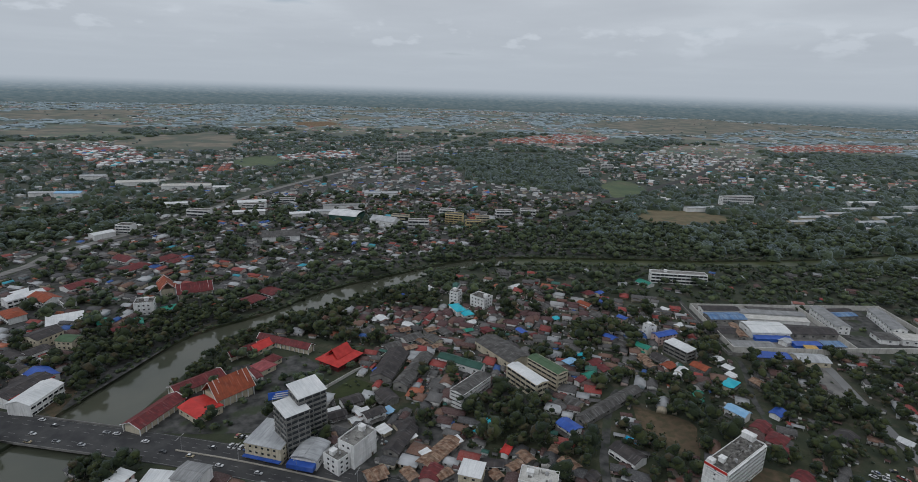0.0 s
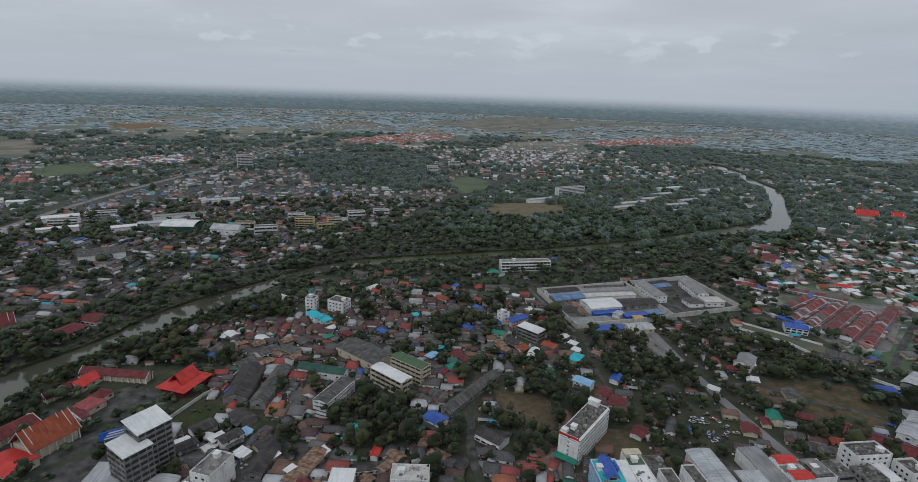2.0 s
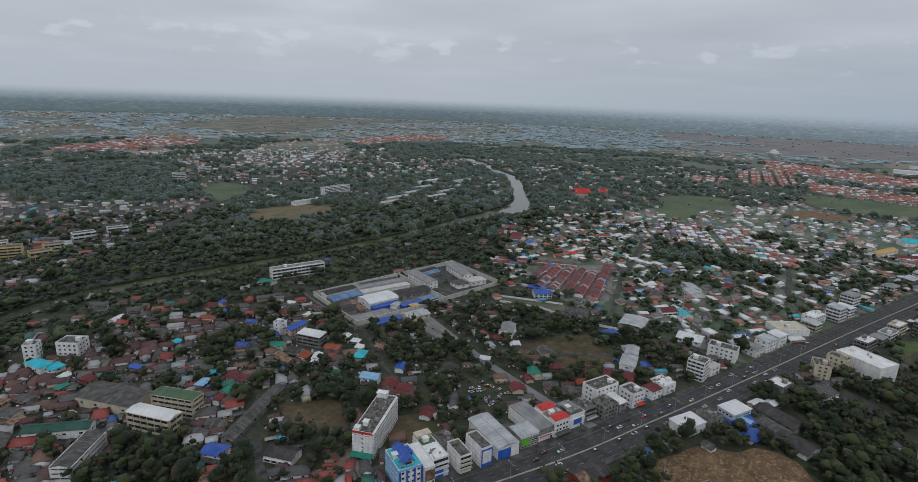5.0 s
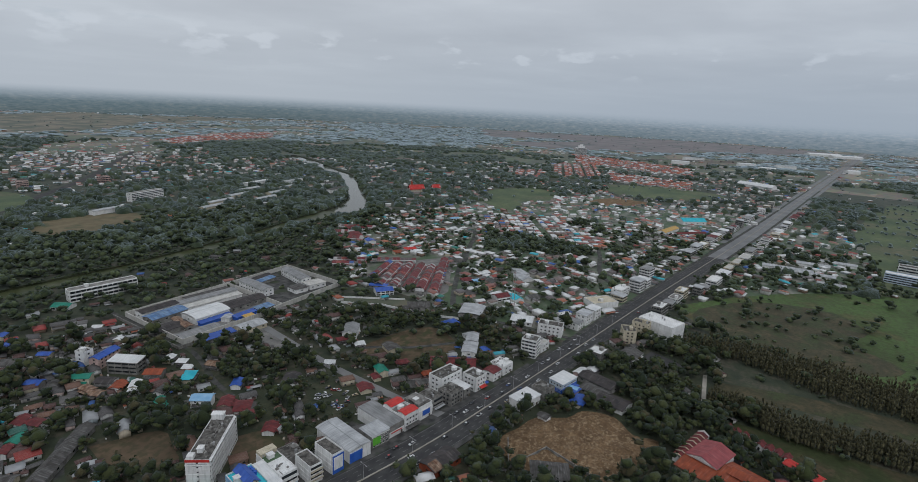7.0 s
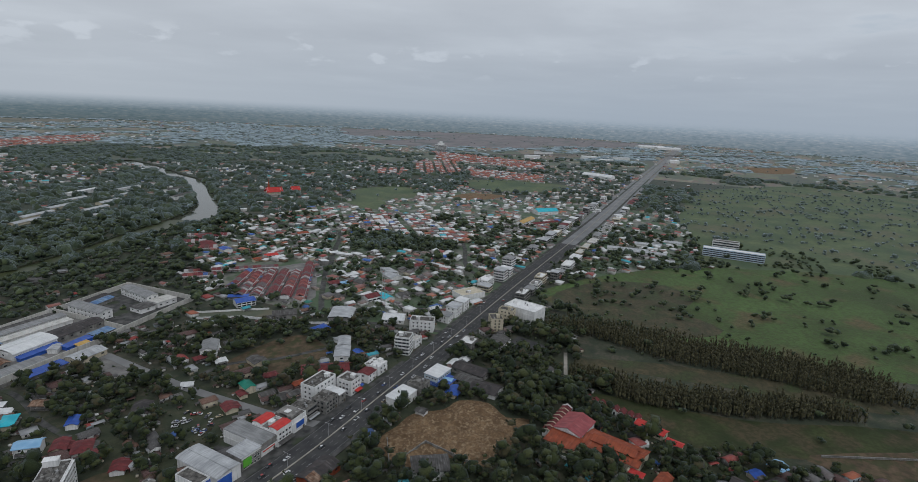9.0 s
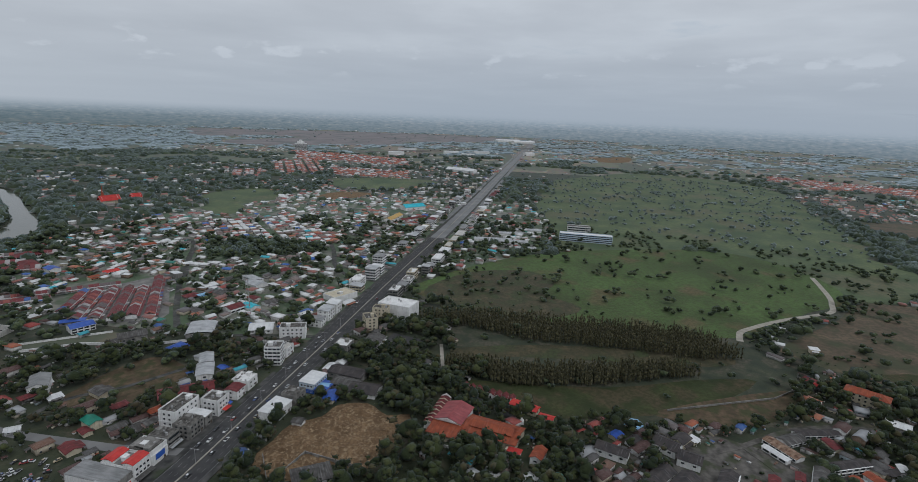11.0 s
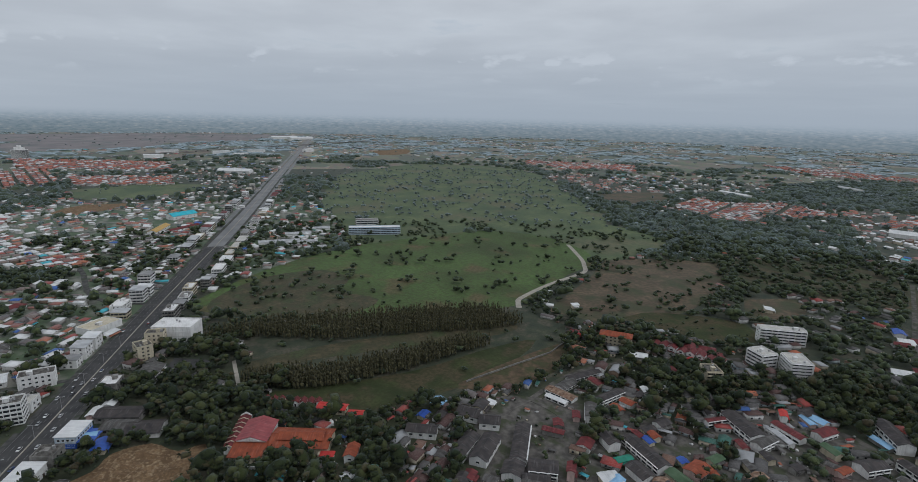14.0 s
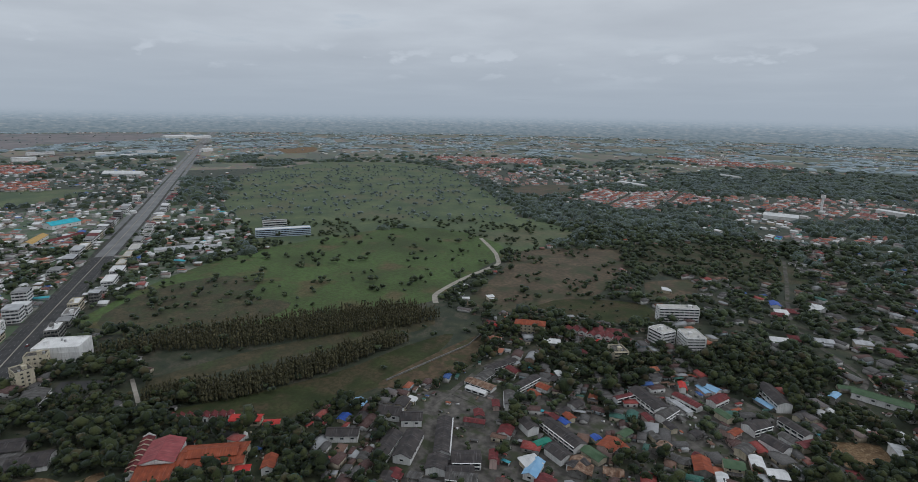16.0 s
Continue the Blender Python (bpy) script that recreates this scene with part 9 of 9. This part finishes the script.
def plan_at(px, py, rng):
    """Share of houses and trees, and the roofs, at each point of the plan."""
    r = np.hypot(px, py)
    H_, T_, K_ = np.full(len(px), 0.12), np.full(len(px), 0.80), np.full(len(px), SUBURB)
    far = r > 1700
    H_[far], T_[far], K_[far] = 0.05, 0.86, SUBURB
    # far off, woods, settlements and fields alternate in patches
    patch = np.array([noise.noise((x / 420, y / 420, 3.1)) + 0.5 * noise.noise((x / 130, y / 130, 7.3)) for x, y in zip(px, py)])
    H_[far & (patch > 0.20)], T_[far & (patch > 0.20)] = 0.46, 0.5
    open_ = far & (patch < -0.20)
    H_[open_], T_[open_] = 0.02, 0.10
    done = np.zeros(len(px), bool)
    for poly, trees in FIELDS:
        hit = inside(poly, px, py) & ~done
        H_[hit], T_[hit] = 0.0, trees
        done |= hit
    for poly, hs, ts, k in ZONES:
        hit = inside(poly, px, py) & ~done
        H_[hit], T_[hit], K_[hit] = hs, ts, k
        done |= hit
    # trees line the river banks
    bank = np.minimum(off_line(NORTH_BANK, px, py), off_line(SOUTH_BANK, px, py))
    north = off_line(NORTH_BANK, px, py) < off_line(SOUTH_BANK, px, py)
    edge = (bank < np.where(north, 42, 24)) & (px > -190) & (r < 1100) | (bank < 15) & (px > -190) & (r < 1500)
    H_[edge], T_[edge] = 0.0, 0.96
    west = (bank < 34) & (px <= -190) & (py > 290)
    H_[west], T_[west] = 0.0, 0.9
    # nothing in the river, on the roads or in the larger buildings
    free = ~inside(RIVER, px, py) & (bank > 3.0)
    for line, w in ROADS:
        free &= off_line(line, px, py) > w / 2 + 4.0
    for fx, fy, a, b, t in FOOT:
        u = (px - fx) * math.cos(t) + (py - fy) * math.sin(t)
        v = -(px - fx) * math.sin(t) + (py - fy) * math.cos(t)
        free &= (np.abs(u) > a + 1.6) | (np.abs(v) > b + 1.6)
    return H_, T_, K_, free


def grid(r0, r1, cell, rng):
    """Jittered points of a ring of the plan, within the sector that the drone turns through."""
    k = np.arange(-r1, r1, cell)
    gx, gy = np.meshgrid(k, k)
    gx, gy = gx.ravel(), gy.ravel()
    gx = gx + rng.uniform(-0.36, 0.36, len(gx)) * cell
    gy = gy + rng.uniform(-0.36, 0.36, len(gy)) * cell
    r, az = np.hypot(gx, gy), np.degrees(np.arctan2(gx, gy))
    ok = (r >= r0) & (r < r1) & (az > -54) & (az < 168)
    return gx[ok], gy[ok]


def turn_of(x, y):
    """Houses follow the streets: the turn changes slowly over the plan."""
    base = (-0.42 if y > 0 else 0.95 if y > -260 else -0.15) + 0.5 * noise.noise((x / 330, y / 330, 0.7))
    return base + (1.5708 if noise.noise((x / 60, y / 60, 5.0)) > 0.05 else 0)


def scatter():
    rng = np.random.default_rng(7)
    pr = random.Random(5)
    kinds = (("gable", 10, 7, 2.8, 0.17), ("gable", 12, 8, 5.0, 0.17), ("hip", 11, 9, 3.0, 0.19), ("hip", 10, 8.5, 4.8, 0.2),
             ("mono", 9, 6, 2.8, 0.1), ("gable", 15, 7, 3.0, 0.16), ("gable", 8, 6, 2.9, 0.2), ("mono", 11, 8, 3.2, 0.1))
    soups = [house_soup(*k, pr) for k in kinds] + [house_soup(*k, pr, True) for k in kinds] + [far_house(*k) for k in kinds]
    roofs = {TOWN: M_ROOF_TOWN, SUBURB: M_ROOF_SUB, VILLAGE: M_ROOF, ESTATE: M_ROOF_ORANGE, ORCHARD: M_ROOF, OLD: M_ROOF_OLD}
    kit = ([crown(20 + i, 7, 1, 56, radius=3.4, spray=0.8, bite=0.78) for i in range(7)], [crown(30 + i, 3, 1, 12, spray=1.2, bite=1.05) for i in range(5)],
           [crown(40 + i, 2, 1, 4, spray=1.8) for i in range(5)], [crown(60 + i, 2, 1, 0) for i in range(4)],
           [crown(160 + i, 3, 1, 14, radius=2.6, low=0.6, high=5.4, spray=0.9, bite=1.35) for i in range(5)])
    homes = {k: [[] for _ in soups] for k in roofs}
    trees = [[[] for _ in q] for q in kit]
    single_h, single_t = [], []
    RINGS = ((150, 500, 7.6), (500, 1000, 10.5), (1000, 2000, 16.0), (2000, 4850, 36.0))
    for ring, (r0, r1, cell) in enumerate(RINGS):
        x, y = grid(r0, r1, cell, rng)
        hs, ts, kk, free = plan_at(x, y, rng)
        u = rng.uniform(0, 1, len(x))
        clump = np.array([noise.noise((a / 45, b / 45, 9.0)) for a, b in zip(x, y)]) * 0.9
        share = hs * np.clip(1.0 - clump, 0.2, 1.8) * (0.85, 1.0, 1.0, 0.9)[ring]
        is_h = free & (u < share)
        is_t = free & ~is_h & (u < share + (1 - share) * np.clip(np.where(ts < 0.35, ts * np.clip(0.8 + 3.6 * clump, 0, 3.5), ts * (1.3 + 0.5 * clump) * np.where((ring == 0) & (ts < 0.9), 0.92, 1.0)), 0, 1))
        if ring > 1:
            # closed woods stand as patches of canopy; only some trees of the distance stand alone
            is_t &= (rng.uniform(0, 1, len(x)) < np.where(ts < 0.35, 1.0, (0.38, 0.2)[ring - 2]))
        quay = off_line(SOUTH_BANK, x, y)
        taken = {}
        for i in np.flatnonzero(is_h):
            # houses keep clear of one another
            kx, ky = int(x[i] // 12), int(y[i] // 12)
            near = [q for a in (-1, 0, 1) for b in (-1, 0, 1) for q in taken.get((kx + a, ky + b), ())]
            if ring < 2 and any(math.hypot(x[i] - q[0], y[i] - q[1]) < (6.5 if ring == 0 else 8.0) for q in near):
                continue
            taken.setdefault((kx, ky), []).append((x[i], y[i]))
            j = rng.integers(len(kinds)) + len(kinds) * (0, 1, 2, 2)[ring]
            sc = rng.uniform(0.62, 1.05) * (1.0, 1.0, 1.15, 1.5)[ring]
            row = (x[i], y[i], 0.0, turn_of(x[i], y[i]) + rng.normal(0, 0.06), sc, sc * rng.uniform(0.8, 1.1), sc * (1.0, 1.0, 0.9, 0.7)[ring])
            homes[int(kk[i])][j].append(row)
        for i in np.flatnonzero(is_t):
            sc = rng.uniform(0.6, 1.15) * rng.choice((0.9, 1.1, 1.5)) * (1.45, 1.5, 1.35, 1.9)[ring]
            sc *= 0.7 if ring < 2 and quay[i] < 17 else 1.0
            lone = 0 < ts[i] < 0.35 and ring < 3
            sc *= 0.95 if lone else 1.35 if ring == 2 and ts[i] > 0.9 else 1.0
            row = (x[i], y[i], (0.0, -0.5, -2.0, -4.0)[ring] * (ts[i] > 0.2), rng.uniform(0, 6.28), sc, sc * rng.uniform(0.85, 1.15), sc * rng.uniform(0.75, 1.1) * (0.9 if lone else (0.95, 0.82, 0.66, 0.5)[ring]))
            if ring == 0 and math.hypot(x[i], y[i]) < 330 and sc > 1.3:
                single_t.append(row)
            else:
                k = 4 if lone and ring < 2 else ring
                trees[k][rng.integers(len(trees[k]))].append(row)
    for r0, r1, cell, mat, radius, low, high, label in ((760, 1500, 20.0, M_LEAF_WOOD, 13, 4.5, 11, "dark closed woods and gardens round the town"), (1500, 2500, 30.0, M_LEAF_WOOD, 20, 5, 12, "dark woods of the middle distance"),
                                                        (2500, 4860, 56.0, M_LEAF_HAZED, 38, 3.5, 7.5, "far woods of the plain, paled bluish for haze")):
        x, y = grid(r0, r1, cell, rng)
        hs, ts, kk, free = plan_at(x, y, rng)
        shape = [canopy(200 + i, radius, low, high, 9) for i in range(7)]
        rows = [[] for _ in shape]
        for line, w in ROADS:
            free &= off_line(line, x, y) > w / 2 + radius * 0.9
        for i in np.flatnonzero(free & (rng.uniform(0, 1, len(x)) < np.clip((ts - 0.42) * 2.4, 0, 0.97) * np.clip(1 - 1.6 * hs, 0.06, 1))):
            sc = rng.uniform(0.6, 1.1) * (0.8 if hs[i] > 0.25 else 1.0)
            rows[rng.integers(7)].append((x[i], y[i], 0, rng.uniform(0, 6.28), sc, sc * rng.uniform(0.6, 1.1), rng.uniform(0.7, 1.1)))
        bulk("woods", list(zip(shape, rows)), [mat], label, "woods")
    # sheds, lean-tos and stacked goods in the yards
    x, y = grid(150, 520, 4.6, rng)
    hs, ts, kk, free = plan_at(x, y, rng)
    litter = [[] for _ in range(3)]
    lots = [Soup().box(-1.6, -1.2, 0, 1.6, 1.2, 2.0, 0).mono(3.2, 2.4, 2.0, 0.4, 0.4, 0.1, 1), Soup().mono(4.2, 2.6, 2.0, 0.3, 0.2, 0.08, 1).box(-1.9, -1.1, 0, -1.8, 1.1, 2.1, 0).box(1.8, -1.1, 0, 1.9, 1.1, 2.1, 0),
            Soup().box(-0.9, -0.6, 0, 0.2, 0.6, 0.9, 0).box(0.3, -0.5, 0, 1.3, 0.4, 0.6, 1)]
    for i in np.flatnonzero(free & (hs >= 0.08) & (rng.uniform(0, 1, len(x)) < 0.16 + 0.35 * hs)):
        sc = rng.uniform(0.6, 1.25)
        litter[rng.integers(3)].append((x[i], y[i], 0.0, turn_of(x[i], y[i]) + rng.normal(0, 0.15), sc * rng.uniform(0.8, 1.7), sc, sc))
    bulk("yard_sheds", list(zip(lots, litter)), [M_WALL, M_ROOF], "small sheds, lean-tos and stacked goods in the yards", "sheds")
    # low bushes and young trees between the yards
    x, y = grid(150, 560, 5.0, rng)
    hs, ts, kk, free = plan_at(x, y, rng)
    for i in np.flatnonzero(free & (ts >= 0.12) & (rng.uniform(0, 1, len(x)) < 0.08 + 0.16 * ts)):
        sc = rng.uniform(0.25, 0.7)
        trees[4][rng.integers(5)].append((x[i], y[i], -0.3, rng.uniform(0, 6.28), sc, sc * rng.uniform(0.8, 1.2), sc * rng.uniform(0.6, 1.0)))
    # scrub that overhangs the water along both banks
    for line, way in ((NORTH_BANK, 1), (SOUTH_BANK, -1)):
        for (ax, ay), (bx, by) in zip(line, line[1:]):
            d = Vector((bx - ax, by - ay))
            if max(math.hypot(ax, ay), 1) > 1250 or ay < 292 or (way < 0 and ay < 384):
                continue
            w = Vector((-d.y, d.x)).normalized() * way
            for k in range(int(d.length / 2.6)):
                q = Vector((ax, ay)) + d * ((k + rng.random()) * 2.6 / d.length) + w * rng.uniform(-0.5, 5.0)
                sc = rng.uniform(0.55, 1.15)
                trees[4][rng.integers(5)].append((q.x, q.y, -1.6, rng.uniform(0, 6.28), sc, sc, sc * rng.uniform(0.6, 0.95)))
    single_t.sort(key=lambda q: math.hypot(q[0], q[1]))
    for row in single_t[80:]:
        trees[0][0].append(row)
    for k, mat in roofs.items():
        if any(homes[k]):
            bulk("houses", list(zip(soups, homes[k])), [M_WALL, mat, M_GLASS], "low houses with weathered sheet and tile roofs", "houses")
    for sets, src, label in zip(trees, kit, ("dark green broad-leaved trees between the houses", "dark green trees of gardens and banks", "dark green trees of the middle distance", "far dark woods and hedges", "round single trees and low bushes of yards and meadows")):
        bulk("trees", list(zip(src, sets)), [M_LEAF_HAZED if "far" in label or "middle" in label else M_LEAF_MID if "banks" in label or "round" in label else M_LEAF], label, "trees")
    # estates of like houses in straight rows
    for tone, mat in ((0, M_ROOF_ORANGE), (1, M_ROOF_SUB)):
        rows = [[], []]
        for k, (poly, turn, dx, dy) in enumerate(ESTATES):
            if (k in PALE_ESTATES) != (tone == 1):
                continue
            cx, cy = sum(q[0] for q in poly) / len(poly), sum(q[1] for q in poly) / len(poly)
            for i in range(-50, 51):
                for j in range(-36, 37):
                    u, v = i * dx, j * dy + (4.0 if j % 2 else 0.0)
                    px, py = cx + u * math.cos(turn) - v * math.sin(turn), cy + u * math.sin(turn) + v * math.cos(turn)
                    if rng.random() < 0.9 and i % 9 and inside(poly, np.array([px]), np.array([py]))[0]:
                        s = dx / 12.5 * rng.uniform(0.92, 1.05)
                        rows[rng.integers(2)].append((px, py, 0, turn + 1.5708 * (i % 2), s, s, s))
        bulk("estate_houses", list(zip((house_soup("hip", 11, 9, 4.4, 0.22, pr, True), house_soup("gable", 11, 8.5, 4.6, 0.2, pr, True)), rows)), [M_WALL, mat], "rows of like houses with orange and salmon roofs", "houses")
    # planted rows of slim trees beside the meadow
    slim = [columnar(70 + i) for i in range(4)]
    rows = [[] for _ in slim]
    for poly, step, gap in (([(392, 33), (374, -24), (386, -93), (405, -144), (410, -174), (424, -154), (412, -104), (398, -28), (408, 30)], 1.9, 3.6),
                            ([(487, 66), (486, 27), (462, -34), (456, -112), (444, -186), (448, -222), (490, -205), (505, -129), (510, -41), (506, 55)], 2.5, 4.6)):
        for gx in np.arange(370, 515, gap):
            for gy in np.arange(-230, 75, step):
                px, py = gx + rng.uniform(-0.7, 0.7) + 10 * math.sin(gy / 90), gy + rng.uniform(-0.8, 0.8)
                if inside(poly, np.array([px]), np.array([py]))[0] and rng.random() < 0.9:
                    s = rng.uniform(0.85, 1.25)
                    rows[rng.integers(4)].append((px, py, 0, rng.uniform(0, 6.28), s, s, s * rng.uniform(1.1, 1.5)))
    bulk("planted_trees", list(zip(slim, rows)), [M_LEAF_ROW, M_BARK], "rows of slim planted trees with dull green crowns", "trees")
    return single_t[:80]


single_t = scatter()


def tree_things(rows):
    kinds = []
    for i in range(6):
        kinds.append((crown(80 + i, 8, 2, 200, spray=0.6).mesh("crown", M_LEAF_TREE), trunk(90 + i).mesh("trunk", M_BARK)))
    pr = random.Random(11)
    for x, y, z, t, sx, sy, sz in rows:
        c, w = kinds[pr.randrange(6)]
        ob = tagged(new("tree"), "broad-leaved tree with a dense dark green crown", "tree", "trees near the houses")
        ob.matrix_basis = Matrix.LocRotScale((x, y, z), Euler((0, 0, t)), (sx, sy, sz))
        part("trunk", w, None, ob)
        part("crown", c, None, ob)


tree_things(single_t)
